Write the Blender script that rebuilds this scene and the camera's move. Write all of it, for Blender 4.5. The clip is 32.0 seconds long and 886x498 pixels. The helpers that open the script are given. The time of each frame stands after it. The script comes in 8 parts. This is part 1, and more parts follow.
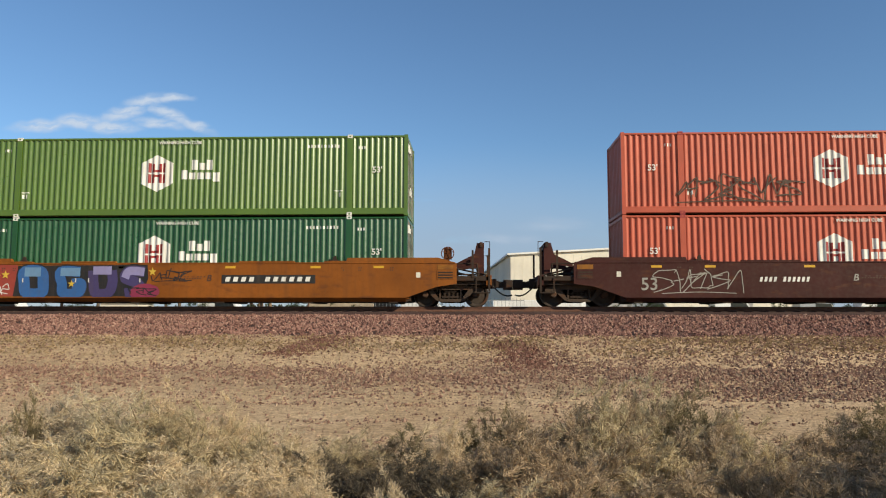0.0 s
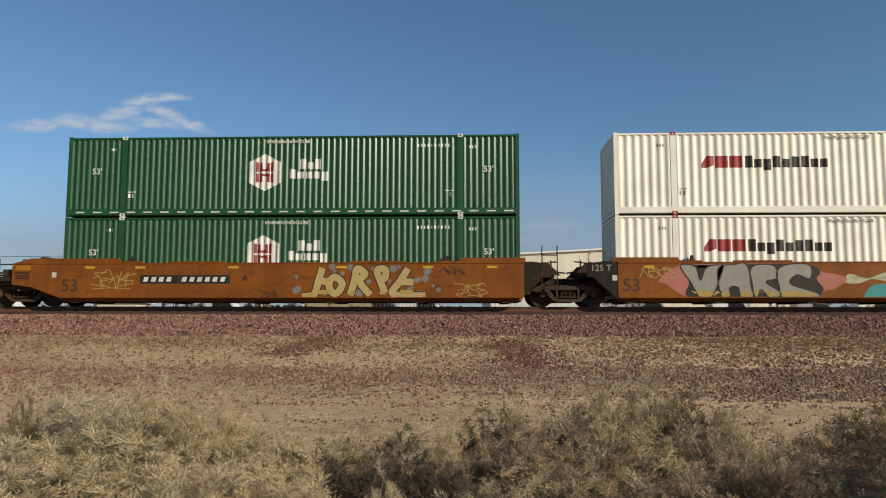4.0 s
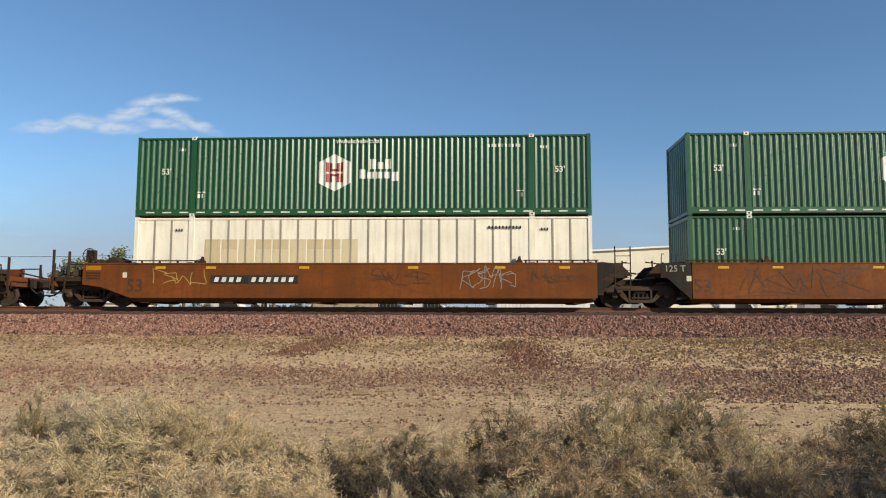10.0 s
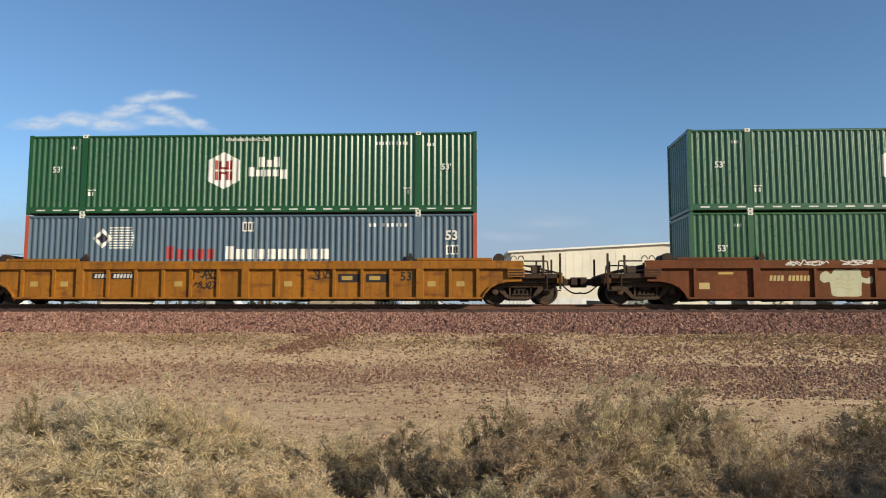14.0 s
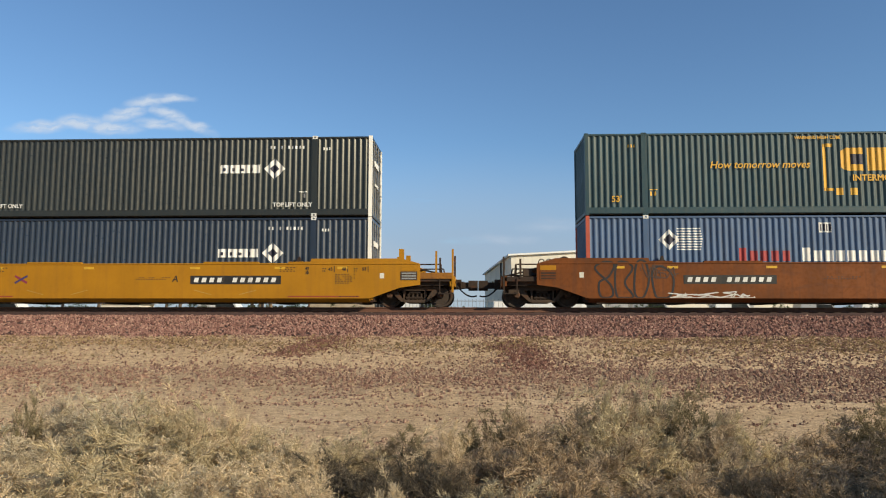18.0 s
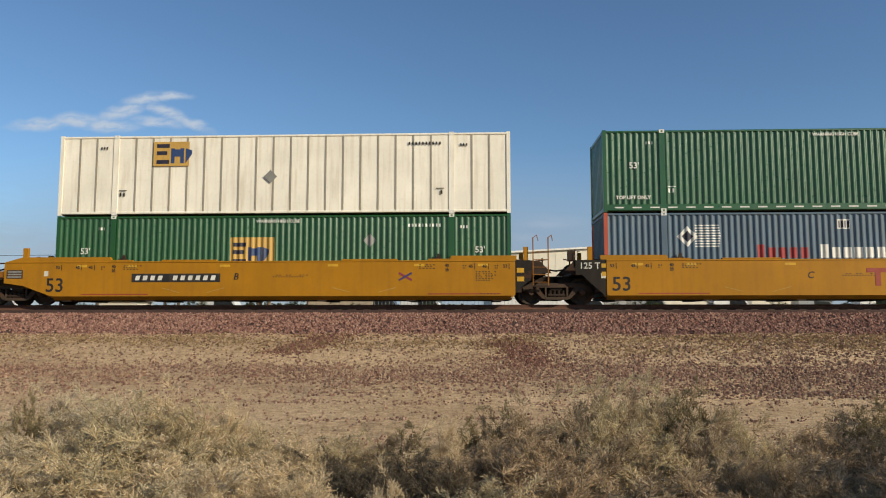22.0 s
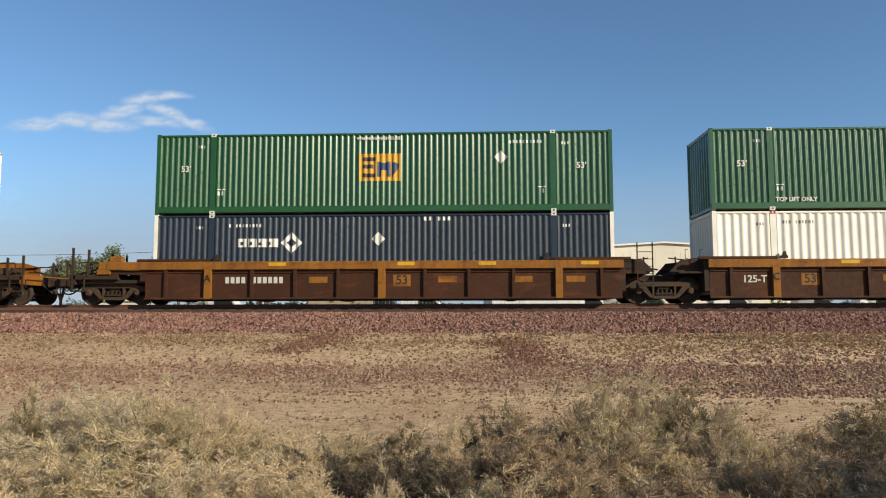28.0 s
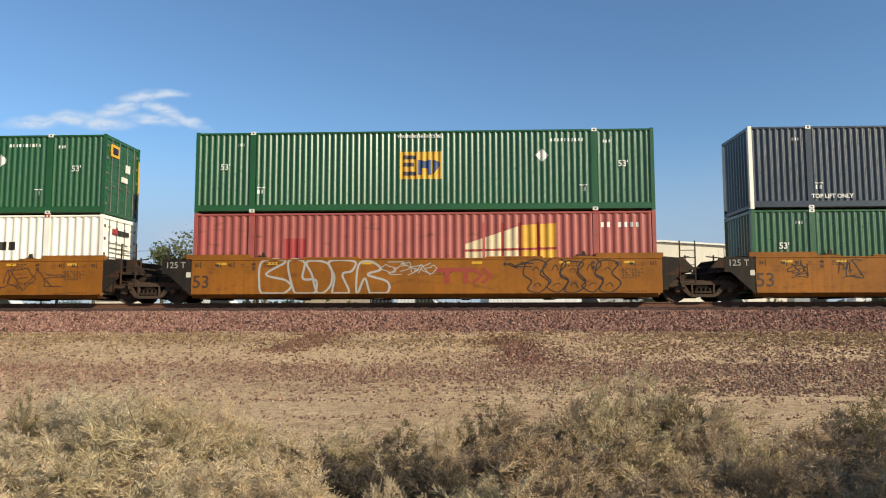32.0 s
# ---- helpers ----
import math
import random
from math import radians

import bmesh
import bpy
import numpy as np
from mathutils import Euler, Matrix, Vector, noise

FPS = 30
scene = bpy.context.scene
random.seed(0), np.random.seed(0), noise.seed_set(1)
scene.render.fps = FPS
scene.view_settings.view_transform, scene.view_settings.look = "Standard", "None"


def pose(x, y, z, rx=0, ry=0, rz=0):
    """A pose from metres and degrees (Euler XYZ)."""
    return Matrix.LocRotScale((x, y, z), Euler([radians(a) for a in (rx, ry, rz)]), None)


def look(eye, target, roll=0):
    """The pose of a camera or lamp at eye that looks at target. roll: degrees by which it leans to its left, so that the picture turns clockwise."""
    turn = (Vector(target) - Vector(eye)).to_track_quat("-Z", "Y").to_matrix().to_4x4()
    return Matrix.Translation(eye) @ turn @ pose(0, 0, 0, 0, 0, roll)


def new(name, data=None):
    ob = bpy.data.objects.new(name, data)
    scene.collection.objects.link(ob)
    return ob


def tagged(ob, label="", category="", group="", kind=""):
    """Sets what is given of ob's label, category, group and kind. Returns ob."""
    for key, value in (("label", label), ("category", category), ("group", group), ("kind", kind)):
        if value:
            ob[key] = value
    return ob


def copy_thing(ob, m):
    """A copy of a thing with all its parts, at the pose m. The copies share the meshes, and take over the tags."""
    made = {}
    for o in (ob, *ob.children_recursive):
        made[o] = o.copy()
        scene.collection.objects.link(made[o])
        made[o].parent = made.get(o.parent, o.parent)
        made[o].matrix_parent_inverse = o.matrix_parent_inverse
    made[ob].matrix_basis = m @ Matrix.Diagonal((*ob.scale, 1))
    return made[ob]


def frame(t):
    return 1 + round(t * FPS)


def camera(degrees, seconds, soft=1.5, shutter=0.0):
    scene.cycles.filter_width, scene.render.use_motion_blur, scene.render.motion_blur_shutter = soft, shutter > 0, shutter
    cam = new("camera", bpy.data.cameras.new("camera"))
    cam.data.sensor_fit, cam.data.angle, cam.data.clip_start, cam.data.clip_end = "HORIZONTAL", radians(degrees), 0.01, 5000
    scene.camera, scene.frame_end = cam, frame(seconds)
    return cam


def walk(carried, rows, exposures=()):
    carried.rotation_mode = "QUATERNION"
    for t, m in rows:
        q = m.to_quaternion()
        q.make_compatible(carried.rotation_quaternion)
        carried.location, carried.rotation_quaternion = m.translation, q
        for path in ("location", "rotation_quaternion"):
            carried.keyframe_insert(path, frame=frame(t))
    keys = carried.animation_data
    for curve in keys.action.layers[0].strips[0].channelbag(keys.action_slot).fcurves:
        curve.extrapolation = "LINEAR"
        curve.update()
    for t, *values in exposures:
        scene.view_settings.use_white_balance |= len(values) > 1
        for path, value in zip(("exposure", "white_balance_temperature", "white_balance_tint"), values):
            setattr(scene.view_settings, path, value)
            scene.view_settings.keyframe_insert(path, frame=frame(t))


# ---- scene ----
EYE = (0.0, 0.0, -0.28)
cam = camera(63.38, 32.0, soft=1.1)
walk(cam, [(t, pose(*EYE, 90 + p, r, y)) for t, y, p, r in [  # seconds, yaw, pitch, roll
    (0, 2.49, 5.48, -0.07), (0.5, 2.55, 5.36, -0.02), (1, 2.72, 5.40, 0.02), (1.5, 2.57, 5.27, 0.01), (2, 2.79, 5.34, -0.06),
    (2.5, 2.62, 5.24, -0.13), (3, 2.80, 5.15, -0.07), (3.5, 2.63, 5.27, -0.04), (4, 2.31, 5.49, -0.08), (4.5, 2.52, 5.35, -0.08),
    (6.5, 3.01, 4.87, -0.03), (7, 2.78, 4.87, -0.35), (7.5, 2.58, 4.99, -0.28), (8, 2.86, 5.07, -0.20), (8.5, 2.75, 5.21, -0.08),
    (9, 2.80, 5.35, -0.07), (9.5, 2.72, 5.55, -0.10), (10, 2.79, 5.53, -0.17), (10.5, 2.75, 5.88, -0.21), (11, 2.59, 5.98, -0.04),
    (11.5, 2.60, 5.69, -0.05), (12, 2.57, 5.82, -0.12), (12.5, 2.76, 5.64, -0.03), (13, 2.61, 5.67, -0.04), (13.5, 2.61, 5.75, -0.08),
    (14, 2.53, 5.29, -0.07), (14.5, 2.40, 5.61, -0.08), (15, 2.41, 5.49, -0.10), (15.5, 2.46, 5.32, -0.09), (17.5, 2.34, 5.28, -0.19),
    (18, 2.54, 5.54, -0.08), (18.5, 2.55, 5.56, -0.10), (19, 2.55, 5.42, -0.15), (19.5, 2.50, 5.56, -0.10), (20, 2.48, 5.60, -0.09),
    (20.5, 2.62, 5.51, -0.04), (21, 2.51, 5.31, -0.01), (21.5, 2.46, 5.08, -0.00), (22, 2.42, 5.33, 0.03), (22.5, 2.33, 5.44, 0.07),
    (23, 2.48, 5.37, 0.10), (23.5, 2.61, 5.37, 0.11), (24, 2.49, 5.11, 0.08), (24.5, 2.62, 5.14, 0.15), (25, 2.37, 5.03, 0.09),
    (25.5, 2.20, 4.95, 0.14), (27.5, 2.36, 5.27, 0.01), (28, 2.42, 5.27, 0.10), (28.5, 2.36, 5.20, 0.12), (29, 2.22, 5.04, 0.18),
    (29.5, 2.34, 5.21, 0.19), (30, 2.35, 5.31, 0.19), (30.5, 2.43, 5.18, 0.07), (31, 2.34, 5.15, 0.07), (31.5, 2.24, 5.03, 0.12),
    (32, 2.17, 5.16, 0.11),
]], exposures=[(0, 0.41, 6500, 6), (1, 0.41, 6500, 6), (2, 0.01, 6500, 6), (3, -0.07, 6500, 6), (4, 0.01, 6500, 6), (6.5, 0.43, 6500, 6), (9, 0.51, 6500, 6), (10, 0.40, 6500, 6), (11, 0.34, 6500, 6), (12, 0.36, 6500, 6), (13, 0.40, 6500, 6), (15, 0.41, 6500, 6), (18, 0.43, 6500, 6), (20, 0.51, 6500, 6), (21, 0.51, 6500, 6), (22, 0.19, 6500, 6), (23, -0.01, 6500, 6), (24, -0.03, 6500, 6), (25.5, -0.01, 6500, 6), (28, 0.41, 6500, 6), (32, 0.54, 6500, 6)])

# the train: distance run at each time, and the left end of each stack at time zero
RUN = [(0, -0.00), (1, 10.73), (2, 21.48), (3, 32.18), (4, 42.89), (6.5, 69.97), (7, 75.38), (8, 86.08), (9, 96.79), (10, 107.57), (11, 118.30), (12, 129.07), (13, 139.86), (14, 150.66), (15, 161.48), (17.5, 188.64), (18, 194.06), (19, 204.94), (20, 215.90), (21, 226.83), (22, 237.79), (23, 248.77), (24, 259.82), (25, 270.83), (25.5, 276.39), (28, 304.04), (29, 315.16), (30, 326.31), (31, 337.48), (32, 348.62)]
STACK_LEFT = [5.12, -18.48, -37.94, -57.38, -80.94, -100.35, -119.79, -143.27, -166.73, -190.22, -213.82, -233.27, -252.63, -276.30, -295.83, -315.33, -338.97, -358.36, -377.77]

# ---- light ----
SUN_ELEVATION, SUN_AZIMUTH = 24.0, 124.0
world = bpy.data.worlds.new("sky")
scene.world = world
world.use_nodes = True
wn = world.node_tree.nodes
sky = wn.new("ShaderNodeTexSky")
sky.sky_type = "NISHITA"
sky.sun_disc = False
sky.sun_elevation = radians(SUN_ELEVATION)
sky.sun_rotation = radians(SUN_AZIMUTH)
sky.air_density, sky.dust_density, sky.ozone_density = 1.0, 0.1, 5.0
wn["Background"].inputs[1].default_value = 0.098
world.node_tree.links.new(sky.outputs[0], wn["Background"].inputs[0])
sun = new("sun", bpy.data.lights.new("sun", "SUN"))
sun.data.energy, sun.data.angle, sun.data.color = 5.0, radians(0.53), (1.0, 0.87, 0.68)
sd = Vector((math.sin(radians(SUN_AZIMUTH)) * math.cos(radians(SUN_ELEVATION)),
             math.cos(radians(SUN_AZIMUTH)) * math.cos(radians(SUN_ELEVATION)), math.sin(radians(SUN_ELEVATION))))
sun.matrix_world = look(sd * 60, (0, 0, 0))
scene.view_settings.exposure = 0.0


# ---- materials ----
MATS = {}


def nodes_of(m):
    m.use_nodes = True
    nt = m.node_tree
    return nt, nt.nodes, nt.links, nt.nodes["Principled BSDF"]


def noise_tex(nt, scale, detail=4.0, stretch=None, coord="Object"):
    tc = nt.nodes.new("ShaderNodeTexCoord")
    n = nt.nodes.new("ShaderNodeTexNoise")
    n.inputs["Scale"].default_value, n.inputs["Detail"].default_value = scale, detail
    if stretch:
        mp = nt.nodes.new("ShaderNodeMapping")
        mp.inputs["Scale"].default_value = stretch
        nt.links.new(tc.outputs[coord], mp.inputs[0])
        nt.links.new(mp.outputs[0], n.inputs["Vector"])
    else:
        nt.links.new(tc.outputs[coord], n.inputs["Vector"])
    return n


def ramp(nt, src, stops):
    r = nt.nodes.new("ShaderNodeValToRGB")
    e = r.color_ramp.elements
    while len(e) < len(stops):
        e.new(0.5)
    for k, (p, c) in enumerate(stops):
        e[k].position, e[k].color = p, (*c, 1) if len(c) == 3 else c
    nt.links.new(src, r.inputs[0])
    return r


def mix(nt, fac, a, b, blend="MIX"):
    m = nt.nodes.new("ShaderNodeMix")
    m.data_type, m.blend_type = "RGBA", blend
    for sock, v in ((m.inputs[0], fac), (m.inputs[6], a), (m.inputs[7], b)):
        if hasattr(v, "is_output"):
            nt.links.new(v, sock)
        elif sock == m.inputs[0]:
            sock.default_value = v
        else:
            sock.default_value = (*v, 1)
    return m.outputs[2]


def bump(nt, bsdf, src, strength, dist):
    b = nt.nodes.new("ShaderNodeBump")
    b.inputs["Strength"].default_value, b.inputs["Distance"].default_value = strength, dist
    nt.links.new(src, b.inputs["Height"])
    nt.links.new(b.outputs[0], bsdf.inputs["Normal"])


def paint(name, rgb, rough=0.45, dirt=0.25, dirt_rgb=(0.10, 0.07, 0.045), rust=0.0, metal=0.0, scale=1.0, streak=0.3, coat=0.0, spec=0.4, tint=(1, 0.95, 0.8), relief=0.12, fade=0.12):
    """Painted steel: colour drift, vertical grime streaks, rust spots."""
    if name in MATS:
        return MATS[name]
    m = bpy.data.materials.new(name)
    nt, ns, ln, bs = nodes_of(m)
    big = noise_tex(nt, 0.7 * scale, 3)
    drift = ramp(nt, big.outputs[0], [(0.3, (1 - fade,) * 3), (0.7, (1 + 0.6 * fade,) * 3)])
    col = mix(nt, 1.0, rgb, drift.outputs[0], "MULTIPLY")
    st = noise_tex(nt, 2.2 * scale, 6, (3.0, 3.0, 0.22))
    sf = ramp(nt, st.outputs[0], [(0.48, (0, 0, 0)), (0.75, (streak,) * 3)])
    col = mix(nt, sf.outputs[0], col, dirt_rgb)
    fine = noise_tex(nt, 9 * scale, 8)
    ff = ramp(nt, fine.outputs[0], [(0.52, (0, 0, 0)), (0.8, (dirt,) * 3)])
    col = mix(nt, ff.outputs[0], col, dirt_rgb)
    if rust:
        rn = noise_tex(nt, 2.6 * scale, 10, (0.55, 1.0, 1.6))
        rf = ramp(nt, rn.outputs[0], [(0.60 - 0.12 * rust, (0, 0, 0)), (0.76 - 0.08 * rust, (0.8,) * 3)])
        col = mix(nt, rf.outputs[0], col, (0.091, 0.0315, 0.0126))
    ln.new(col, bs.inputs["Base Color"])
    rr = ramp(nt, fine.outputs[0], [(0.3, (rough * 0.85,) * 3), (0.75, (min(1, rough * 1.35),) * 3)])
    ln.new(rr.outputs[0], bs.inputs["Roughness"])
    bs.inputs["Metallic"].default_value = metal
    bs.inputs["Specular IOR Level"].default_value = spec
    bs.inputs["Specular Tint"].default_value = (*tint, 1)
    bs.inputs["Coat Weight"].default_value, bs.inputs["Coat Roughness"].default_value = coat, 0.22
    bump(nt, bs, fine.outputs[0], relief, 0.01)
    MATS[name] = m
    return m


def sandy(name, a, b, c, rough=0.95, scale=6.0, bump_d=0.03):
    if name in MATS:
        return MATS[name]
    m = bpy.data.materials.new(name)
    nt, ns, ln, bs = nodes_of(m)
    n1, n2 = noise_tex(nt, 0.35, 5), noise_tex(nt, scale, 8)
    k1 = ramp(nt, n1.outputs[0], [(0.35, a), (0.65, b)])
    k2 = ramp(nt, n2.outputs[0], [(0.45, (0, 0, 0)), (0.7, (0.8,) * 3)])
    ln.new(mix(nt, k2.outputs[0], k1.outputs[0], c), bs.inputs["Base Color"])
    bs.inputs["Roughness"].default_value = rough
    bs.inputs["Specular IOR Level"].default_value = 0.15
    bump(nt, bs, n2.outputs[0], 0.6, bump_d)
    MATS[name] = m
    return m


def stone_mat(name, cols, rough=0.9):
    """Loose stones: one tone per stone."""
    m = bpy.data.materials.new(name)
    nt, ns, ln, bs = nodes_of(m)
    g = nt.nodes.new("ShaderNodeNewGeometry")
    r = ramp(nt, g.outputs["Random Per Island"], [(k / max(1, len(cols) - 1), c) for k, c in enumerate(cols)])
    f = noise_tex(nt, 60, 4)
    fr = ramp(nt, f.outputs[0], [(0.3, (0.8,) * 3), (0.7, (1.12,) * 3)])
    ln.new(mix(nt, 1.0, r.outputs[0], fr.outputs[0], "MULTIPLY"), bs.inputs["Base Color"])
    bs.inputs["Roughness"].default_value = rough
    bs.inputs["Specular IOR Level"].default_value = 0.2
    return m


def leaf_mat(name, cols, glow=0.4):
    """Thin leaves and twigs: one tone per leaf, and some light passes through them."""
    m = bpy.data.materials.new(name)
    nt, ns, ln, bs = nodes_of(m)
    g = nt.nodes.new("ShaderNodeNewGeometry")
    r = ramp(nt, g.outputs["Random Per Island"], [(k / max(1, len(cols) - 1), c) for k, c in enumerate(cols)])
    o = nt.nodes.new("ShaderNodeObjectInfo")
    ob_r = ramp(nt, o.outputs["Random"], [(0.0, (0.88, 0.9, 0.92)), (1.0, (1.1, 1.06, 1.0))])
    col = mix(nt, 1.0, r.outputs[0], ob_r.outputs[0], "MULTIPLY")
    ln.new(col, bs.inputs["Base Color"])
    bs.inputs["Roughness"].default_value = 0.75
    bs.inputs["Specular IOR Level"].default_value = 0.2
    thin = ns.new("ShaderNodeBsdfTranslucent")
    ln.new(col, thin.inputs[0])
    both = ns.new("ShaderNodeMixShader")
    both.inputs[0].default_value = glow
    ln.new(bs.outputs[0], both.inputs[1])
    ln.new(thin.outputs[0], both.inputs[2])
    ln.new(both.outputs[0], ns["Material Output"].inputs[0])
    return m


# ---- mesh helpers ----
class Shape:
    """Collects vertices and faces of one mesh."""

    def __init__(self):
        self.v, self.f, self.soft = [], [], 0  # soft: how many of the first faces are shaded smooth

    def add(self, verts, faces):
        k = len(self.v)
        self.v += [tuple(p) for p in verts]
        self.f += [tuple(i + k for i in q) for q in faces]
        return self

    def box(self, x0, x1, y0, y1, z0, z1):
        v = [(x, y, z) for z in (z0, z1) for y in (y0, y1) for x in (x0, x1)]
        return self.add(v, [(0, 2, 3, 1), (4, 5, 7, 6), (0, 1, 5, 4), (2, 6, 7, 3), (0, 4, 6, 2), (1, 3, 7, 5)])

    def cbox(self, x0, x1, y0, y1, z0, z1, c=0.015):
        """A box whose edges along x are chamfered."""
        pts = [(y0 + c, z0), (y1 - c, z0), (y1, z0 + c), (y1, z1 - c), (y1 - c, z1), (y0 + c, z1), (y0, z1 - c), (y0, z0 + c)]
        n = len(pts)
        v = [(x0, *p) for p in pts] + [(x1, *p) for p in pts]
        return self.add(v, [tuple(range(n))[::-1], tuple(range(n, 2 * n))] + [(i, (i + 1) % n, n + (i + 1) % n, n + i) for i in range(n)])

    def plate(self, pts, y0, y1):
        """A polygon in x and z (anticlockwise seen from -y), y0 (near) to y1."""
        n = len(pts)
        v = [(x, y0, z) for x, z in pts] + [(x, y1, z) for x, z in pts]
        return self.add(v, [tuple(range(n)), tuple(range(n, 2 * n))[::-1]] + [(i, n + i, n + (i + 1) % n, (i + 1) % n) for i in range(n)])

    def prism(self, pts, z0, z1):
        n = len(pts)
        v = [(x, y, z0) for x, y in pts] + [(x, y, z1) for x, y in pts]
        return self.add(v, [tuple(range(n))[::-1], tuple(range(n, 2 * n))] + [(i, (i + 1) % n, n + (i + 1) % n, n + i) for i in range(n)])

    def tube(self, a, b, r, n=8, r2=None):
        a, b = Vector(a), Vector(b)
        w = (b - a).normalized()
        u = w.orthogonal().normalized()
        q = w.cross(u)
        r2 = r if r2 is None else r2
        ring = [(math.cos(2 * math.pi * i / n), math.sin(2 * math.pi * i / n)) for i in range(n)]
        v = [a + (u * c + q * s) * r for c, s in ring] + [b + (u * c + q * s) * r2 for c, s in ring]
        return self.add(v, [tuple(range(n))[::-1], tuple(range(n, 2 * n))] + [(i, (i + 1) % n, n + (i + 1) % n, n + i) for i in range(n)])

    def lathe(self, prof, n=24, c=(0, 0, 0)):
        """Revolve (y, r) pairs round the y axis."""
        m = len(prof)
        v = []
        for i in range(n):
            a = 2 * math.pi * i / n
            v += [(c[0] + r * math.sin(a), c[1] + y, c[2] + r * math.cos(a)) for y, r in prof]
        f = [(i * m + j, i * m + j + 1, ((i + 1) % n) * m + j + 1, ((i + 1) % n) * m + j) for i in range(n) for j in range(m - 1)]
        f += [tuple(i * m for i in range(n))[::-1], tuple(i * m + m - 1 for i in range(n))]
        return self.add(v, f)

    def mesh(self, name):
        me = bpy.data.meshes.new(name)
        me.from_pydata(self.v, [], self.f)
        if self.soft:
            me.polygons.foreach_set("use_smooth", [k < self.soft for k in range(len(me.polygons))])
        me.update()
        return me


MESHES = {}


def shared(key, make):
    if key not in MESHES:
        s = make()
        MESHES[key] = s.mesh(str(key[0]) if isinstance(key, tuple) else key) if isinstance(s, Shape) else s
    return MESHES[key]


def part(name, shape, material, parent=None, label="", at=None, smooth=False):
    me = shape.mesh(name) if isinstance(shape, Shape) else shape
    if material is not None:
        if not me.materials:
            me.materials.append(material)
        elif me.materials[0] != material:
            key = ("tint", me.name, material.name)
            if key not in MESHES:
                c = me.copy()
                c.materials[0] = material
                MESHES[key] = c
            me = MESHES[key]
    if smooth and not me.polygons[0].use_smooth:
        me.polygons.foreach_set("use_smooth", [True] * len(me.polygons))
    ob = new(name, me)
    ob.parent = parent
    if at is not None:
        ob.matrix_basis = at if isinstance(at, Matrix) else Matrix.Translation(at)
    if label:
        ob["label"] = label
    return ob


TEXTS = {}


def lettering(text, size, bold=0.0, slant=0.0):
    """Letters as a thin flat mesh in x and z, centred, facing -y."""
    key = (text, size, bold, slant)
    if key not in TEXTS:
        cu = bpy.data.curves.new("lettering", "FONT")
        cu.body, cu.size, cu.align_x, cu.align_y, cu.offset, cu.shear = text, size, "CENTER", "CENTER", bold, slant
        cu.resolution_u = 3
        ob = new("lettering", cu)
        bpy.context.view_layer.update()
        me = bpy.data.meshes.new_from_object(ob.evaluated_get(bpy.context.evaluated_depsgraph_get()))
        bpy.data.objects.remove(ob)
        me.transform(pose(0, 0, 0, 90, 0, 0))
        TEXTS[key] = me
    return TEXTS[key]


for words, size, bold, slant in (("53'", 0.30, 0.005, 0), ("WARNING HIGH CUBE", 0.15, 0.004, 0), ("TOP LIFT ONLY", 0.2, 0.006, 0), ("TOP LIFT ONLY", 0.17, 0.006, 0), ("53", 0.46, 0.012, 0), ("53", 0.62, 0.006, 0), ("53", 0.6, 0.006, 0),
                                 ("53", 0.68, 0.006, 0), ("53", 0.66, 0.006, 0), ("53", 0.42, 0.006, 0), ("125 T", 0.30, 0.003, 0), ("125-T", 0.34, 0.006, 0), ("A", 0.32, 0.004, 0.2), ("B", 0.32, 0.004, 0.2), ("C", 0.32, 0.004, 0.2),
                                 ("A", 0.34, 0.004, 0), ("B", 0.34, 0.004, 0), ("C", 0.34, 0.004, 0), ("How tomorrow moves", 0.36, 0.004, 0.25), ("INTERMODAL", 0.30, 0.008, 0),
                                 ("53", 0.15, 0.004, 0), ("48", 0.15, 0.004, 0), ("45", 0.15, 0.004, 0), ("40", 0.13, 0.004, 0), ("20", 0.13, 0.004, 0)):
    lettering(words, size, bold, float(slant))

# ---- ground and track ----
TRACK_Y, NEAR_FACE = 26.12, 24.82
RAIL_Z = 0.115  # top of the rails
GROUND = [(-400, -1.9), (-20, -1.9), (9.5, -1.9), (13.5, -1.9), (15.3, -1.84), (18.4, -1.52), (20.6, -1.08), (22.6, -0.82), (30, -0.85), (40, -0.9), (4000, -0.9)]


def ground_z(x, y):
    for (ya, za), (yb, zb) in zip(GROUND, GROUND[1:]):
        if y <= yb:
            z = za + (zb - za) * max(0, y - ya) / (yb - ya)
            break
    if 2 < y < 23:
        z += 0.05 * noise.noise((x * 0.35, y * 0.5, 0)) + 0.02 * noise.noise((x * 1.7, y * 1.9, 3))
    return z


def steps(*runs):
    out = []
    for a, b, n in runs:
        out += [a + (b - a) * k / n for k in range(n)]
    return out + [runs[-1][1]]


def grid(name, xs, ys, zf):
    s = Shape()
    s.v = [(x, y, zf(x, y)) for y in ys for x in xs]
    n = len(xs)
    s.f = [(j * n + i, j * n + i + 1, (j + 1) * n + i + 1, (j + 1) * n + i) for j in range(len(ys) - 1) for i in range(n - 1)]
    me = s.mesh(name)
    me.polygons.foreach_set("use_smooth", [True] * len(me.polygons))
    return me


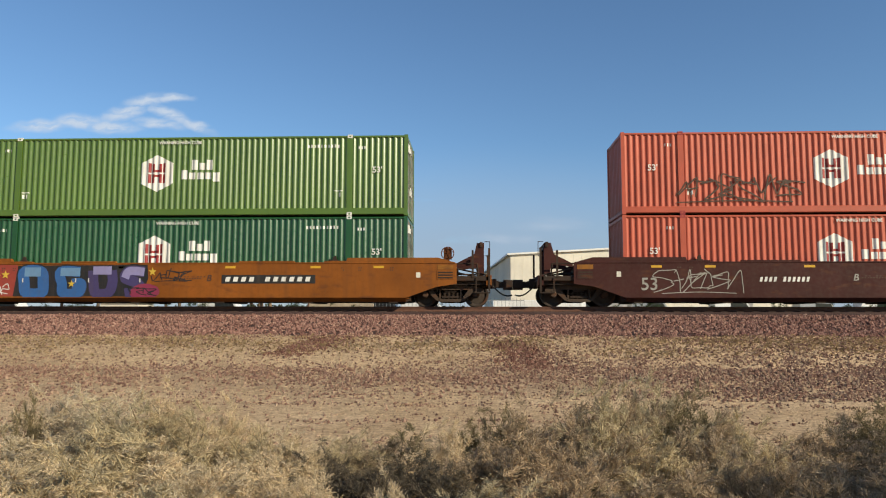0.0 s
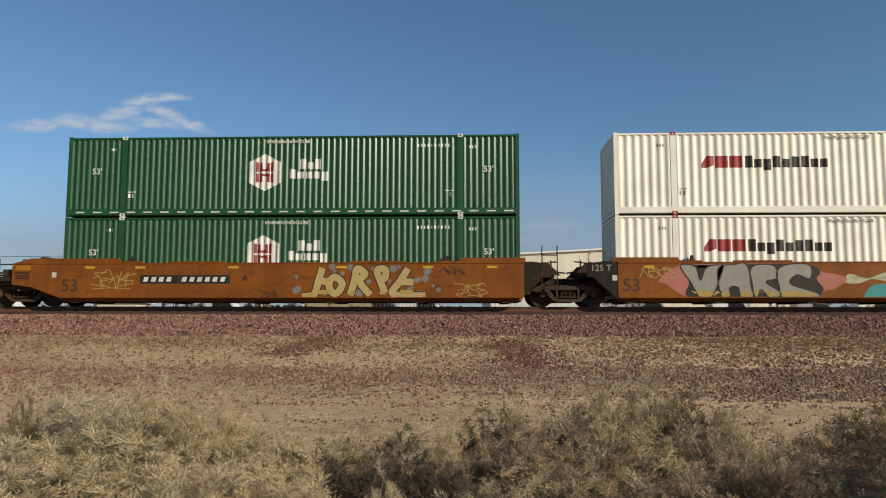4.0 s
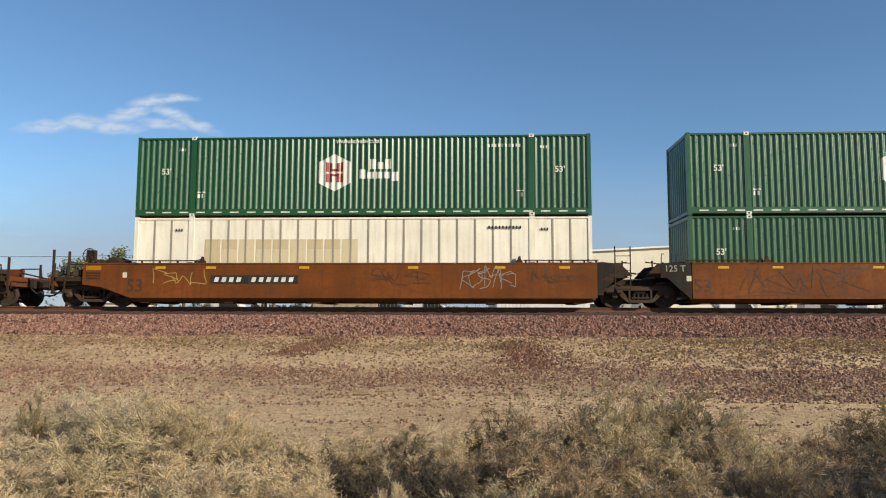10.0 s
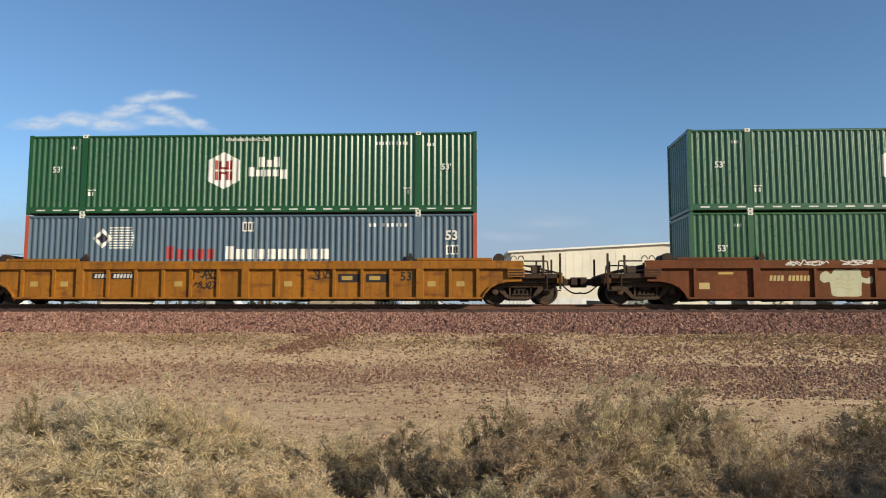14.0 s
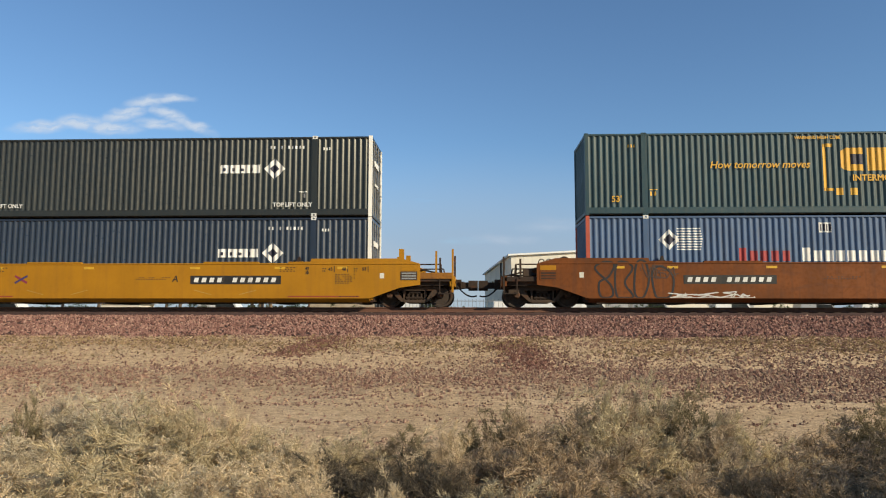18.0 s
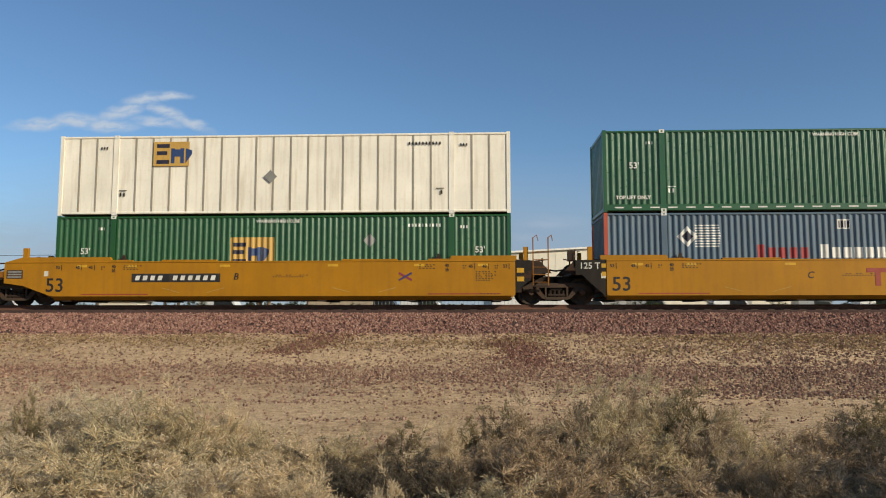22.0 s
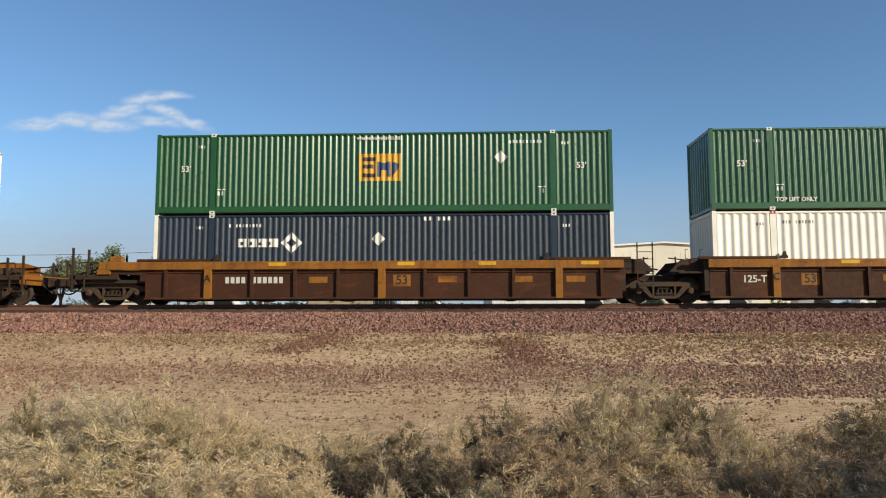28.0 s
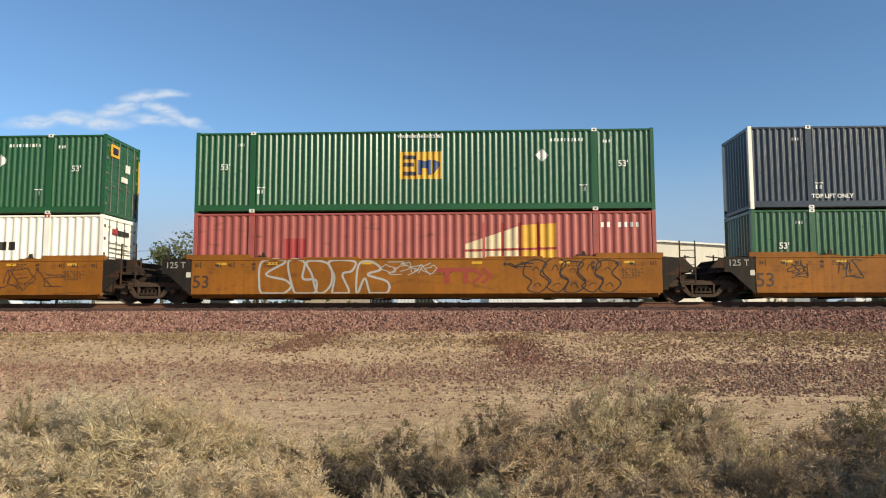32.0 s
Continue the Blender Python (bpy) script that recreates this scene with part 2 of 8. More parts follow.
def earth_mat():
    """Desert earth: pale sand, with bands of spilled purple-brown track stone, and a rutted dirt path."""
    m = bpy.data.materials.new("desert_earth")
    nt, ns, ln, bs = nodes_of(m)
    tc = nt.nodes.new("ShaderNodeTexCoord")
    sp = nt.nodes.new("ShaderNodeSeparateXYZ")
    ln.new(tc.outputs["Object"], sp.inputs[0])
    big, mid, fine = noise_tex(nt, 0.45, 5), noise_tex(nt, 3.0, 6), noise_tex(nt, 26, 6)
    sand = ramp(nt, big.outputs[0], [(0.3, (0.49, 0.345, 0.203)), (0.7, (0.59, 0.43, 0.265))])
    spk = ramp(nt, fine.outputs[0], [(0.36, (0.7,) * 3), (0.58, (1.1,) * 3)])
    col = mix(nt, 1.0, sand.outputs[0], spk.outputs[0], "MULTIPLY")
    tuft = noise_tex(nt, 8.0, 7, (0.7, 1.0, 1.0))
    col = mix(nt, 1.0, col, ramp(nt, tuft.outputs[0], [(0.34, (0.70, 0.68, 0.64)), (0.56, (1.08,) * 3)]).outputs[0], "MULTIPLY")
    # stone spill: strongest in a band half way down the slope, wavy edge
    wob = nt.nodes.new("ShaderNodeMath")
    wob.operation = "MULTIPLY_ADD"
    ln.new(big.outputs[0], wob.inputs[0])
    wob.inputs[1].default_value = 5.0
    ln.new(sp.outputs["Y"], wob.inputs[2])
    band = nt.nodes.new("ShaderNodeMapRange")
    band.inputs[1].default_value, band.inputs[2].default_value = 15.0, 28.0
    ln.new(wob.outputs[0], band.inputs[0])
    br = ramp(nt, band.outputs[0], [(0.18, (0, 0, 0)), (0.27, (0.5,) * 3), (0.40, (0.5,) * 3), (0.50, (0.16,) * 3), (0.72, (0.2,) * 3)])
    grit = ramp(nt, fine.outputs[0], [(0.36, (0.14, 0.091, 0.063)), (0.62, (0.294, 0.203, 0.133))])
    mk = mix(nt, 1.0, br.outputs[0], ramp(nt, mid.outputs[0], [(0.35, (0.35,) * 3), (0.6, (1,) * 3)]).outputs[0], "MULTIPLY")
    col = mix(nt, mk, col, grit.outputs[0])
    ln.new(col, bs.inputs["Base Color"])
    bs.inputs["Roughness"].default_value = 0.95
    bs.inputs["Specular IOR Level"].default_value = 0.1
    ad = nt.nodes.new("ShaderNodeMath")
    ad.operation = "ADD"
    ln.new(mid.outputs[0], ad.inputs[0])
    ln.new(fine.outputs[0], ad.inputs[1])
    bump(nt, bs, ad.outputs[0], 0.8, 0.08)
    return m


ground = part("ground", grid("ground", steps((-3500, -120, 6), (-120, -40, 20), (-40, 40, 200), (40, 120, 20), (120, 3500, 6)),
                             steps((-400, -20, 5), (-20, 2, 11), (2, 24, 88), (24, 60, 9), (60, 400, 10), (400, 4000, 8)), ground_z), earth_mat())
tagged(ground, "pale sandy desert ground with dry dirt path and spilled gravel", "ground", kind="structure")

BALLAST = [(21.9, -1.02), (22.5, -0.84), (24.25, -0.27), (24.6, -0.215), (24.76, -0.205), (24.82, -0.075), (27.4, -0.075), (27.5, -0.2), (27.7, -0.215), (28.1, -0.26), (30.2, -0.95)]


def ballast_z(x, y):
    for (ya, za), (yb, zb) in zip(BALLAST, BALLAST[1:]):
        if y <= yb:
            return za + (zb - za) * (y - ya) / (yb - ya) + 0.03 * noise.noise((x * 0.8, y * 1.5, 7)) * (1 if y < 24.4 else 0.3)
    return -0.95


stone_a = stone_mat("ballast_stone", [(0.10, 0.046, 0.037), (0.20, 0.10, 0.076), (0.28, 0.157, 0.118), (0.145, 0.071, 0.056), (0.37, 0.23, 0.17)])
# bed coloured darker than its stones, putting shade in the gaps between them
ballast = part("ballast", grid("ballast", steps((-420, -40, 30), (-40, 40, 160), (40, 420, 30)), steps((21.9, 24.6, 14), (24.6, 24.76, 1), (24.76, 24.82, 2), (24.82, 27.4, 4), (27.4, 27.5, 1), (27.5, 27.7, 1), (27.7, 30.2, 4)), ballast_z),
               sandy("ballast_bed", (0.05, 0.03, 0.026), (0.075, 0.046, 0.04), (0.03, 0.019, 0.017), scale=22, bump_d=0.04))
tagged(ballast, "reddish purple crushed stone track ballast bank", "ballast", kind="structure")


def stones(name, count, xa, xb, ya, yb, zf, size, mat, label, dens=None, seed=1):
    rng = np.random.default_rng(seed)
    oct_v = np.array([(1, 0, 0), (-1, 0, 0), (0, 1, 0), (0, -1, 0), (0, 0, 1), (0, 0, -1)], float)
    oct_f = np.array([(0, 2, 4), (2, 1, 4), (1, 3, 4), (3, 0, 4), (2, 0, 5), (1, 2, 5), (3, 1, 5), (0, 3, 5)])
    px, py = rng.uniform(xa, xb, count), rng.uniform(ya, yb, count)
    keep = np.array([dens is None or rng.random() < dens(a, b) for a, b in zip(px, py)])
    px, py = px[keep], py[keep]
    n = len(px)
    pz = np.array([zf(a, b) for a, b in zip(px, py)])
    sc = size * rng.uniform(0.55, 1.35, (n, 1, 1)) * rng.uniform(0.6, 1.2, (n, 1, 3))
    v = oct_v[None] * sc * rng.uniform(0.75, 1.25, (n, 6, 1))
    a = rng.uniform(0, 6.283, n)
    b = rng.uniform(-0.7, 0.7, n)
    ca, sa, cb, sb = np.cos(a)[:, None], np.sin(a)[:, None], np.cos(b)[:, None], np.sin(b)[:, None]
    x1, z1 = v[..., 0] * cb + v[..., 2] * sb, -v[..., 0] * sb + v[..., 2] * cb
    v = np.stack([x1 * ca - v[..., 1] * sa, x1 * sa + v[..., 1] * ca, z1], -1)
    v += np.stack([px, py, pz + size * 0.2], -1)[:, None]
    f = oct_f[None] + (np.arange(n) * 6)[:, None, None]
    me = bpy.data.meshes.new(name)
    me.from_pydata(v.reshape(-1, 3).tolist(), [], f.reshape(-1, 3).tolist())
    return tagged(part(name, me, mat), label, "stones", kind="stuff")


def tongue_at(x, y):
    """Two slides of red stone from the track down the sandy bank."""
    wob = 0.35 * noise.noise((x * 1.2, y * 1.1, 4))
    return max(math.exp(-((x + 4.75 + wob - 0.35 * (y - 20.8)) / 0.5) ** 2 - ((y - 21.0) / 1.5) ** 4), math.exp(-((x - 1.25 + wob + 0.15 * (y - 20)) / 0.6) ** 2 - ((y - 19.6) / 1.7) ** 4))


def clump(x, y, z):
    return max(0.0, min(1.0, 0.5 + 1.3 * noise.noise((x * 1.1, y * 1.5, z)) + 0.6 * noise.noise((x * 3.1, y * 3.6, z))))


def spill(x, y):
    """How thick the fallen stone lies on the slope: a band near the foot, wider to the right, and thin clumps above it."""
    side = max(0.0, min(1.0, (x + 7) / 11))
    q = y + 1.5 * noise.noise((x * 0.22, y * 0.3, 1)) + 0.8 * noise.noise((x * 0.9, y * 0.9, 2))
    band = math.exp(-((q - 17.0 - 0.3 * side) / (0.95 + 0.65 * side)) ** 2) * (0.55 + 0.45 * side)
    edge = math.exp(-((y - 22.3) / 0.5) ** 2)
    c = clump(x, y, 2)
    far = max(0.0, min(1.0, (x - 1) / 8))
    return min(1, 0.07 + 0.16 * c * c + far * (0.16 + 0.40 * c) + band * (0.5 + 0.6 * c) + 0.4 * edge * c + 0.8 * tongue_at(x, y))


def path_stones(x, y):
    """Stones swept to the sides of two wheel ruts."""
    y = y + 0.25 * noise.noise((x * 0.25, 0, 6))
    return 0.05 + 1.0 * clump(x, y, 8) * max(math.exp(-((y - 11.4) / 0.16) ** 2), 0.8 * math.exp(-((y - 13.6) / 0.3) ** 2), 0.5 * math.exp(-((y - 9.6) / 0.2) ** 2))


stones("ballast_stones", 34000, -24, 24, 22.15, 24.72, ballast_z, 0.05, stone_a, "loose reddish purple crushed track stones", lambda x, y: 1.0 if y > 22.5 + 0.3 * noise.noise((x * 0.7, 0, 3)) else 0.25)
spill_mat = stone_mat("spilled_stone", [(0.10, 0.050, 0.036), (0.165, 0.088, 0.063), (0.245, 0.147, 0.10), (0.125, 0.064, 0.048), (0.29, 0.19, 0.13), (0.33, 0.235, 0.155)])
stones("spilled_stones", 90000, -20, 20, 14.2, 22.6, ground_z, 0.035, spill_mat, "stones spilled down the sandy bank below the track", spill, 2)
stones("slide_stones", 15000, -7, 3.2, 18.0, 22.4, ground_z, 0.042, stone_mat("slide_stone", [(0.07, 0.0294, 0.021), (0.133, 0.0595, 0.042), (0.189, 0.0945, 0.0665), (0.098, 0.042, 0.0315)]), "red stones that slid from the track down the bank", lambda x, y: 1.3 * tongue_at(x, y) * (0.4 + 0.7 * clump(x, y, 11)), 4)
stones("path_pebbles", 5000, -13, 13, 7.5, 15.5, ground_z, 0.012, spill_mat, "small pebbles scattered on the dirt path", None, 3)
stones("path_stones", 26000, -13, 13, 8.5, 15.2, ground_z, 0.030, spill_mat, "stones swept along the ruts of the dirt path", path_stones, 9)


def litter(x, y):
    return max(0, min(1, 0.6 + 0.4 * max(0.0, min(1.0, x / 9)) + 1.3 * noise.noise((x * 0.5, y * 0.9, 5)))) * math.exp(-((y - 21.0 + 0.6 * noise.noise((x * 0.3, 0, 9))) / 1.3) ** 4)


def dry_grass(count=14000, seed=5):
    """Short flattened straw between the stones of the upper bank."""
    rng = np.random.default_rng(seed)
    v, f = [], []
    for x, y in zip(rng.uniform(-20, 20, count), rng.uniform(19.2, 22.5, count)):
        if rng.random() > litter(x, y):
            continue
        a, ln, up, w = rng.uniform(0, 6.283), rng.uniform(0.05, 0.15), rng.uniform(0.02, 0.09), rng.uniform(0.004, 0.010)
        z, dx, dy = ground_z(x, y), math.cos(a), math.sin(a)
        k = len(v)
        v += [(x - dy * w, y + dx * w, z), (x + dy * w, y - dx * w, z), (x + dx * ln * 0.5, y + dy * ln * 0.5, z + up), (x + dx * ln, y + dy * ln, z + up * 0.6)]
        f += [(k, k + 1, k + 2), (k + 1, k + 3, k + 2)]
    me = bpy.data.meshes.new("dry_grass")
    me.from_pydata(v, [], f)
    tagged(part("dry_grass", me, leaf_mat("straw_litter", [(0.322, 0.224, 0.119), (0.252, 0.175, 0.091), (0.378, 0.266, 0.147), (0.154, 0.105, 0.056)])), "short flattened dry grass on the sandy bank", "dry grass", kind="stuff")


dry_grass()

# rails and ties
RAIL = [(-0.075, 0), (0.075, 0), (0.075, 0.012), (0.02, 0.03), (0.01, 0.05), (0.01, 0.125), (0.036, 0.14), (0.036, 0.172), (0.028, 0.178), (-0.028, 0.178), (-0.036, 0.172), (-0.036, 0.14), (-0.01, 0.125), (-0.01, 0.05), (-0.02, 0.03), (-0.075, 0.012)]
rail_mat = paint("rail_steel", (0.105, 0.047, 0.031), 0.8, 0.4, (0.04, 0.022, 0.016), 0.0, 0.0)
track = tagged(new("railway_track"), "single railway track with rusty steel rails on wooden ties", "railway track", kind="structure")


def rail_shape():
    n = len(RAIL)
    s = Shape()
    s.v = [(-420, y, z - 0.178 + RAIL_Z) for y, z in RAIL] + [(420, y, z - 0.178 + RAIL_Z) for y, z in RAIL]
    s.f = [tuple(range(n)), tuple(range(n, 2 * n))[::-1]] + [(i, n + i, n + (i + 1) % n, (i + 1) % n) for i in range(n)]
    return s


for y in (TRACK_Y - 0.755, TRACK_Y + 0.755):
    part("rail", shared("rail", rail_shape), rail_mat, track, at=(0, y, 0))
tie_mat = paint("tie_wood", (0.07, 0.043, 0.032), 0.9, 0.4, (0.03, 0.02, 0.015))
for k in range(-55, 56):
    part("tie", shared("tie", lambda: Shape().box(-0.115, 0.115, -1.3, 1.3, -0.17, 0.015)), tie_mat, track, at=(k * 0.53 + 0.03 * noise.noise((k * 1.3, 0, 0)), TRACK_Y, RAIL_Z - 0.185))

# ---- containers ----
CL, CW, CH = 16.154, 2.60, 2.896
POST = 6.02  # lifting posts, from the middle
PITCH, DEPTH = 0.2105, 0.042


FOLDS = [(-0.024, 0.1), (0.024, 0.0), (0.236, 0.0), (0.284, 0.1), (0.476, 0.9), (0.524, 1.0), (0.736, 1.0), (0.784, 0.9), (0.976, 0.1), (1.024, 0.0)]


def ripple(u, pitch=PITCH):
    """Depth below the outer face at u metres along a corrugated wall with eased folds."""
    w = (u / pitch) % 1.0
    for (wa, da), (wb, db) in zip(FOLDS, FOLDS[1:]):
        if w <= wb:
            return DEPTH * (da + (db - da) * (w - wa) / (wb - wa))
    return 0.0


def breaks(a, b, pitch=PITCH):
    k0, k1 = math.floor(a / pitch), math.ceil(b / pitch)
    us = [a, b] + [pitch * (k + w) for k in range(k0, k1) for w, _ in FOLDS[1:-1]]
    return sorted({round(u, 4) for u in us if a - 1e-6 <= u <= b + 1e-6})


def wall_shape(a, b, z0, z1, pitch=PITCH):
    """A corrugated wall along x in the plane y = 0, facing -y."""
    us = breaks(a, b, pitch)
    s = Shape()
    n = len(us)
    s.v = [(u, ripple(u, pitch), z) for z in (z0, z1) for u in us] + [(u, DEPTH + 0.03, z) for z in (z0, z1) for u in (a, b)]
    s.f = [(i, i + 1, n + i + 1, n + i) for i in range(n - 1)]
    k = 2 * n
    s.soft = n - 1
    s.f += [(k + 1, k, k + 2, k + 3), (k, 0, n, k + 2), (n - 1, k + 1, k + 3, 2 * n - 1)]
    return s


NEAR = -CW / 2


PITCH_OF = {}


def columns(cols, skin, lift=0.005, pitch=PITCH):
    """Paint that follows a corrugated wall: column shapes (x0, x1, low0, low1, high0, high1) on the near side."""
    s = Shape()
    for x0, x1, l0, l1, h0, h1 in cols:
        us = breaks(x0, x1, pitch) if skin else [x0, x1]
        v = []
        for u in us:
            k = (u - x0) / (x1 - x0)
            y = NEAR + (0.012 + ripple(u, pitch) if skin else 0.0) - lift
            v += [(u, y, l0 + (l1 - l0) * k), (u, y, h0 + (h1 - h0) * k)]
        s.add(v, [(2 * i, 2 * i + 2, 2 * i + 3, 2 * i + 1) for i in range(len(us) - 1)])
    s.soft = len(s.f) if skin else 0
    return s


def rect(x0, x1, z0, z1):
    return (x0, x1, z0, z0, z1, z1)


MARK = {
    "white": paint("mark_white", (0.6216, 0.6048, 0.5544), 0.6, 0.15),
    "black": paint("mark_black", (0.014, 0.014, 0.0154), 0.6, 0.15),
    "red": paint("mark_red", (0.25, 0.021, 0.026), 0.55, 0.15),
    "yellow": paint("mark_yellow", (0.546, 0.294, 0.028), 0.55, 0.15),
    "gold": paint("mark_gold", (0.462, 0.28, 0.07), 0.55, 0.2),
    "navy": paint("mark_navy", (0.0126, 0.014, 0.035), 0.55, 0.2),
    "blue": paint("mark_blue", (0.021, 0.049, 0.14), 0.55, 0.15),
    "cream": paint("mark_cream", (0.52, 0.42, 0.26), 0.6, 0.2),
    "grey": paint("mark_grey", (0.21, 0.21, 0.196), 0.6, 0.2),
    "orange": paint("mark_orange", (0.49, 0.168, 0.021), 0.55, 0.15),
}
PAINTS = {
    "green": paint("container_green", (0.0052, 0.058, 0.0066), 0.31, 0.12, (0.042, 0.049, 0.028), 0.0, streak=0.12, spec=0.8, tint=(1, 1, 1), relief=0.03),
    "leaf_green": paint("container_leaf_green", (0.0066, 0.062, 0.0058), 0.31, 0.14, (0.042, 0.049, 0.028), 0.0, streak=0.14, spec=0.8, tint=(1, 1, 1), relief=0.03),
    "lime": paint("container_light_green", (0.072, 0.128, 0.0062), 0.32, 0.12, (0.07, 0.07, 0.035), 0.0, streak=0.12, spec=0.8, tint=(1, 1, 1), relief=0.03),
    "red": paint("container_red", (0.371, 0.07, 0.0385), 0.45, 0.15, (0.105, 0.042, 0.028), 0.0, streak=0.2, spec=0.4, relief=0.04),
    "pink": paint("container_faded_red", (0.28, 0.07, 0.063), 0.5, 0.2, (0.14, 0.063, 0.049), 0.06, streak=0.2, spec=0.4, relief=0.04),
    "white": paint("container_white", (0.7392, 0.7056, 0.6216), 0.45, 0.06, (0.294, 0.21, 0.126), 0.0, streak=0.10, spec=0.4, relief=0.04),
    "cream": paint("container_aged_white", (0.7308, 0.6888, 0.588), 0.5, 0.15, (0.336, 0.2352, 0.1176), 0.0, streak=0.35, spec=0.4, relief=0.04),
    "navy": paint("container_navy", (0.0154, 0.0245, 0.0455), 0.31, 0.15, (0.049, 0.042, 0.035), 0.0, streak=0.15, spec=0.5, relief=0.03),
    "charcoal": paint("container_faded_charcoal", (0.0189, 0.021, 0.021), 0.31, 0.2, (0.07, 0.0595, 0.042), 0.0, streak=0.25, spec=0.5, relief=0.03),
    "slate": paint("container_slate_blue", (0.0252, 0.035, 0.056), 0.31, 0.15, (0.07, 0.0595, 0.042), 0.0, streak=0.15, spec=0.5, relief=0.03),
    "blue": paint("container_blue", (0.046, 0.086, 0.165), 0.5, 0.25, (0.091, 0.084, 0.07), 0.0, streak=0.3, spec=0.4, relief=0.04),
    "faded_blue": paint("container_faded_blue", (0.066, 0.108, 0.155), 0.5, 0.25, (0.10, 0.09, 0.075), 0.0, streak=0.35, spec=0.4, relief=0.04),
    "teal": paint("container_dark_teal", (0.0154, 0.0434, 0.056), 0.45, 0.25, (0.084, 0.077, 0.049), 0.0, streak=0.35, spec=0.4, relief=0.04),
}
seal = paint("rubber_black", (0.014, 0.014, 0.014), 0.8, 0.2)
steel = paint("bare_steel", (0.21, 0.196, 0.175), 0.5, 0.3, (0.07, 0.049, 0.035), 0.2, 0.6)
inside = paint("dark_plywood", (0.056, 0.042, 0.0315), 0.9, 0.3)


def container(label, colour, x, z, wall="ribs", post=None, door_right=True, trim=None, casting="white", panel=None, pitch=PITCH):
    """A 53 foot container: x of its middle, z of its underside. Returns the thing, with its base at the middle."""
    c = tagged(new("shipping_container"), label, "shipping container", "containers on the train")
    c.location = (x, TRACK_Y, z)
    PITCH_OF[c.name] = pitch
    body = PAINTS[colour]
    edge = PAINTS.get(trim, body) if trim else body
    post_m = PAINTS.get(post, MARK.get(post)) if post else edge
    h = CL / 2
    for side in (0, 1):
        turn = pose(0, 0, 0, 0, 0, 180 * side)
        flip = turn @ Matrix.Translation((0, NEAR, 0))
        for k, (a, b) in enumerate(((-h + 0.12, -POST - 0.10), (-POST + 0.10, POST - 0.10), (POST + 0.10, h - 0.12))):
            m = panel[k] if panel and not side else body
            if wall == "ribs":
                part("side_wall", shared(("side_wall", k, pitch), lambda: wall_shape(a, b, 0.262, CH - 0.10, pitch)), m, c, at=flip @ Matrix.Translation((0, 0.012, 0)))
            else:
                part("side_wall", shared(("side_wall", k, "flat"), lambda: Shape().box(a, b, 0, 0.05, 0.12, CH - 0.07)), m, c, at=flip @ Matrix.Translation((0, 0.03, 0)))
                n = max(1, round((b - a) / 0.612))
                for q in range(1, n):
                    part("stud", shared("stud", lambda: Shape().box(-0.028, 0.028, 0.0, 0.03, 0.14, CH - 0.09)), MATS.get("stud_alu") or paint("stud_alu", (0.28, 0.252, 0.203), 0.5, 0.3), c,
                         at=flip @ Matrix.Translation((a + (b - a) * q / n, 0.012, 0)))
        for q in (-POST, POST):
            part("lifting_post", shared("lifting_post", lambda: Shape().plate([(-0.10, 0.03), (0.10, 0.03), (0.10, CH - 0.03), (-0.10, CH - 0.03)], 0.0, 0.07)), edge, c, at=flip @ Matrix.Translation((q, 0.004, 0)))
            for zz in (0.0, CH - 0.115):
                part("corner_casting", shared("corner_casting", casting_shape), MARK.get(casting, body), c, at=flip @ Matrix.Translation((q, -0.006, zz)))
        part("top_rail", shared("top_rail", lambda: Shape().cbox(-h, h, 0.0, 0.10, CH - 0.11, CH - 0.03, 0.02)), edge, c, at=flip)
        part("bottom_rail", shared(("bottom_rail", wall), lambda: Shape().cbox(-h, h, 0.0, 0.12, 0.045, 0.27 if wall == "ribs" else 0.13, 0.015)), edge, c, at=flip @ Matrix.Translation((0, 0.002, 0)))
        for q in (-h, h - 0.13):
            part("corner_post", shared("corner_post", lambda: Shape().prism([(0, 0.0), (0.13, 0.0), (0.13, 0.05), (0.05, 0.13), (0, 0.13)], 0.0, CH - 0.008)), post_m, c, at=flip @ Matrix.Translation((q, -0.002, 0)))
    part("roof", shared("roof", roof_shape), body, c, at=(0, 0, CH - 0.045))
    part("underframe", shared("underframe", lambda: Shape().box(-h + 0.02, h - 0.02, -1.18, 1.18, 0.03, 0.16)), inside, c)
    # ends
    d = 1 if door_right else -1
    doors(c, pose(d * h, 0, 0, 0, 0, 90 * d), body)
    front = pose(-d * h, 0, 0, 0, 0, -90 * d)
    part("front_wall", shared("front_wall", lambda: wall_shape(-1.17, 1.17, 0.17, CH - 0.12, 0.26)), body, c, at=front @ Matrix.Translation((0, 0.03, 0)))
    for zz in (0.02, CH - 0.14):
        part("end_rail", shared("end_rail", lambda: Shape().cbox(-1.25, 1.25, 0.0, 0.12, 0, 0.13)), edge, c, at=front @ Matrix.Translation((0, 0.01, zz)))
    return c


def casting_shape():
    s = Shape()
    for a, b, e, f in ((-0.09, 0.09, 0.0, 0.03), (-0.09, 0.09, 0.085, 0.115), (-0.09, -0.035, 0.03, 0.085), (0.035, 0.09, 0.03, 0.085)):
        s.box(a, b, 0.0, 0.09, e, f)
    return s.box(-0.035, 0.035, 0.04, 0.09, 0.03, 0.085)


def roof_shape():
    s = Shape()
    xs = [(-CL / 2 + 0.05) + k * (CL - 0.1) / 54 for k in range(55)]
    s.v = [(u, y, 0.022 if i % 2 else 0.0) for y in (-1.22, 1.22) for i, u in enumerate(xs)]
    n = len(xs)
    s.f = [(i, i + 1, n + i + 1, n + i) for i in range(n - 1)]
    return s


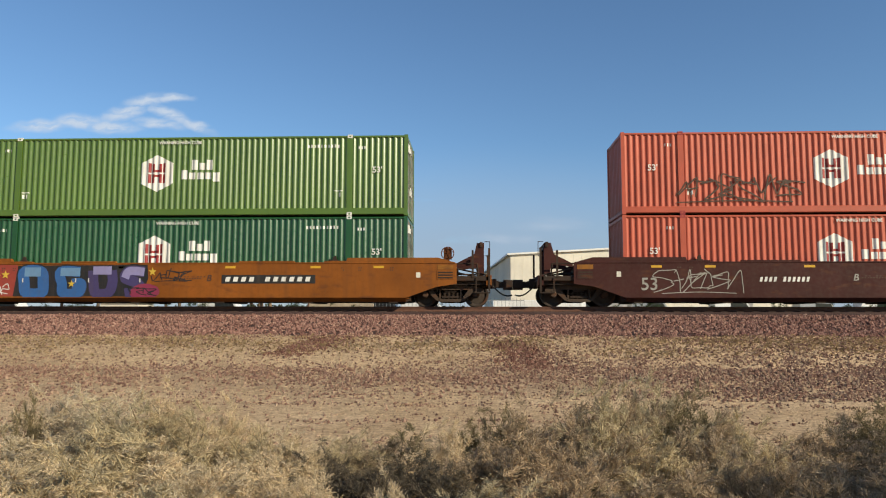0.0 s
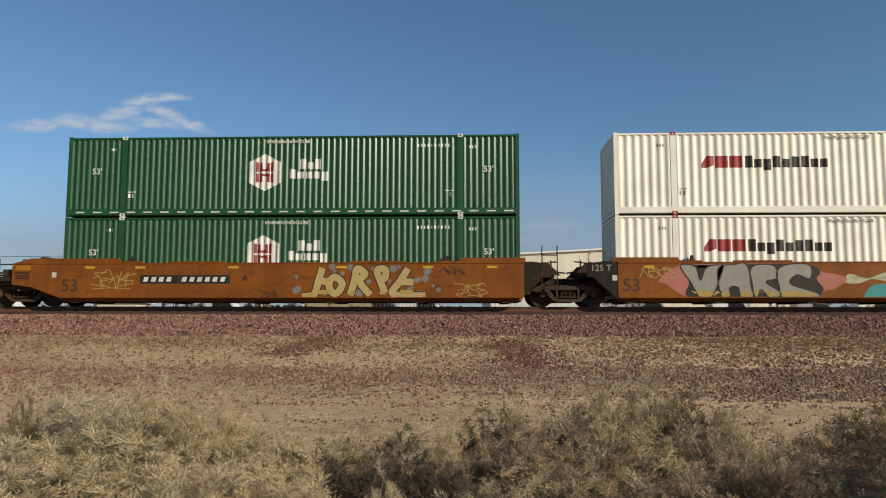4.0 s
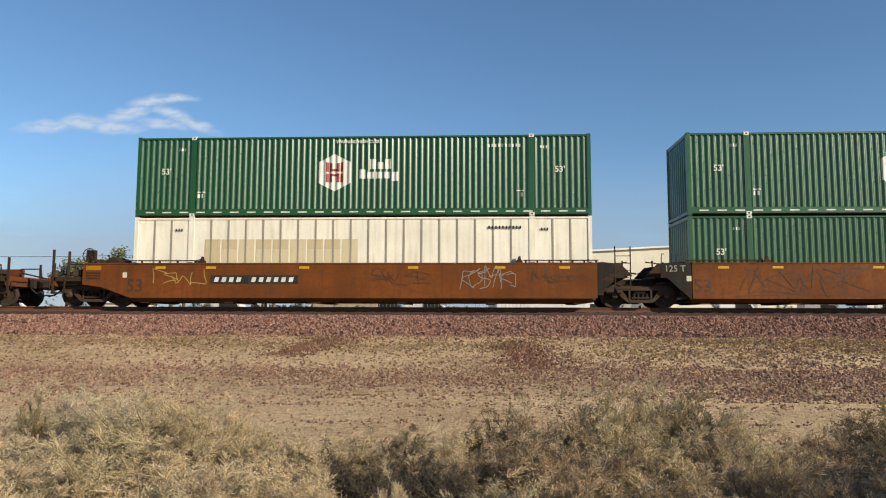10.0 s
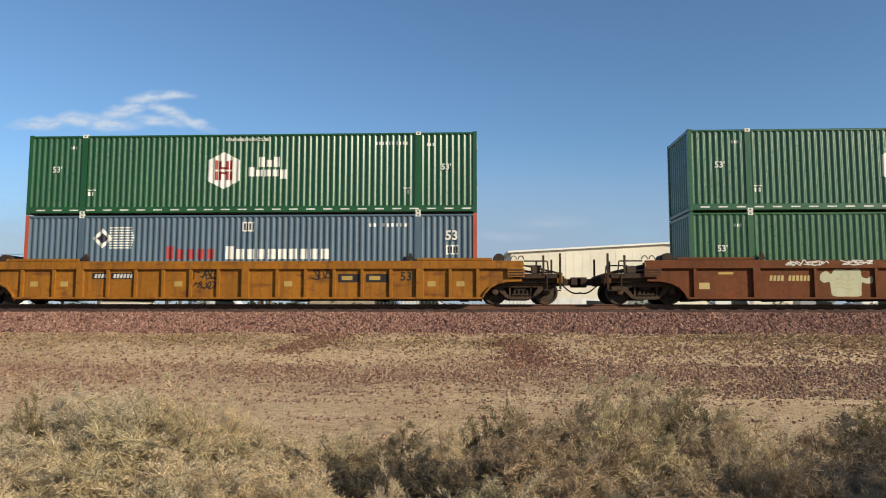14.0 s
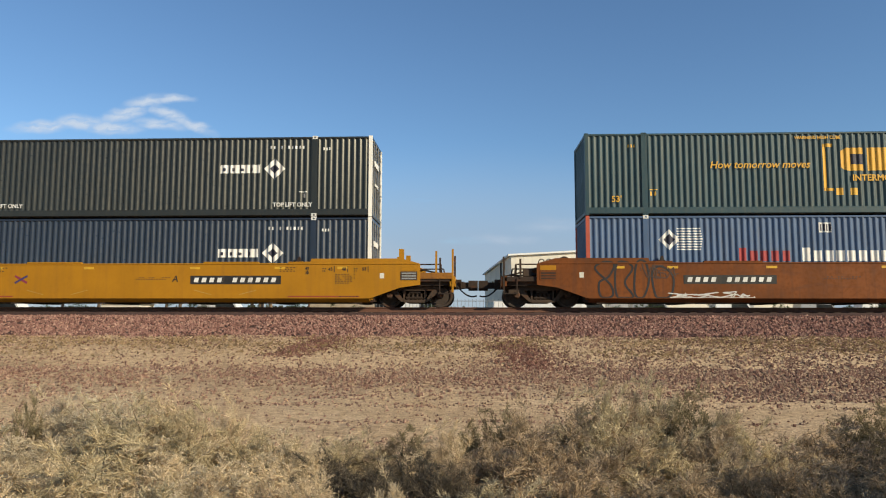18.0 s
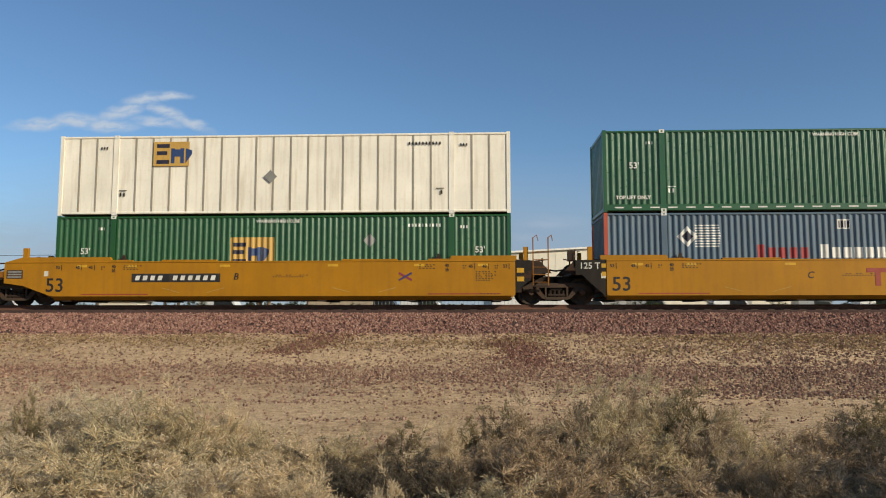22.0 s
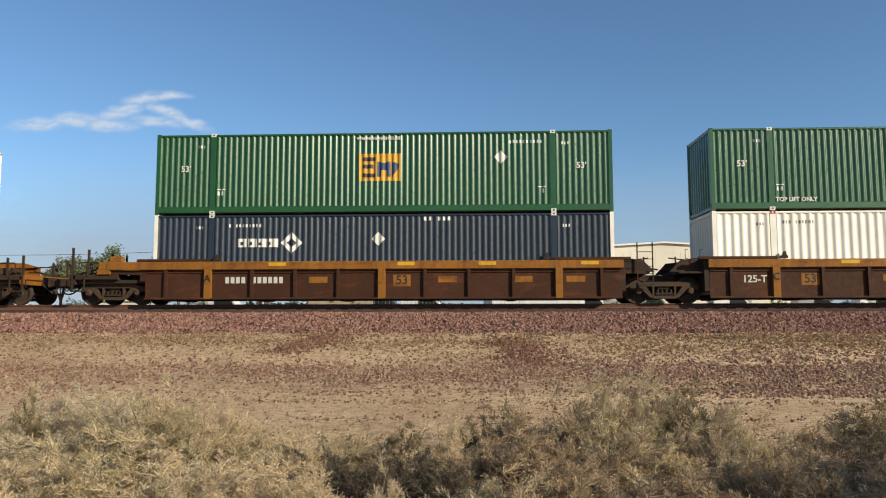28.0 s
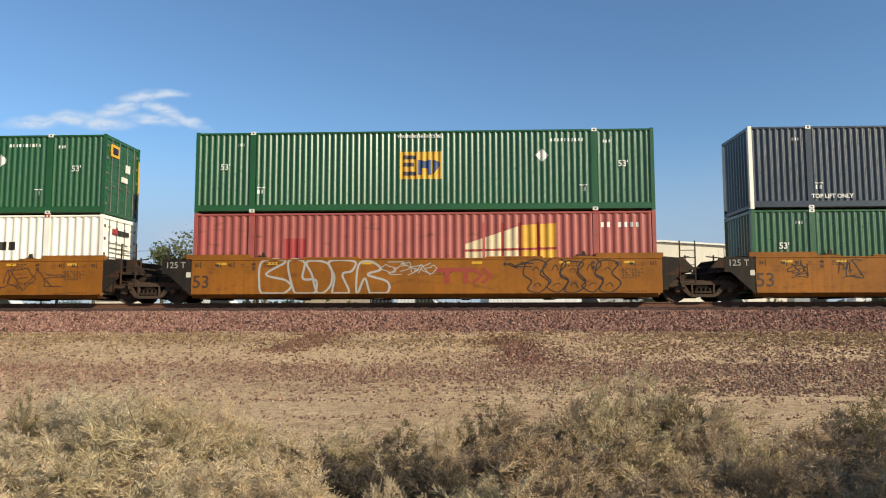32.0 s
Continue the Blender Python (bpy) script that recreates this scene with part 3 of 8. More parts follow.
def doors(c, m, body):
    """Two doors with lock rods in the plane that m turns to face -y."""
    for k in (-1, 1):
        x0, x1 = (-1.17, -0.01) if k < 0 else (0.01, 1.17)
        dm = part("door", shared(("door", k), lambda: door_leaf(x0, x1)), body, c, at=m @ Matrix.Translation((0, 0.05, 0)))
        for q in (0.30, 0.84):
            part("lock_rod", shared("lock_rod", rod_shape), steel, dm, at=(k * q, -0.035, 0))
        for zz in (0.4, 0.95, 1.5, 2.05, 2.5):
            part("hinge", shared("hinge", lambda: Shape().box(-0.07, 0.07, -0.03, 0.02, -0.05, 0.05)), steel, dm, at=(k * 1.14, 0, zz))
    part("door_header", shared("door_header", lambda: Shape().cbox(-1.25, 1.25, 0.0, 0.1, CH - 0.15, CH - 0.012)), body, c, at=m @ Matrix.Translation((0, 0.012, 0)))
    part("door_sill", shared("door_sill", lambda: Shape().cbox(-1.25, 1.25, 0.0, 0.1, 0.02, 0.15)), body, c, at=m @ Matrix.Translation((0, 0.012, 0)))
    part("door_seal", shared("door_seal", lambda: Shape().box(-1.19, 1.19, 0.06, 0.075, 0.15, CH - 0.15)), seal, c, at=m)


def door_leaf(x0, x1):
    s = Shape().box(x0, x1, 0, 0.04, 0.16, CH - 0.16)
    for k in range(5):
        z = 0.36 + k * 0.49
        s.box(x0 + 0.1, x1 - 0.1, -0.014, 0.0, z, z + 0.3)
    return s


def rod_shape():
    s = Shape().tube((0, 0, 0.12), (0, 0, CH - 0.1), 0.017, 6)
    for z in (0.5, 1.2, 1.9, 2.45):
        s.box(-0.04, 0.04, -0.02, 0.03, z, z + 0.07)
    return s.box(-0.02, 0.24, -0.035, -0.015, 1.05, 1.09)


def lines(x0, z0, w, h, n):
    """Bars that stand for a line of small writing."""
    out, x = [], x0
    rng = random.Random(int(abs(x0 * 100 + z0 * 10)) + n)
    step = w / n
    for k in range(n):
        if rng.random() < 0.86:
            out.append(rect(x, x + step * 0.5, z0 + 0.08 * h, z0 + 0.92 * h))
        x += step
    return out


def marks(c, cols, colour, skin=True, lift=0.005, name="marking", label="", split=None):
    """Painted shapes on the near side: one part each, or one part where they are too small to tell apart."""
    if split is None:
        split = name in ("name_block", "emblem_bar", "reflector_strip")
    if split:
        for q in cols:
            ob = part(name, columns([q], skin, lift, PITCH_OF.get(c.name, PITCH)), MARK[colour], c, label)
        return ob
    ob = part(name, columns(cols, skin, lift, PITCH_OF.get(c.name, PITCH)), MARK[colour], c, label)
    if name in ("small_writing", "speed_line"):
        ob["kind"] = "stuff"
    return ob


def text_on(c, text, size, x, z, colour="white", bold=0.005, name="lettering", y=NEAR - 0.004, slant=0.0):
    return part(name, lettering(text, size, bold, slant), MARK[colour], c, at=(x, y, z))


def end_marks(c, colour, kind):
    """Markings on the end that faces along the train: an emblem patch, a few text lines and the size."""
    x = CL / 2 + 0.012

    def tab(y0, y1, z0, z1, m, name="end_marking", lift=0.0):
        return part(name, Shape().box(x - 0.035 + lift, x + lift, y0, y1, z0, z1), m, c)
    if kind == "hexagon":
        tab(-0.95, -0.62, 2.32, 2.62, MARK["white"], "end_emblem")
        tab(-0.52, -0.1, 2.38, 2.56, MARK["white"])
        tab(-0.35, 0.15, 0.85, 1.15, MARK["white"], "end_placard")
    elif kind == "panel_mark":
        tab(-0.95, -0.35, 2.15, 2.6, MARK["yellow"], "end_emblem")
        tab(-0.85, -0.45, 2.25, 2.5, MARK["navy"], "end_emblem", 0.004)
        tab(0.2, 0.5, 1.75, 2.05, MARK["white"], "end_placard")
        tab(1.19, 1.27, 0.5, 2.4, MARK["yellow"], "reflector")
        tab(-0.1, 0.35, 1.35, 1.55, MARK["white"])
    elif kind == "slant_mark":
        tab(-0.6, -0.25, 2.25, 2.45, MARK["red"], "end_emblem")
        tab(-0.22, 0.6, 2.25, 2.42, MARK["black"])
        for k in range(6):
            tab(-0.8, 0.8 - 0.1 * (k % 3), 1.05 + 0.17 * k, 1.075 + 0.17 * k, MARK["grey"])
    elif kind == "teal":
        for k, (a, b) in enumerate(((-0.8, 0.1), (-0.85, -0.3), (-0.8, 0.0), (-0.85, -0.35), (0.2, 0.6))):
            tab(a, b, 2.3 - 0.4 * k, 2.5 - 0.4 * k, MARK["yellow"])
    else:
        tab(-0.7, 0.3, 1.9, 2.1, MARK["white"])
        tab(-0.5, 0.2, 1.2, 1.3, MARK["white"])

# ---- well cars ----
CAR = {
    "orange": paint("car_weathered_orange", (0.20, 0.062, 0.0085), 0.62, 0.35, (0.11, 0.04, 0.012), 0.25, streak=0.55, fade=0.28, spec=0.22),
    "rust": paint("car_rusty_orange", (0.14, 0.041, 0.0080), 0.66, 0.45, (0.075, 0.028, 0.012), 0.45, streak=0.65, fade=0.32, spec=0.22),
    "tan": paint("car_faded_orange", (0.225, 0.083, 0.0105), 0.6, 0.35, (0.12, 0.048, 0.014), 0.22, streak=0.5, fade=0.25, spec=0.22),
    "yellow": paint("car_yellow", (0.325, 0.145, 0.0077), 0.5, 0.2, (0.20, 0.092, 0.0154), 0.0, streak=0.35, fade=0.12, spec=0.22),
    "brown": paint("car_brown", (0.042, 0.0115, 0.0105), 0.7, 0.3, (0.045, 0.020, 0.016), 0.12, streak=0.4, fade=0.25, spec=0.22),
    "ribbed_orange": paint("car_dirty_orange", (0.26, 0.102, 0.0112), 0.6, 0.5, (0.095, 0.042, 0.019), 0.4, streak=0.7, fade=0.25, spec=0.22),
    "ribbed_rust": paint("car_rust_brown", (0.118, 0.036, 0.0125), 0.7, 0.5, (0.06, 0.024, 0.015), 0.5, streak=0.6, fade=0.3, spec=0.22),
    "ribbed_dark": paint("car_dark_brown", (0.047, 0.0175, 0.0092), 0.7, 0.5, (0.03, 0.017, 0.0125), 0.4, streak=0.5, fade=0.25, spec=0.22),
    "chord_orange": paint("chord_orange", (0.235, 0.095, 0.0150), 0.65, 0.5, (0.085, 0.038, 0.018), 0.5, streak=0.7, fade=0.28, spec=0.22),
}
soot = paint("sooty_steel", (0.031, 0.0205, 0.016), 0.7, 0.5, (0.055, 0.033, 0.021), 0.3, spec=0.2)
black = paint("black_paint", (0.013, 0.011, 0.010), 0.65, 0.35, (0.04, 0.028, 0.02), 0.1, spec=0.2)
truck_m = paint("truck_iron", (0.050, 0.034, 0.025), 0.8, 0.6, (0.09, 0.055, 0.034), 0.3, spec=0.2)
tread_m = paint("wheel_iron", (0.0385, 0.0266, 0.021), 0.7, 0.5, (0.021, 0.0154, 0.0126), 0.3, 0.1)
FACE = -1.47
WHEELS = []


def wheelset_shape(r):
    s = Shape()
    for k in (-1, 1):
        c = k * 0.755
        s.lathe([(c - 0.065, 0.09), (c - 0.06, r - 0.09), (c - 0.065, r - 0.03), (c - 0.062, r), (c + 0.03, r + 0.002), (c + 0.06, r + 0.026), (c + 0.068, r + 0.02), (c + 0.066, r - 0.06), (c + 0.02, r - 0.1), (c + 0.03, 0.13), (c + 0.08, 0.1)] if k > 0 else
                [(c - 0.08, 0.1), (c - 0.03, 0.13), (c - 0.02, r - 0.1), (c - 0.066, r - 0.06), (c - 0.068, r - 0.0), (c - 0.03, r + 0.002), (c + 0.062, r + 0.02), (c + 0.066, r + 0.02), (c + 0.06, r - 0.09), (c + 0.065, 0.09)], 28)
    return s.tube((0, -1.02, 0), (0, 1.02, 0), 0.075, 12)


def frame_shape():
    """A cast truck side frame: arched top, deep bottom bar, open windows, pedestals over the axles."""
    s = Shape()
    s.plate([(-1.15, 0.46), (-0.72, 0.46), (-0.62, 0.58), (0.62, 0.58), (0.72, 0.46), (1.15, 0.46), (1.17, 0.60), (0.90, 0.70), (0.45, 0.74), (-0.45, 0.74), (-0.90, 0.70), (-1.17, 0.60)], -0.06, 0.06)
    s.plate([(-0.36, 0.16), (0.36, 0.16), (0.40, 0.26), (-0.40, 0.26)], -0.08, 0.08)
    for k in (-1, 1):
        a = [(0.36, 0.16), (0.48, 0.20), (0.80, 0.50), (0.72, 0.60), (0.62, 0.58), (0.40, 0.27)]
        s.plate(a if k > 0 else [(-x, z) for x, z in a[::-1]], -0.07, 0.07)
        b = [(0.34, 0.26), (0.40, 0.26), (0.40, 0.60), (0.34, 0.60)]
        s.plate(b if k > 0 else [(-x, z) for x, z in b[::-1]], -0.07, 0.07)
    return s


def spring_shape():
    s = Shape()
    for k in range(7):
        s.tube((0, 0, k * 0.032), (0, 0, k * 0.032 + 0.02), 0.058, 8)
    return s


def truck(car, x, r=0.42, name="truck"):
    up = RAIL_Z
    for side in (-1, 1):
        f = part("truck_side_frame", shared("truck_side_frame", frame_shape), truck_m, car, at=(x, side * 1.02, up), label="grimy cast iron truck side frame")
        for k in (-0.22, -0.075, 0.075, 0.22):
            part("spring", shared("spring", spring_shape), soot, f, at=(k, 0, 0.262))
        for k in (-0.89, 0.89):
            part("axle_bearing", shared("axle_bearing", lambda: Shape().lathe([(-0.15, 0.05), (-0.15, 0.085), (-0.10, 0.12), (0.1, 0.12)], 14)), truck_m, f, at=pose(k, 0, 0.42, 0, 0, 0 if side < 0 else 180))
        part("brake_beam", shared("brake_beam", lambda: Shape().box(-0.30, 0.30, -0.09, -0.05, 0.30, 0.36).tube((0.5, -0.06, 0.35), (0.78, -0.04, 0.42), 0.02, 6)), soot, f)
    part("bolster", shared("bolster", lambda: Shape().cbox(-0.2, 0.2, -1.0, 1.0, 0.46, 0.72, 0.04).box(-0.7, 0.7, -0.6, 0.6, 0.40, 0.52)), soot, car, at=(x, 0, up))
    part("brake_rigging", shared("brake_rigging", lambda: Shape().box(-0.36, -0.30, -0.85, 0.85, 0.22, 0.52).box(0.30, 0.36, -0.85, 0.85, 0.22, 0.52).box(-0.3, 0.3, -0.1, 0.1, 0.2, 0.44).box(-1.3, 1.3, -0.05, 0.05, 0.5, 0.6)), soot, car, at=(x, 0, up))
    for k in (-0.89, 0.89):
        w = part("wheelset", shared(("wheelset", r), lambda: wheelset_shape(r)), tread_m, car, at=(x + k, 0, r + up), label="steel wheelset with shiny worn treads", smooth=False)
        WHEELS.append((w, car, x + k, r))


def bar(x0, x1, z0, z1, m, car, name="marking", y=FACE, lift=0.004, label=""):
    return part(name, Shape().box(x0, x1, y - lift, y + 0.001, z0, z1), m, car, label)


def number_board(car, x0, x1, z0=0.90, z1=1.20, board=True, m="white"):
    """A dark board with bars in place of the car's number."""
    if board:
        bar(x0, x1, z0, z1, MARK["black"], car, "number_board")
    s = Shape()
    n = 10
    step = (x1 - x0 - 0.2) / 11
    for k in range(11):
        if k != 4:
            s.plate([(x0 + 0.12 + k * step, z0 + 0.07), (x0 + 0.12 + (k + 0.56) * step, z0 + 0.07), (x0 + 0.16 + (k + 0.56) * step, z1 - 0.07), (x0 + 0.16 + k * step, z1 - 0.07)], FACE - 0.009, FACE - 0.003)
    part("number_marking", s, MARK[m], car)["kind"] = "stuff"


def small_text(car, x0, z0, w, n, rows, m="black", h=0.04):
    s = Shape()
    for r in range(rows):
        for a, b, *_ in lines(x0, z0 - r * h * 2, w * (1 - 0.2 * (r % 2)), h, n):
            s.box(a, b, FACE - 0.005, FACE, z0 - r * h * 2, z0 - r * h * 2 + h)
    ob = part("small_writing", s, MARK[m] if isinstance(m, str) else m, car)
    ob["kind"] = "stuff"
    return ob


def ladder(car, x, y, z0, z1, m, w=0.4, rungs=4, side=False):
    s = Shape()
    for k in (-w / 2, w / 2):
        s.box(x + k - 0.018, x + k + 0.018, y - 0.025, y + 0.025, z0, z1)
    lad = part("ladder", s, m, car)
    for k in range(rungs):
        zz = z0 + 0.12 + k * (min(z1, z0 + 1.5) - z0 - 0.2) / rungs
        part("rung", Shape().tube((x - w / 2, y, zz), (x + w / 2, y, zz), 0.013, 6), m, lad)
    return lad


def grab(car, x, y, z0, z1, m, d=0.09):
    part("grab_iron", Shape().tube((x, y, z0), (x, y, z1), 0.012, 6).tube((x, y, z0), (x + d, y, z0), 0.012, 6).tube((x, y, z1), (x + d, y, z1), 0.012, 6), m, car)


def brake_wheel(car, x, y, z, m, r=0.28):
    s = Shape()
    n = 18
    for k in range(n):
        a, b = 2 * math.pi * k / n, 2 * math.pi * (k + 1) / n
        s.tube((x + r * math.sin(a), y, z + r * math.cos(a)), (x + r * math.sin(b), y, z + r * math.cos(b)), 0.018, 5)
    for k in range(5):
        a = 2 * math.pi * k / 5
        s.tube((x, y + 0.03, z), (x + r * math.sin(a), y, z + r * math.cos(a)), 0.012, 5)
    w = part("brake_wheel", s, m, car)
    part("brake_gearbox", Shape().cbox(x - 0.14, x + 0.14, y + 0.05, y + 0.28, z - 0.2, z + 0.2, 0.04), m, car)
    part("brake_stand", Shape().box(x - 0.06, x + 0.06, y + 0.08, y + 0.2, 1.2, z), m, car)
    return w


def coupler_end(car, d, m, style):
    """The end with a coupler. d: +1 or -1 along x."""
    X = lambda v: d * v

    def bx(a, b, *r):
        return (min(X(a), X(b)), max(X(a), X(b)), *r)
    truck(car, X(9.58))
    part("end_platform", Shape().cbox(*bx(9.3, 10.95, -1.40, 1.40, 0.98, 1.16), 0.02), soot, car)
    part("end_sill", Shape().cbox(*bx(10.82, 11.0, -1.40, 1.40, 0.82, 1.18), 0.02), m if style != "dark" else soot, car)
    part("shear_plate", Shape().box(*bx(8.3, 10.8, -1.25, 1.25, 0.86, 0.98)), soot, car)
    part("centre_sill", Shape().cbox(*bx(8.2, 11.2, -0.32, 0.32, 0.78, 1.12), 0.03), soot, car)
    c = part("coupler", Shape().cbox(*bx(10.95, 11.55, -0.12, 0.12, 0.80, 1.03), 0.02).cbox(*bx(11.45, 11.79, -0.19, 0.17, 0.73, 1.09), 0.05), soot, car, label="dark steel knuckle coupler")
    # air hose, sagging
    pts = [(X(11.0 + 0.75 * k / 8), -0.38, 0.92 - 0.42 * math.sin(math.pi * min(1, k / 8.0) * 0.62)) for k in range(9)]
    s = Shape()
    for a, b in zip(pts, pts[1:]):
        s.tube(a, b, 0.028, 6)
    part("air_hose", s, seal, car)
    # braces from the body to the end sill
    for y in (-1.2, 1.2):
        s = Shape().tube((X(9.7), y, 1.45), (X(10.9), y, 1.18), 0.03, 6).tube((X(9.7), y, 1.6), (X(10.5), y, 1.6), 0.025, 6).tube((X(10.5), y, 1.6), (X(10.55), y, 1.15), 0.025, 6)
        part("brace", s, soot, car)
    part("end_bulkhead", Shape().cbox(*bx(8.3, 8.5, -1.36, 1.36, 0.9, 1.66), 0.03), m, car)
    part("end_wall", Shape().box(*bx(8.1, 8.2, -1.3, 1.3, 0.3, 1.5)), soot, car)
    part("brake_cylinder", Shape().tube((X(8.8), -0.55, 1.32), (X(9.4), -0.55, 1.32), 0.14, 12).box(*bx(8.75, 9.6, 0.1, 0.7, 1.16, 1.5)), soot, car)
    for a, b, r in (((8.6, -1.05, 1.25), (10.7, -1.0, 1.22), 0.03), ((8.6, -0.9, 1.42), (10.2, -0.8, 1.24), 0.022), ((9.5, -0.8, 1.17), (9.55, -0.75, 1.56), 0.05)):
        part("air_pipe", Shape().tube((X(a[0]), *a[1:]), (X(b[0]), *b[1:]), r, 8), soot, car)
    # upright guide posts at the end corner
    for q, h in ((10.35, 1.78), (10.92, 1.85)) if style in ("low", "plain") else ((10.35, 2.05), (10.92, 2.12)):
        part("guide_post", Shape().box(*bx(q - 0.035, q + 0.035, -1.42, -1.36, 0.62 if q > 10.8 else 1.1, h)), m if style in ("yellow",) else soot, car)
        part("guide_post", Shape().box(*bx(q - 0.035, q + 0.035, 1.36, 1.42, 1.1, h)), soot, car)
    part("step", Shape().box(*bx(10.45, 10.95, -1.45, -1.2, 0.56, 0.6)).box(*bx(10.45, 10.49, -1.44, -1.4, 0.56, 1.1)), soot, car)
    if style == "yellow":
        part("corner_post", Shape().cbox(*bx(9.05, 9.22, -1.36, -1.24, 1.6, 2.13), 0.015), m, car)
        part("corner_post", Shape().cbox(*bx(8.85, 9.0, -0.2, -0.06, 1.6, 1.95), 0.015), m, car)
        part("corner_post", Shape().cbox(*bx(9.05, 9.22, 1.24, 1.36, 1.6, 2.13), 0.015), m, car)
        part("deck_edge", Shape().cbox(*bx(9.8, 10.9, -1.44, -1.38, 1.08, 1.3), 0.01), CAR["chord_orange"], car)
    if style == "wheel":
        brake_wheel(car, X(9.85), -1.0, 1.95, soot, 0.24)
        part("cross_bar", Shape().box(*bx(9.6, 9.7, -1.0, 1.0, 1.72, 1.8)), soot, car)
    if style == "dark":
        if d > 0:
            brake_wheel(car, X(10.42), -1.15, 2.08, soot)
        for q, (a, b, za, zb) in enumerate(((9.15, 9.55, 1.60, 1.80), (9.2, 9.95, 1.34, 1.60), (9.55, 10.0, 1.16, 1.34), (8.5, 9.05, 1.3, 1.45))):
            part("end_bracket", Shape().cbox(*bx(a, b, FACE + 0.01 - 0.004 * q, FACE + 0.25, za, zb), 0.015), CAR["chord_orange"] if q != 3 else CAR["yellow"], car)
        part("handrail", Shape().tube((X(10.2), -1.3, 1.15), (X(10.2), -1.3, 1.6), 0.014, 6).tube((X(10.2), -1.3, 1.6), (X(10.75), -1.3, 1.6), 0.014, 6).tube((X(10.75), -1.3, 1.6), (X(10.75), -1.3, 1.15), 0.014, 6), soot, car)
    if style in ("gusset",):
        a = [(10.55, 1.2), (10.75, 1.2), (10.75, 2.35), (10.5, 2.35), (10.4, 1.95), (9.75, 1.62), (9.75, 1.5), (10.5, 1.6)]
        part("gusset", Shape().plate([(X(x), z) for x, z in (a if d > 0 else a[::-1])], -0.9, -0.8), CAR["brown"], car)
        part("gusset", Shape().plate([(X(x), z) for x, z in (a if d > 0 else a[::-1])], 0.8, 0.9), CAR["brown"], car)
        part("cross_bar", Shape().box(*bx(10.6, 10.7, -0.95, 0.95, 2.2, 2.38)), soot, car)
        grab(car, X(10.95), -0.85, 1.9, 2.4, soot, -d * 0.18)
    if style in ("plain", "wheel"):
        dome = part("air_reservoir", Shape().tube((X(8.83), -1.25, 1.68), (X(8.83), -0.2, 1.68), 0.19, 14), soot, car)
        part("strap", Shape().tube((X(8.83), -1.0, 1.68), (X(8.83), -0.95, 1.68), 0.2, 14), truck_m, dome)
        for q in (9.35, 9.6):
            loop = [(X(q + 0.1 * math.cos(math.pi * k / 6)), -1.1, 1.66 + 0.13 * math.sin(math.pi * k / 6)) for k in range(7)]
            s = Shape()
            for a, b in zip(loop, loop[1:]):
                s.tube(a, b, 0.018, 5)
            part("hose_loop", s, seal, car)
        part("valve_box", Shape().cbox(*bx(9.95, 10.25, -1.30, -1.0, 1.16, 1.42), 0.03), truck_m, car)
    if style != "dark":
        # louvred panel and a marker plate near the end of the side
        panel = part("data_frame", Shape().box(*bx(9.12, 9.70, FACE - 0.012, FACE, 1.04, 1.34)), truck_m if style == "yellow" else m, car)
        for k in range(3):
            part("louvre", Shape().box(*bx(9.16, 9.66, FACE - 0.02, FACE - 0.012, 1.07 + 0.09 * k, 1.12 + 0.09 * k)), soot if style != "yellow" else MARK["grey"], panel)
        part("marker_plate", Shape().box(*bx(9.14, 9.68, FACE - 0.008, FACE, 1.38, 1.54)), CAR["yellow"] if style != "gusset" else CAR["chord_orange"], car)
    # cut lever across the end, and a chain to the coupler
    part("cut_lever", Shape().tube((X(11.04), -1.38, 1.0), (X(11.04), -0.2, 1.0), 0.014, 6).tube((X(11.04), -1.38, 1.0), (X(11.04), -1.38, 0.72), 0.014, 6).tube((X(11.04), -0.2, 1.0), (X(11.3), -0.16, 1.05), 0.012, 6), soot, car)
    return c


def flange_shape():
    """The side's bottom edge, folded in under the plate."""
    pr = [(FACE - 0.006, 0.45), (FACE - 0.006, 0.41), (FACE + 0.165, 0.275), (FACE + 0.20, 0.275), (FACE + 0.20, 0.30), (FACE + 0.03, 0.45)]
    n = len(pr)
    s = Shape()
    s.v = [(-8.04, y, z) for y, z in pr] + [(8.04, y, z) for y, z in pr]
    s.f = [tuple(range(n)), tuple(range(n, 2 * n))[::-1]] + [(i, n + i, n + (i + 1) % n, (i + 1) % n) for i in range(n)]
    return s


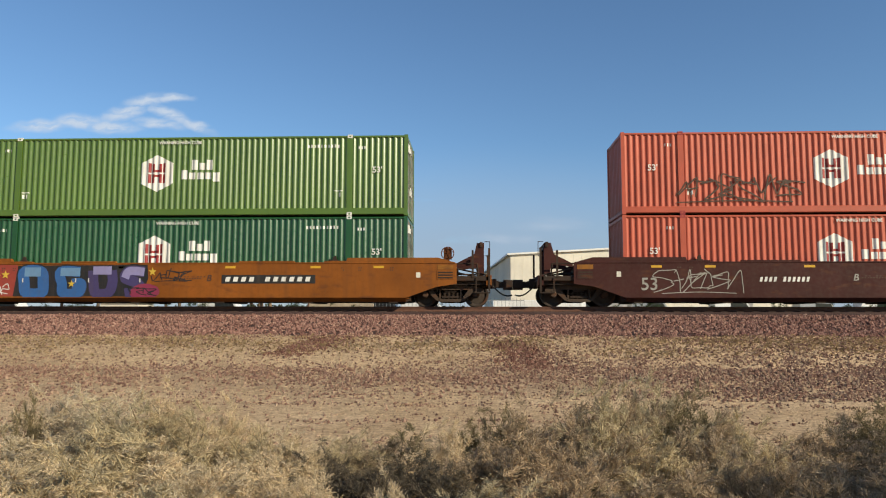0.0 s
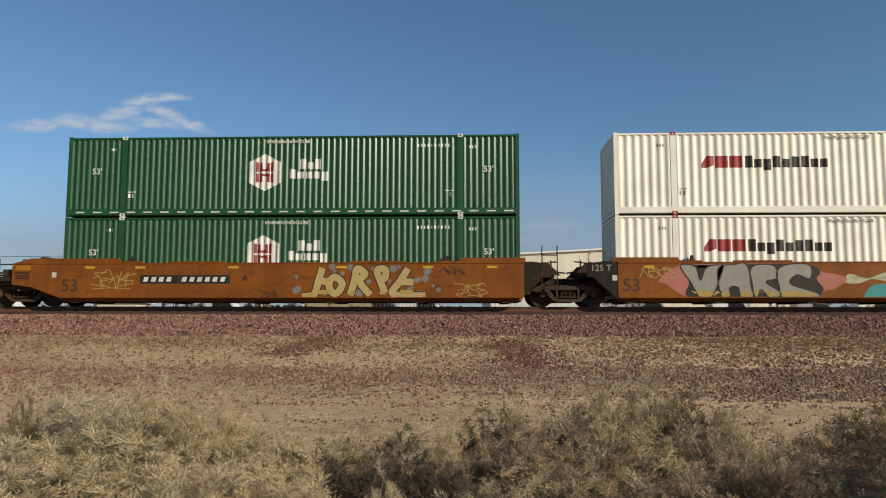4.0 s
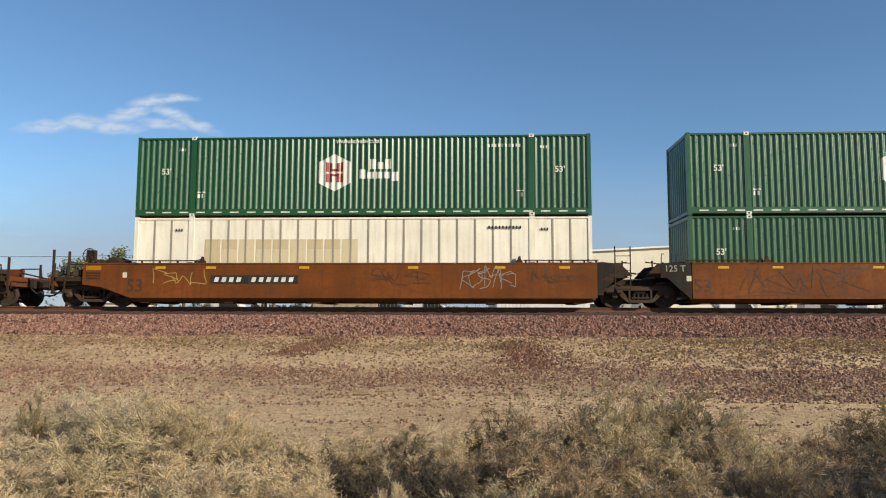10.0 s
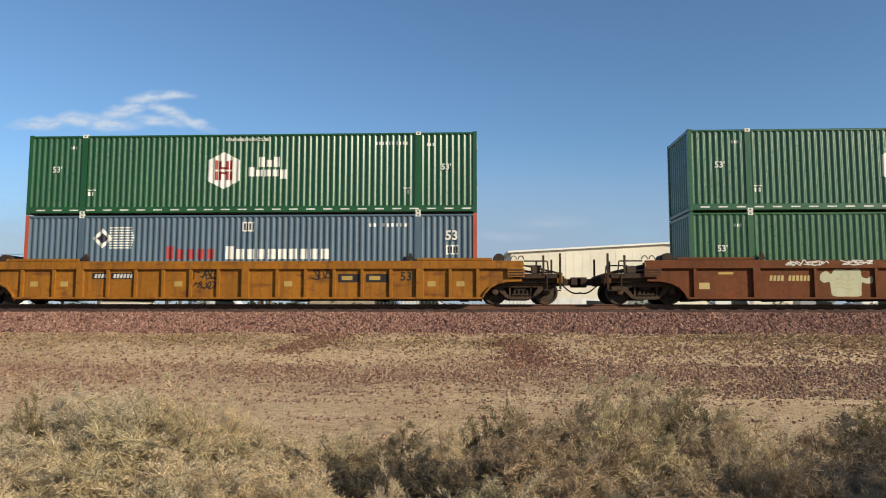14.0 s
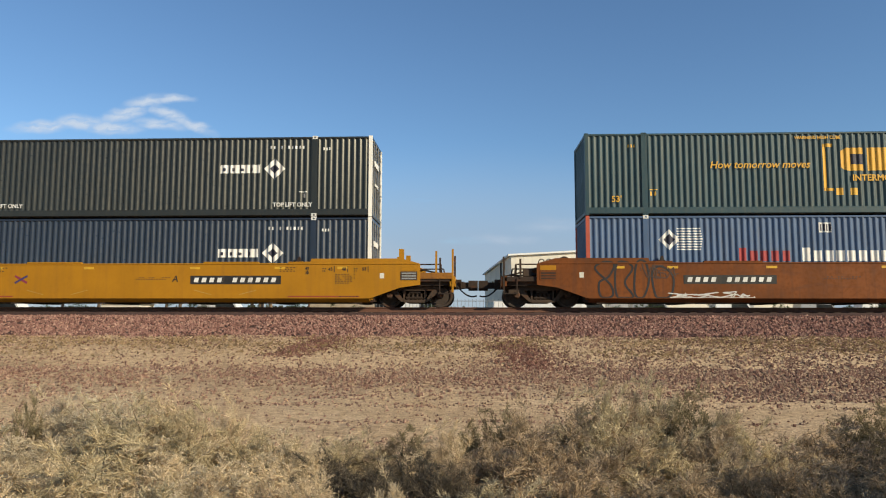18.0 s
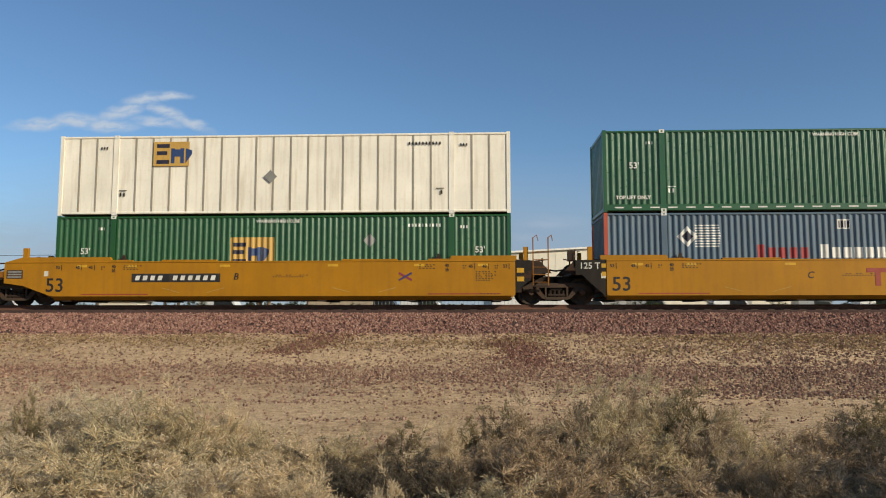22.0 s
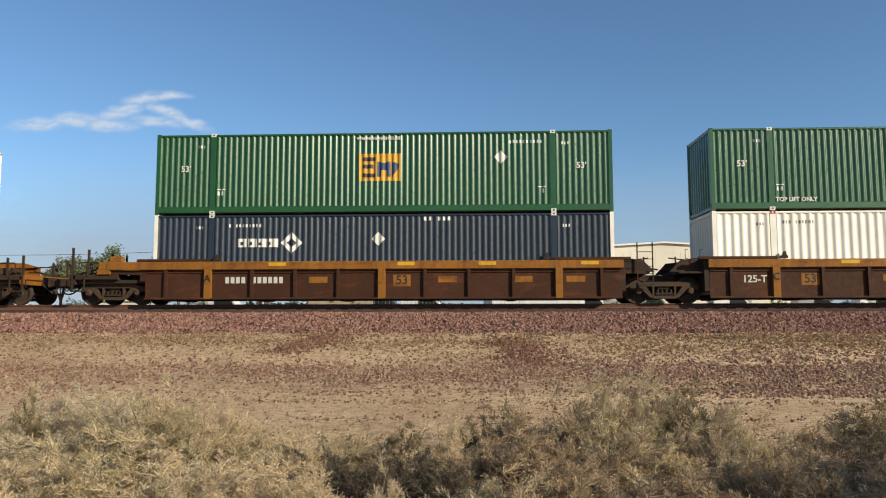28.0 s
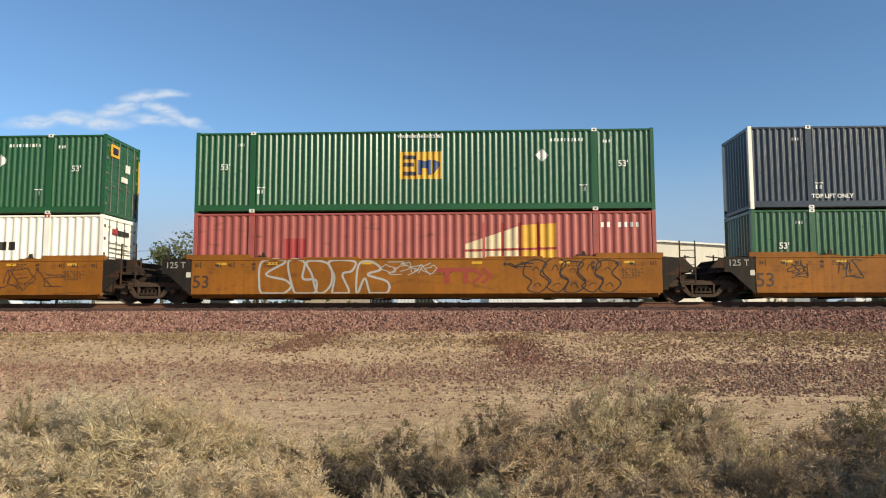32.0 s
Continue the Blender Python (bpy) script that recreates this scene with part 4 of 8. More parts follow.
def smooth_sides(car, m, left, right, raised=True, end_m=None):
    """Plain plate sides. left and right: "coupler" or "joint"."""
    end_m = end_m or m
    for side in (0, 1):
        turn = pose(0, 0, 0, 0, 0, 180 * side)
        l, r = (left, right) if not side else (right, left)
        bl = [(-9.8, 0.88), (-9.1, 0.78), (-8.65, 0.62), (-8.1, 0.42)] if l == "coupler" else [(-8.05, 0.42)]
        br = [(8.1, 0.42), (8.65, 0.62), (9.1, 0.78), (9.8, 0.88)] if r == "coupler" else [(8.2, 0.42)]
        tl = [(-9.8, 1.60)] if l == "coupler" else [(-8.05, 1.60)]
        tr = [(9.8, 1.60)] if r == "coupler" else [(8.2, 1.60)]
        part("side_plate", Shape().plate(bl + br + tr + tl, FACE, FACE + 0.04), m, car, at=turn)
        xl, xr = (-9.75 if l == "coupler" else -8.05), (9.75 if r == "coupler" else 8.2)
        part("top_flange", Shape().cbox(xl, xr, FACE - 0.02, FACE + 0.16, 1.585, 1.635, 0.01), m, car, at=turn)
        part("bottom_flange", shared("bottom_flange", flange_shape), m, car, at=turn)
        for d, kind in ((-1, l), (1, r)):
            a, b = (5.95, 9.7 if kind == "coupler" else 8.25)
            if raised:
                pts = [(d * a, 1.635), (d * (a + 0.06), 1.79), (d * (b - (0.55 if kind == "coupler" else 0)), 1.79), (d * b, 1.635)]
                part("end_cap", Shape().plate(pts if d < 0 else pts[::-1], FACE + 0.0, FACE + 0.15), m, car, at=turn)
            else:
                part("walkway_edge", Shape().box(min(d * 5.7, d * b), max(d * 5.7, d * b), FACE + 0.02, FACE + 0.10, 1.70, 1.735), soot, car, at=turn)
                for q in range(7):
                    x = d * (5.78 + q * (b - 5.85) / 6)
                    part("bracket", shared("cap_bracket", lambda: Shape().box(-0.03, 0.03, 0.03, 0.09, 1.635, 1.70)), soot, car, at=turn @ Matrix.Translation((x, FACE, 0)))
            if kind == "joint":
                e = part("joint_plate", Shape().plate([(8.2, 0.5), (8.75, 0.98), (8.8, 1.62), (8.2, 1.62)] if d > 0 else [(-9.1, 1.62), (-9.1, 1.12), (-8.9, 1.12), (-8.06, 0.35), (-8.06, 1.62)], FACE + 0.015, FACE + 0.06), black, car, at=turn, label="black painted end plate")
    if raised:
        for a, b in ((-5.95, -5.2), (-4.15, -2.2), (2.2, 4.15), (5.2, 5.95)):
            part("top_ledge", Shape().cbox(a, b, FACE - 0.012, FACE + 0.12, 1.636, 1.685, 0.01), m, car)
    for q in (-5.55, 5.55):
        lock(car, q)


def lock(car, x):
    s = Shape().box(x - 0.12, x + 0.12, FACE + 0.02, FACE + 0.12, 1.63, 1.72).plate([(x - 0.06, 1.72), (x + 0.08, 1.72), (x + 0.05, 1.86), (x - 0.02, 1.86)], FACE + 0.03, FACE + 0.1)
    part("container_lock", s, soot, car)


def well_floor(car, m):
    part("well_floor", Shape().box(-8.1, 8.1, -1.3, 1.3, 0.28, 0.35), soot, car)
    for q in (-7.6, -4.6, -1.5, 1.5, 4.6, 7.6):
        part("cross_bearer", shared("cross_bearer", lambda: Shape().box(-0.16, 0.16, -1.3, 1.3, 0.235, 0.30)), soot, car, at=(q, 0, 0))
    part("inner_wall", Shape().box(-8.15, 8.15, 1.318, 1.338, 0.36, 1.55), m, car)
    part("inner_wall", Shape().box(-8.15, 8.15, -1.338, -1.318, 0.36, 1.55), m, car)


def joint_end(car, d, m, with_truck, accent=None):
    """Articulated end. The truck belongs to the unit on its right."""
    X = lambda v: d * v

    def bx(a, b, *r):
        return (min(X(a), X(b)), max(X(a), X(b)), *r)
    part("end_bulkhead", Shape().cbox(*bx(8.25, 8.42, -1.36, 1.36, 0.5, 1.66), 0.03), soot, car)
    part("joint_arm", Shape().cbox(*bx(8.3, 9.75, -0.45, 0.45, 0.78, 1.12), 0.05), soot, car)
    part("deck", Shape().cbox(*bx(8.3, 9.25, -1.3, 1.3, 1.12, 1.2), 0.02), soot, car)
    part("joint_frame", Shape().plate([(X(8.4), 1.2), (X(9.5), 1.2), (X(9.1), 1.62), (X(8.4), 1.7)][::d], -1.0, -0.94).plate([(X(8.4), 1.2), (X(9.5), 1.2), (X(9.1), 1.62), (X(8.4), 1.7)][::d], 0.94, 1.0), soot, car)
    for a, b, r in (((8.5, -0.8, 1.45), (9.7, -0.6, 1.3), 0.03), ((8.5, -0.6, 1.6), (9.4, -0.5, 1.72), 0.022), ((9.2, -0.7, 1.2), (9.2, -0.7, 1.75), 0.03)):
        part("air_pipe", Shape().tube((X(a[0]), *a[1:]), (X(b[0]), *b[1:]), r, 8), soot, car)
    part("valve_box", Shape().cbox(*bx(8.6, 9.0, -0.95, -0.6, 1.2, 1.52), 0.03), soot, car)
    if d > 0:
        lad = ladder(car, 9.08, FACE + 0.08, 0.75, 2.42 if accent else 2.2, accent or soot, 0.52, 5)
        part("step", Shape().box(8.82, 9.34, FACE + 0.02, FACE + 0.2, 0.72, 0.76), soot, car)
    else:
        grab(car, -9.0, -1.2, 1.65, 1.95, soot)
        grab(car, -8.5, -1.2, 1.65, 1.95, soot)
    if accent:
        for y in (-1.3, 1.2):
            part("corner_post", Shape().cbox(*bx(8.5, 8.66, y, y + 0.1, 1.62, 2.1), 0.015), CAR["yellow"], car)
        if d > 0:
            part("handrail", Shape().tube((8.82, FACE + 0.08, 2.4), (8.95, FACE + 0.08, 2.5), 0.014, 6).tube((8.95, FACE + 0.08, 2.5), (9.0, FACE + 0.08, 2.3), 0.014, 6).tube((9.34, FACE + 0.08, 2.4), (9.45, FACE + 0.08, 2.5), 0.014, 6).tube((9.45, FACE + 0.08, 2.5), (9.5, FACE + 0.08, 2.3), 0.014, 6), accent, car)
        else:
            part("relay_box", Shape().cbox(-9.3, -9.05, -1.1, -0.8, 1.62, 2.0, 0.02), soot, car)
    if with_truck:
        truck(car, X(9.717), 0.455)


def ribbed_sides(car, m, chord, ribs, main, rib_m, left, right, square=False):
    arch = [(8.28, 0.29), (8.32, 1.14), (9.6, 1.18)] if square else [(8.22, 0.29), (8.34, 0.52), (8.52, 0.72), (8.78, 0.86), (9.12, 0.93), (9.6, 0.95)]
    for side in (0, 1):
        turn = pose(0, 0, 0, 0, 0, 180 * side)
        l, r = (left, right) if not side else (right, left)
        bl = [(-x, z) for x, z in arch[::-1]] if l == "coupler" else [(-8.25, 0.29)]
        br = arch if r == "coupler" else [(8.3, 0.29)]
        xl, xr = (-9.6 if l == "coupler" else -8.25), (9.6 if r == "coupler" else 8.3)
        part("side_plate", Shape().plate(bl + br + [(xr, 1.45), (xl, 1.45)], FACE + 0.10, FACE + 0.13), m, car, at=turn)
        part("top_chord", Shape().cbox(xl - 0.05, xr + 0.05, FACE - 0.01, FACE + 0.2, 1.31, 1.60, 0.02), chord, car, at=turn)
        part("bottom_chord", Shape().cbox(-8.28, 8.28, FACE - 0.005, FACE + 0.14, 0.27, 0.345, 0.015), m, car, at=turn)
        for d, kind in ((-1, l), (1, r)):
            if kind == "coupler" and not square:
                lip = arch + [(x + 0.02, z - 0.06) for x, z in arch[::-1]]
                lip = [(d * x, z) for x, z in (lip[::-1] if d > 0 else lip)]
                part("arch_flange", Shape().plate(lip, FACE - 0.005, FACE + 0.13), m, car, at=turn)
        if square:
            part("panel_lip", Shape().cbox(-8.2, 8.2, FACE + 0.06, FACE + 0.1, 1.19, 1.235, 0.01), m, car, at=turn)
        for x in ribs:
            part("rib", shared("rib", lambda: Shape().prism([(-0.055, 0.10), (-0.05, 0.0), (0.05, 0.0), (0.055, 0.10)], 0.345, 1.32)), m, car, at=turn @ Matrix.Translation((x, FACE + 0.01, 0)))
        for x in main:
            part("main_post", shared("main_post", lambda: Shape().prism([(-0.13, 0.11), (-0.12, 0.0), (0.12, 0.0), (0.13, 0.11)], 0.30, 1.33)), rib_m, car, at=turn @ Matrix.Translation((x, FACE - 0.012, 0)))
        for d in (-1, 1):
            part("end_cap", Shape().cbox(min(d * 6.0, d * 8.6), max(d * 6.0, d * 8.6), FACE + 0.02, FACE + 0.16, 1.60, 1.70, 0.02), m, car, at=turn)
    for q in (-5.75, 5.75):
        lock(car, q)


def unit(label, body, left, right, x, sides="smooth", raised=True, m=None, style="plain", truck_left=False, truck_right=False, group="well cars of the train", accent=None, **kw):
    car = tagged(new("well_car"), label, "railway car", group)
    car.location = (x, TRACK_Y, 0)
    if sides == "smooth":
        smooth_sides(car, CAR[body], left, right, raised)
    else:
        ribbed_sides(car, CAR[body], CAR[kw["chord"]], kw["ribs"], kw["main"], CAR[kw["chord"]], left, right, style == "dark")
    well_floor(car, CAR[body])
    for d, kind, tr in ((-1, left, truck_left), (1, right, truck_right)):
        if kind == "coupler":
            coupler_end(car, d, CAR[body], style)
        else:
            joint_end(car, d, CAR[body], tr, accent)
    return car

# ---- liveries (plain shapes in place of marks and names) ----
def hexagon(x, z, r):
    w = r * 0.87
    return [(x - w, x, z - r * 0.55, z - r, z + r * 0.55, z + r), (x, x + w, z - r, z - r * 0.55, z + r, z + r * 0.55)]


def blocks(x0, x1, z, heights, gap=0.22, lows=None):
    """A word as a run of plain blocks."""
    n = len(heights)
    step = (x1 - x0) / n
    return [rect(x0 + k * step, x0 + (k + 1 - gap) * step, z + (lows[k] if lows else 0), z + h) for k, h in enumerate(heights)]


def freight_marks(c, skin, dark="white", reg=(4.5, 5.7), z53=1.62, x53=7.0, feet=True, cube=True):
    if feet:
        for x in (-x53, x53):
            text_on(c, "53'", 0.30, x, z53, dark)
    if cube:
        text_on(c, "WARNING HIGH CUBE", 0.15, -0.1, 2.66, dark, 0.004)
    s = lines(reg[0], 2.43, reg[1] - reg[0], 0.13, 10)
    for x in (-6.45, 6.45):
        s += lines(x - 0.13, 2.37, 0.3, 0.12, 3)
    for x in (-5.72, 5.62):
        s += lines(x - 0.12, 0.66, 0.26, 0.17, 2) + [rect(x - 0.14, x + 0.14, 0.87, 0.9)]
    marks(c, s, dark, skin, name="small_writing")


def hexagon_mark(c, dashes=True, dark="white"):
    marks(c, hexagon(-0.93, 1.56, 0.67), "white", name="emblem", label="white hexagon emblem")
    s = [rect(-0.93 + k * 0.13 - 0.05, -0.93 + k * 0.13 + 0.05, 1.59 + (0.0 if abs(k) > 1 else 0.05 * 0), 1.93 if abs(k) > 1 else 1.9) for k in (-2, -1, 1, 2)]
    s += [rect(-0.93 + k * 0.13 - 0.05, -0.93 + k * 0.13 + 0.05, 1.21, 1.53) for k in (-2, -1, 1, 2)]
    s += [rect(-1.11, -0.75, 1.61, 1.69), rect(-1.11, -0.75, 1.43, 1.51)]
    marks(c, s, "red", lift=0.009, name="emblem_bar", label="dark red bars")
    w = blocks(0.32, 1.14, 1.68, [0.36, 0.25, 0.36], 0.2) + blocks(-0.05, 1.40, 1.34, [0.33, 0.24, 0.24, 0.24, 0.24], 0.2, [0, 0, 0, 0, -0.09])
    marks(c, w, "white", name="name_block")
    freight_marks(c, True, dark)
    if dashes:
        s = [rect(-7.7 + 0.61 * k, -7.7 + 0.61 * k + 0.32, 0.13, 0.175) for k in range(26)]
        marks(c, s, "white", False, 0.004, "reflector_strip")


def panel_mark(c, x, z, skin=True, w=1.48, h=0.98, diamond=None, worn=False, extra=True):
    marks(c, [rect(x - w / 2, x + w / 2, z - h / 2, z + h / 2)], "yellow" if not worn else "gold", skin, name="emblem_panel", label="yellow emblem panel", lift=0.005 if skin else 0.02)
    a = x - w / 2
    e = [rect(a + 0.12, a + 0.58, z + 0.22, z + 0.36), rect(a + 0.12, a + 0.50, z - 0.04, z + 0.10), rect(a + 0.12, a + 0.58, z - 0.36, z - 0.22)]
    marks(c, e, "navy", skin, 0.010 if skin else 0.026, "emblem_bar")
    q = a + 0.64
    p = [rect(q, q + 0.13, z - 0.34, z + 0.2), (q + 0.13, q + 0.34, z - 0.1, z - 0.1, z + 0.16, z + 0.16), rect(q + 0.34, q + 0.47, z - 0.34, z + 0.2), (q + 0.53, q + 0.76, z - 0.34, z - 0.02, z + 0.2, z + 0.12)]
    marks(c, p, "blue", skin, 0.010 if skin else 0.026, "emblem_bar")
    if diamond:
        dx, dz, col = diamond
        marks(c, [(dx - 0.24, dx, dz, dz - 0.24, dz, dz + 0.24), (dx, dx + 0.24, dz - 0.24, dz, dz + 0.24, dz)], col, skin, 0.006 if skin else 0.02, "placard", "diamond hazard placard")


def slant_mark(c, x, z=1.62):
    h = 0.42
    marks(c, [(x, x + 0.2, z, z, z + 0.14, z + h), (x + 0.2, x + 0.44, z, z + 0.1, z + h, z + h)] + blocks(x + 0.48, x + 1.46, z, [h, h], 0.12), "red", name="name_block", label="red blocks")
    marks(c, blocks(x + 1.50, x + 4.36, z, [h, 0.3, 0.3, 0.4, 0.3, 0.38, 0.4, 0.3, 0.3], 0.2, [0, 0, -0.1, 0, 0, 0, 0, 0, 0]), "black", name="name_block", label="black blocks")


def lozenge(c, x, z, gap=0.46):
    marks(c, blocks(x, x + 1.5, z - 0.15, [0.3, 0.3, 0.3, 0.3], 0.16), "white", name="name_block")
    marks(c, blocks(x + 0.1, x + 1.4, z - 0.08, [0.12, 0.12, 0.1, 0.12], 0.7), "navy", lift=0.009, name="emblem_bar")
    d, r = x + 1.5 + gap, 0.38
    marks(c, [(d - r, d, z, z - r, z, z + r), (d, d + r, z - r, z, z + r, z)], "white", name="emblem", label="white diamond emblem")
    r = 0.17
    marks(c, [(d - r, d, z, z - r, z, z + r), (d, d + r, z - r, z, z + r, z), rect(d - 0.02, d + 0.02, z - 0.36, z + 0.36)], "navy", lift=0.009, name="emblem_bar")


def diamond_mark(c):
    z = 1.30
    marks(c, blocks(-2.9, -1.08, z, [0.46, 0.36, 0.36, 0.36, 0.36], 0.3), "red", name="name_block")
    marks(c, blocks(-0.78, 2.98, z, [0.46, 0.36, 0.36, 0.36, 0.36, 0.36, 0.36, 0.36, 0.36, 0.36], 0.25), "white", name="name_block")
    d, zz, r = -5.24, 2.05, 0.36
    marks(c, [(d - r, d, zz, zz - r, zz, zz + r), (d, d + r, zz - r, zz, zz + r, zz)], "white", name="emblem", label="white round emblem")
    r = 0.2
    marks(c, [(d - r, d, zz, zz - r, zz, zz + r), (d, d + r, zz - r, zz, zz + r, zz)], "navy", lift=0.009, name="emblem_bar")
    marks(c, [rect(-4.98, -4.1 - 0.02 * abs(k - 4), zz - 0.36 + 0.09 * k, zz - 0.32 + 0.09 * k) for k in range(9)], "white", name="speed_line")
    text_on(c, "53", 0.46, 7.19, 2.1, bold=0.012)
    marks(c, [rect(7.0, 7.42, 1.45, 1.78), rect(-0.2, 0.22, 2.28, 2.62)], "white", name="placard")
    marks(c, [rect(7.05 + 0.1 * k, 7.11 + 0.1 * k, 1.5, 1.73) for k in range(4)] + [rect(-0.15 + 0.1 * k, -0.09 + 0.1 * k, 2.33, 2.57) for k in range(4)], "navy", lift=0.009, name="emblem_bar")
    marks(c, lines(4.3, 2.42, 1.4, 0.14, 9), "white", name="small_writing")


RUST_PANEL = paint("container_rusty_patch", (0.084, 0.0525, 0.0385), 0.6, 0.4, (0.07, 0.056, 0.035), 0.3, streak=0.5)
Z1, Z2 = 0.385, 3.295
MID = [v + CL / 2 for v in STACK_LEFT]
LOADS = []


def load(k, level, *a, **kw):
    c = container(*a, MID[k], (Z1, Z2)[level], **kw)
    LOADS.append(c)
    return c


GL = "green corrugated container with white hexagon emblem"
c = load(0, 1, "red corrugated container with white emblem and grey scribble", "red", casting="red")
hexagon_mark(c, False)
c = load(0, 0, "red corrugated container sitting in the well", "red", casting="red")
hexagon_mark(c, False)
c = load(1, 1, "light green corrugated container with white hexagon emblem", "lime")
hexagon_mark(c, False)
c = load(1, 0, GL + " in the well", "green")
hexagon_mark(c, False)
for lv in (1, 0):
    c = load(2, lv, "white corrugated container with red and black lettering blocks", "white", casting="red", pitch=0.283)
    slant_mark(c, -5.07)
    freight_marks(c, True, "grey", (3.0, 4.2), feet=False)
for k, lv in ((3, 1), (3, 0), (5, 1), (5, 0), (6, 1), (7, 1), (8, 1)):
    c = load(k, lv, GL + (" stacked on top" if lv else " in the well"), "green")
    hexagon_mark(c, bool(lv))
c = load(4, 1, "light green corrugated container with white hexagon emblem", "lime")
hexagon_mark(c, False)
c = load(4, 0, GL + " in the well", "green")
hexagon_mark(c, False)
c = load(6, 0, "aged white panelled container with yellowed patches", "cream", wall="studs")
freight_marks(c, False, "black", feet=False, cube=False)
c = load(7, 0, "green corrugated container with yellow emblem panel", "leaf_green")
panel_mark(c, -0.05, 1.46, diamond=(4.2, 1.85, "white"))
freight_marks(c, True)
for k, col in ((8, "faded_blue"), (9, "blue"), (11, "faded_blue")):
    c = load(k, 0, "faded blue corrugated container with red corner posts", col, post="red")
    diamond_mark(c)
c = load(9, 1, "dark teal corrugated container with yellow markings and rusty end panel", "teal", panel=[PAINTS["teal"], PAINTS["teal"], RUST_PANEL], casting="teal")
text_on(c, "How tomorrow moves", 0.36, -2.1, 1.72, "yellow", 0.004, slant=0.25)
text_on(c, "INTERMODAL", 0.30, 1.95, 1.24, "yellow", 0.008)
marks(c, [rect(0.05, 0.17, 0.8, 2.45), rect(0.05, 0.4, 2.33, 2.45), rect(0.05, 0.4, 0.8, 0.9), rect(3.72, 3.84, 0.8, 2.45), rect(3.5, 3.84, 2.33, 2.45), rect(3.5, 3.84, 0.8, 0.9)]
      + [rect(x, x + 0.24, 0.66, 0.9) for x in (0.45, 0.95, 2.95, 3.4)], "yellow", name="emblem", label="yellow brackets and dots")
marks(c, [(0.65, 0.85, 1.62, 1.5, 2.18, 2.3), rect(0.85, 1.42, 1.5, 2.3), rect(1.55, 2.3, 1.5, 2.3), rect(2.42, 2.76, 1.5, 2.3), rect(2.84, 3.2, 1.5, 2.3)], "yellow", name="name_block", lift=0.006)
marks(c, [rect(1.0, 1.42, 1.72, 2.08)], "navy", name="emblem_bar", lift=0.009)
freight_marks(c, True, "yellow", (4.3, 5.6), z53=0.55)
for lv, col in ((1, "charcoal"), (0, "navy")):
    c = load(10, lv, "dark navy corrugated container with white corner posts", col, post="white")
    lozenge(c, 2.62, 1.72 if lv else 1.62)
    freight_marks(c, True, "white", (4.4, 5.7), feet=False, cube=False)
    if lv:
        for x in (-5.25, 5.25):
            text_on(c, "TOP LIFT ONLY", 0.2, x, 0.42, "white", 0.006)
c = load(11, 1, "green corrugated container with yellow emblem panel", "leaf_green")
panel_mark(c, 2.83, 2.05, diamond=(4.3, 2.07, "grey"))
freight_marks(c, True)
for x in (-7.05, 7.05):
    text_on(c, "TOP LIFT ONLY", 0.17, x, 0.5, "white", 0.006)
marks(c, [rect(-7.7 + 0.61 * k, -7.7 + 0.61 * k + 0.32, 0.13, 0.175) for k in range(26)], "white", False, 0.004, "reflector_strip")
c = load(12, 1, "white panelled container with yellow emblem and dark seams", "cream", wall="studs")
panel_mark(c, -4.0, 2.2, False, 1.3, 0.88, worn=True, diamond=(-0.4, 1.35, "grey"))
freight_marks(c, False, "black", feet=False, cube=False)
c = load(12, 0, "green corrugated container with worn yellow emblem panel", "leaf_green")
panel_mark(c, -1.0, 1.55, w=1.6, h=1.1, worn=True, diamond=(3.15, 1.97, "grey"))
freight_marks(c, True)
c = load(13, 1, "white corrugated container with red and black lettering blocks", "white", casting="red", pitch=0.283)
slant_mark(c, 0.67)
freight_marks(c, True, "grey", (-5.7, -4.6), feet=False)
c = load(13, 0, "green corrugated container with yellow emblem panel", "leaf_green")
panel_mark(c, 2.85, 1.98, diamond=(4.25, 2.1, "white"))
freight_marks(c, True)
c = load(14, 1, "green corrugated container with worn yellow emblem panel", "leaf_green")
panel_mark(c, -1.0, 1.75, w=1.55, h=1.35, worn=True, diamond=(1.1, 2.05, "white"))
freight_marks(c, True)
for x in (-5.2, 5.2):
    text_on(c, "TOP LIFT ONLY", 0.2, x, 0.36, "white", 0.006)
c = load(14, 0, "white corrugated container with red and black lettering blocks", "white", casting="red", pitch=0.283)
slant_mark(c, 0.6)
freight_marks(c, True, "grey", (-5.7, -4.6), feet=False)
c = load(15, 1, "green corrugated container with yellow emblem panel", "leaf_green")
panel_mark(c, -0.05, 1.63, diamond=(4.2, 1.95, "white"))
freight_marks(c, True)
c = load(15, 0, "navy corrugated container with white corner posts", "navy", post="white")
lozenge(c, -5.08, 1.88, 0.42)
marks(c, [(-0.34, -0.1, 2.0, 1.76, 2.0, 2.24), (-0.1, 0.14, 1.76, 2.0, 2.24, 2.0)] + lines(1.5, 2.62, 1.0, 0.16, 6), "white", name="placard")
freight_marks(c, True, "white", (-5.4, -4.2), feet=False, cube=False)
c = load(16, 1, "slate blue corrugated container with white corner posts", "slate", post="white")
lozenge(c, 2.65, 1.88)
marks(c, [(-0.32, -0.08, 1.98, 1.74, 1.98, 2.22), (-0.08, 0.16, 1.74, 1.98, 2.22, 1.98)], "grey", name="placard")
freight_marks(c, True, "white", (4.2, 5.5), feet=False, cube=False)
for x in (-5.3, 5.3):
    text_on(c, "TOP LIFT ONLY", 0.2, x, 0.42, "white", 0.006)
c = load(16, 0, "green corrugated container with yellow emblem panel", "leaf_green")
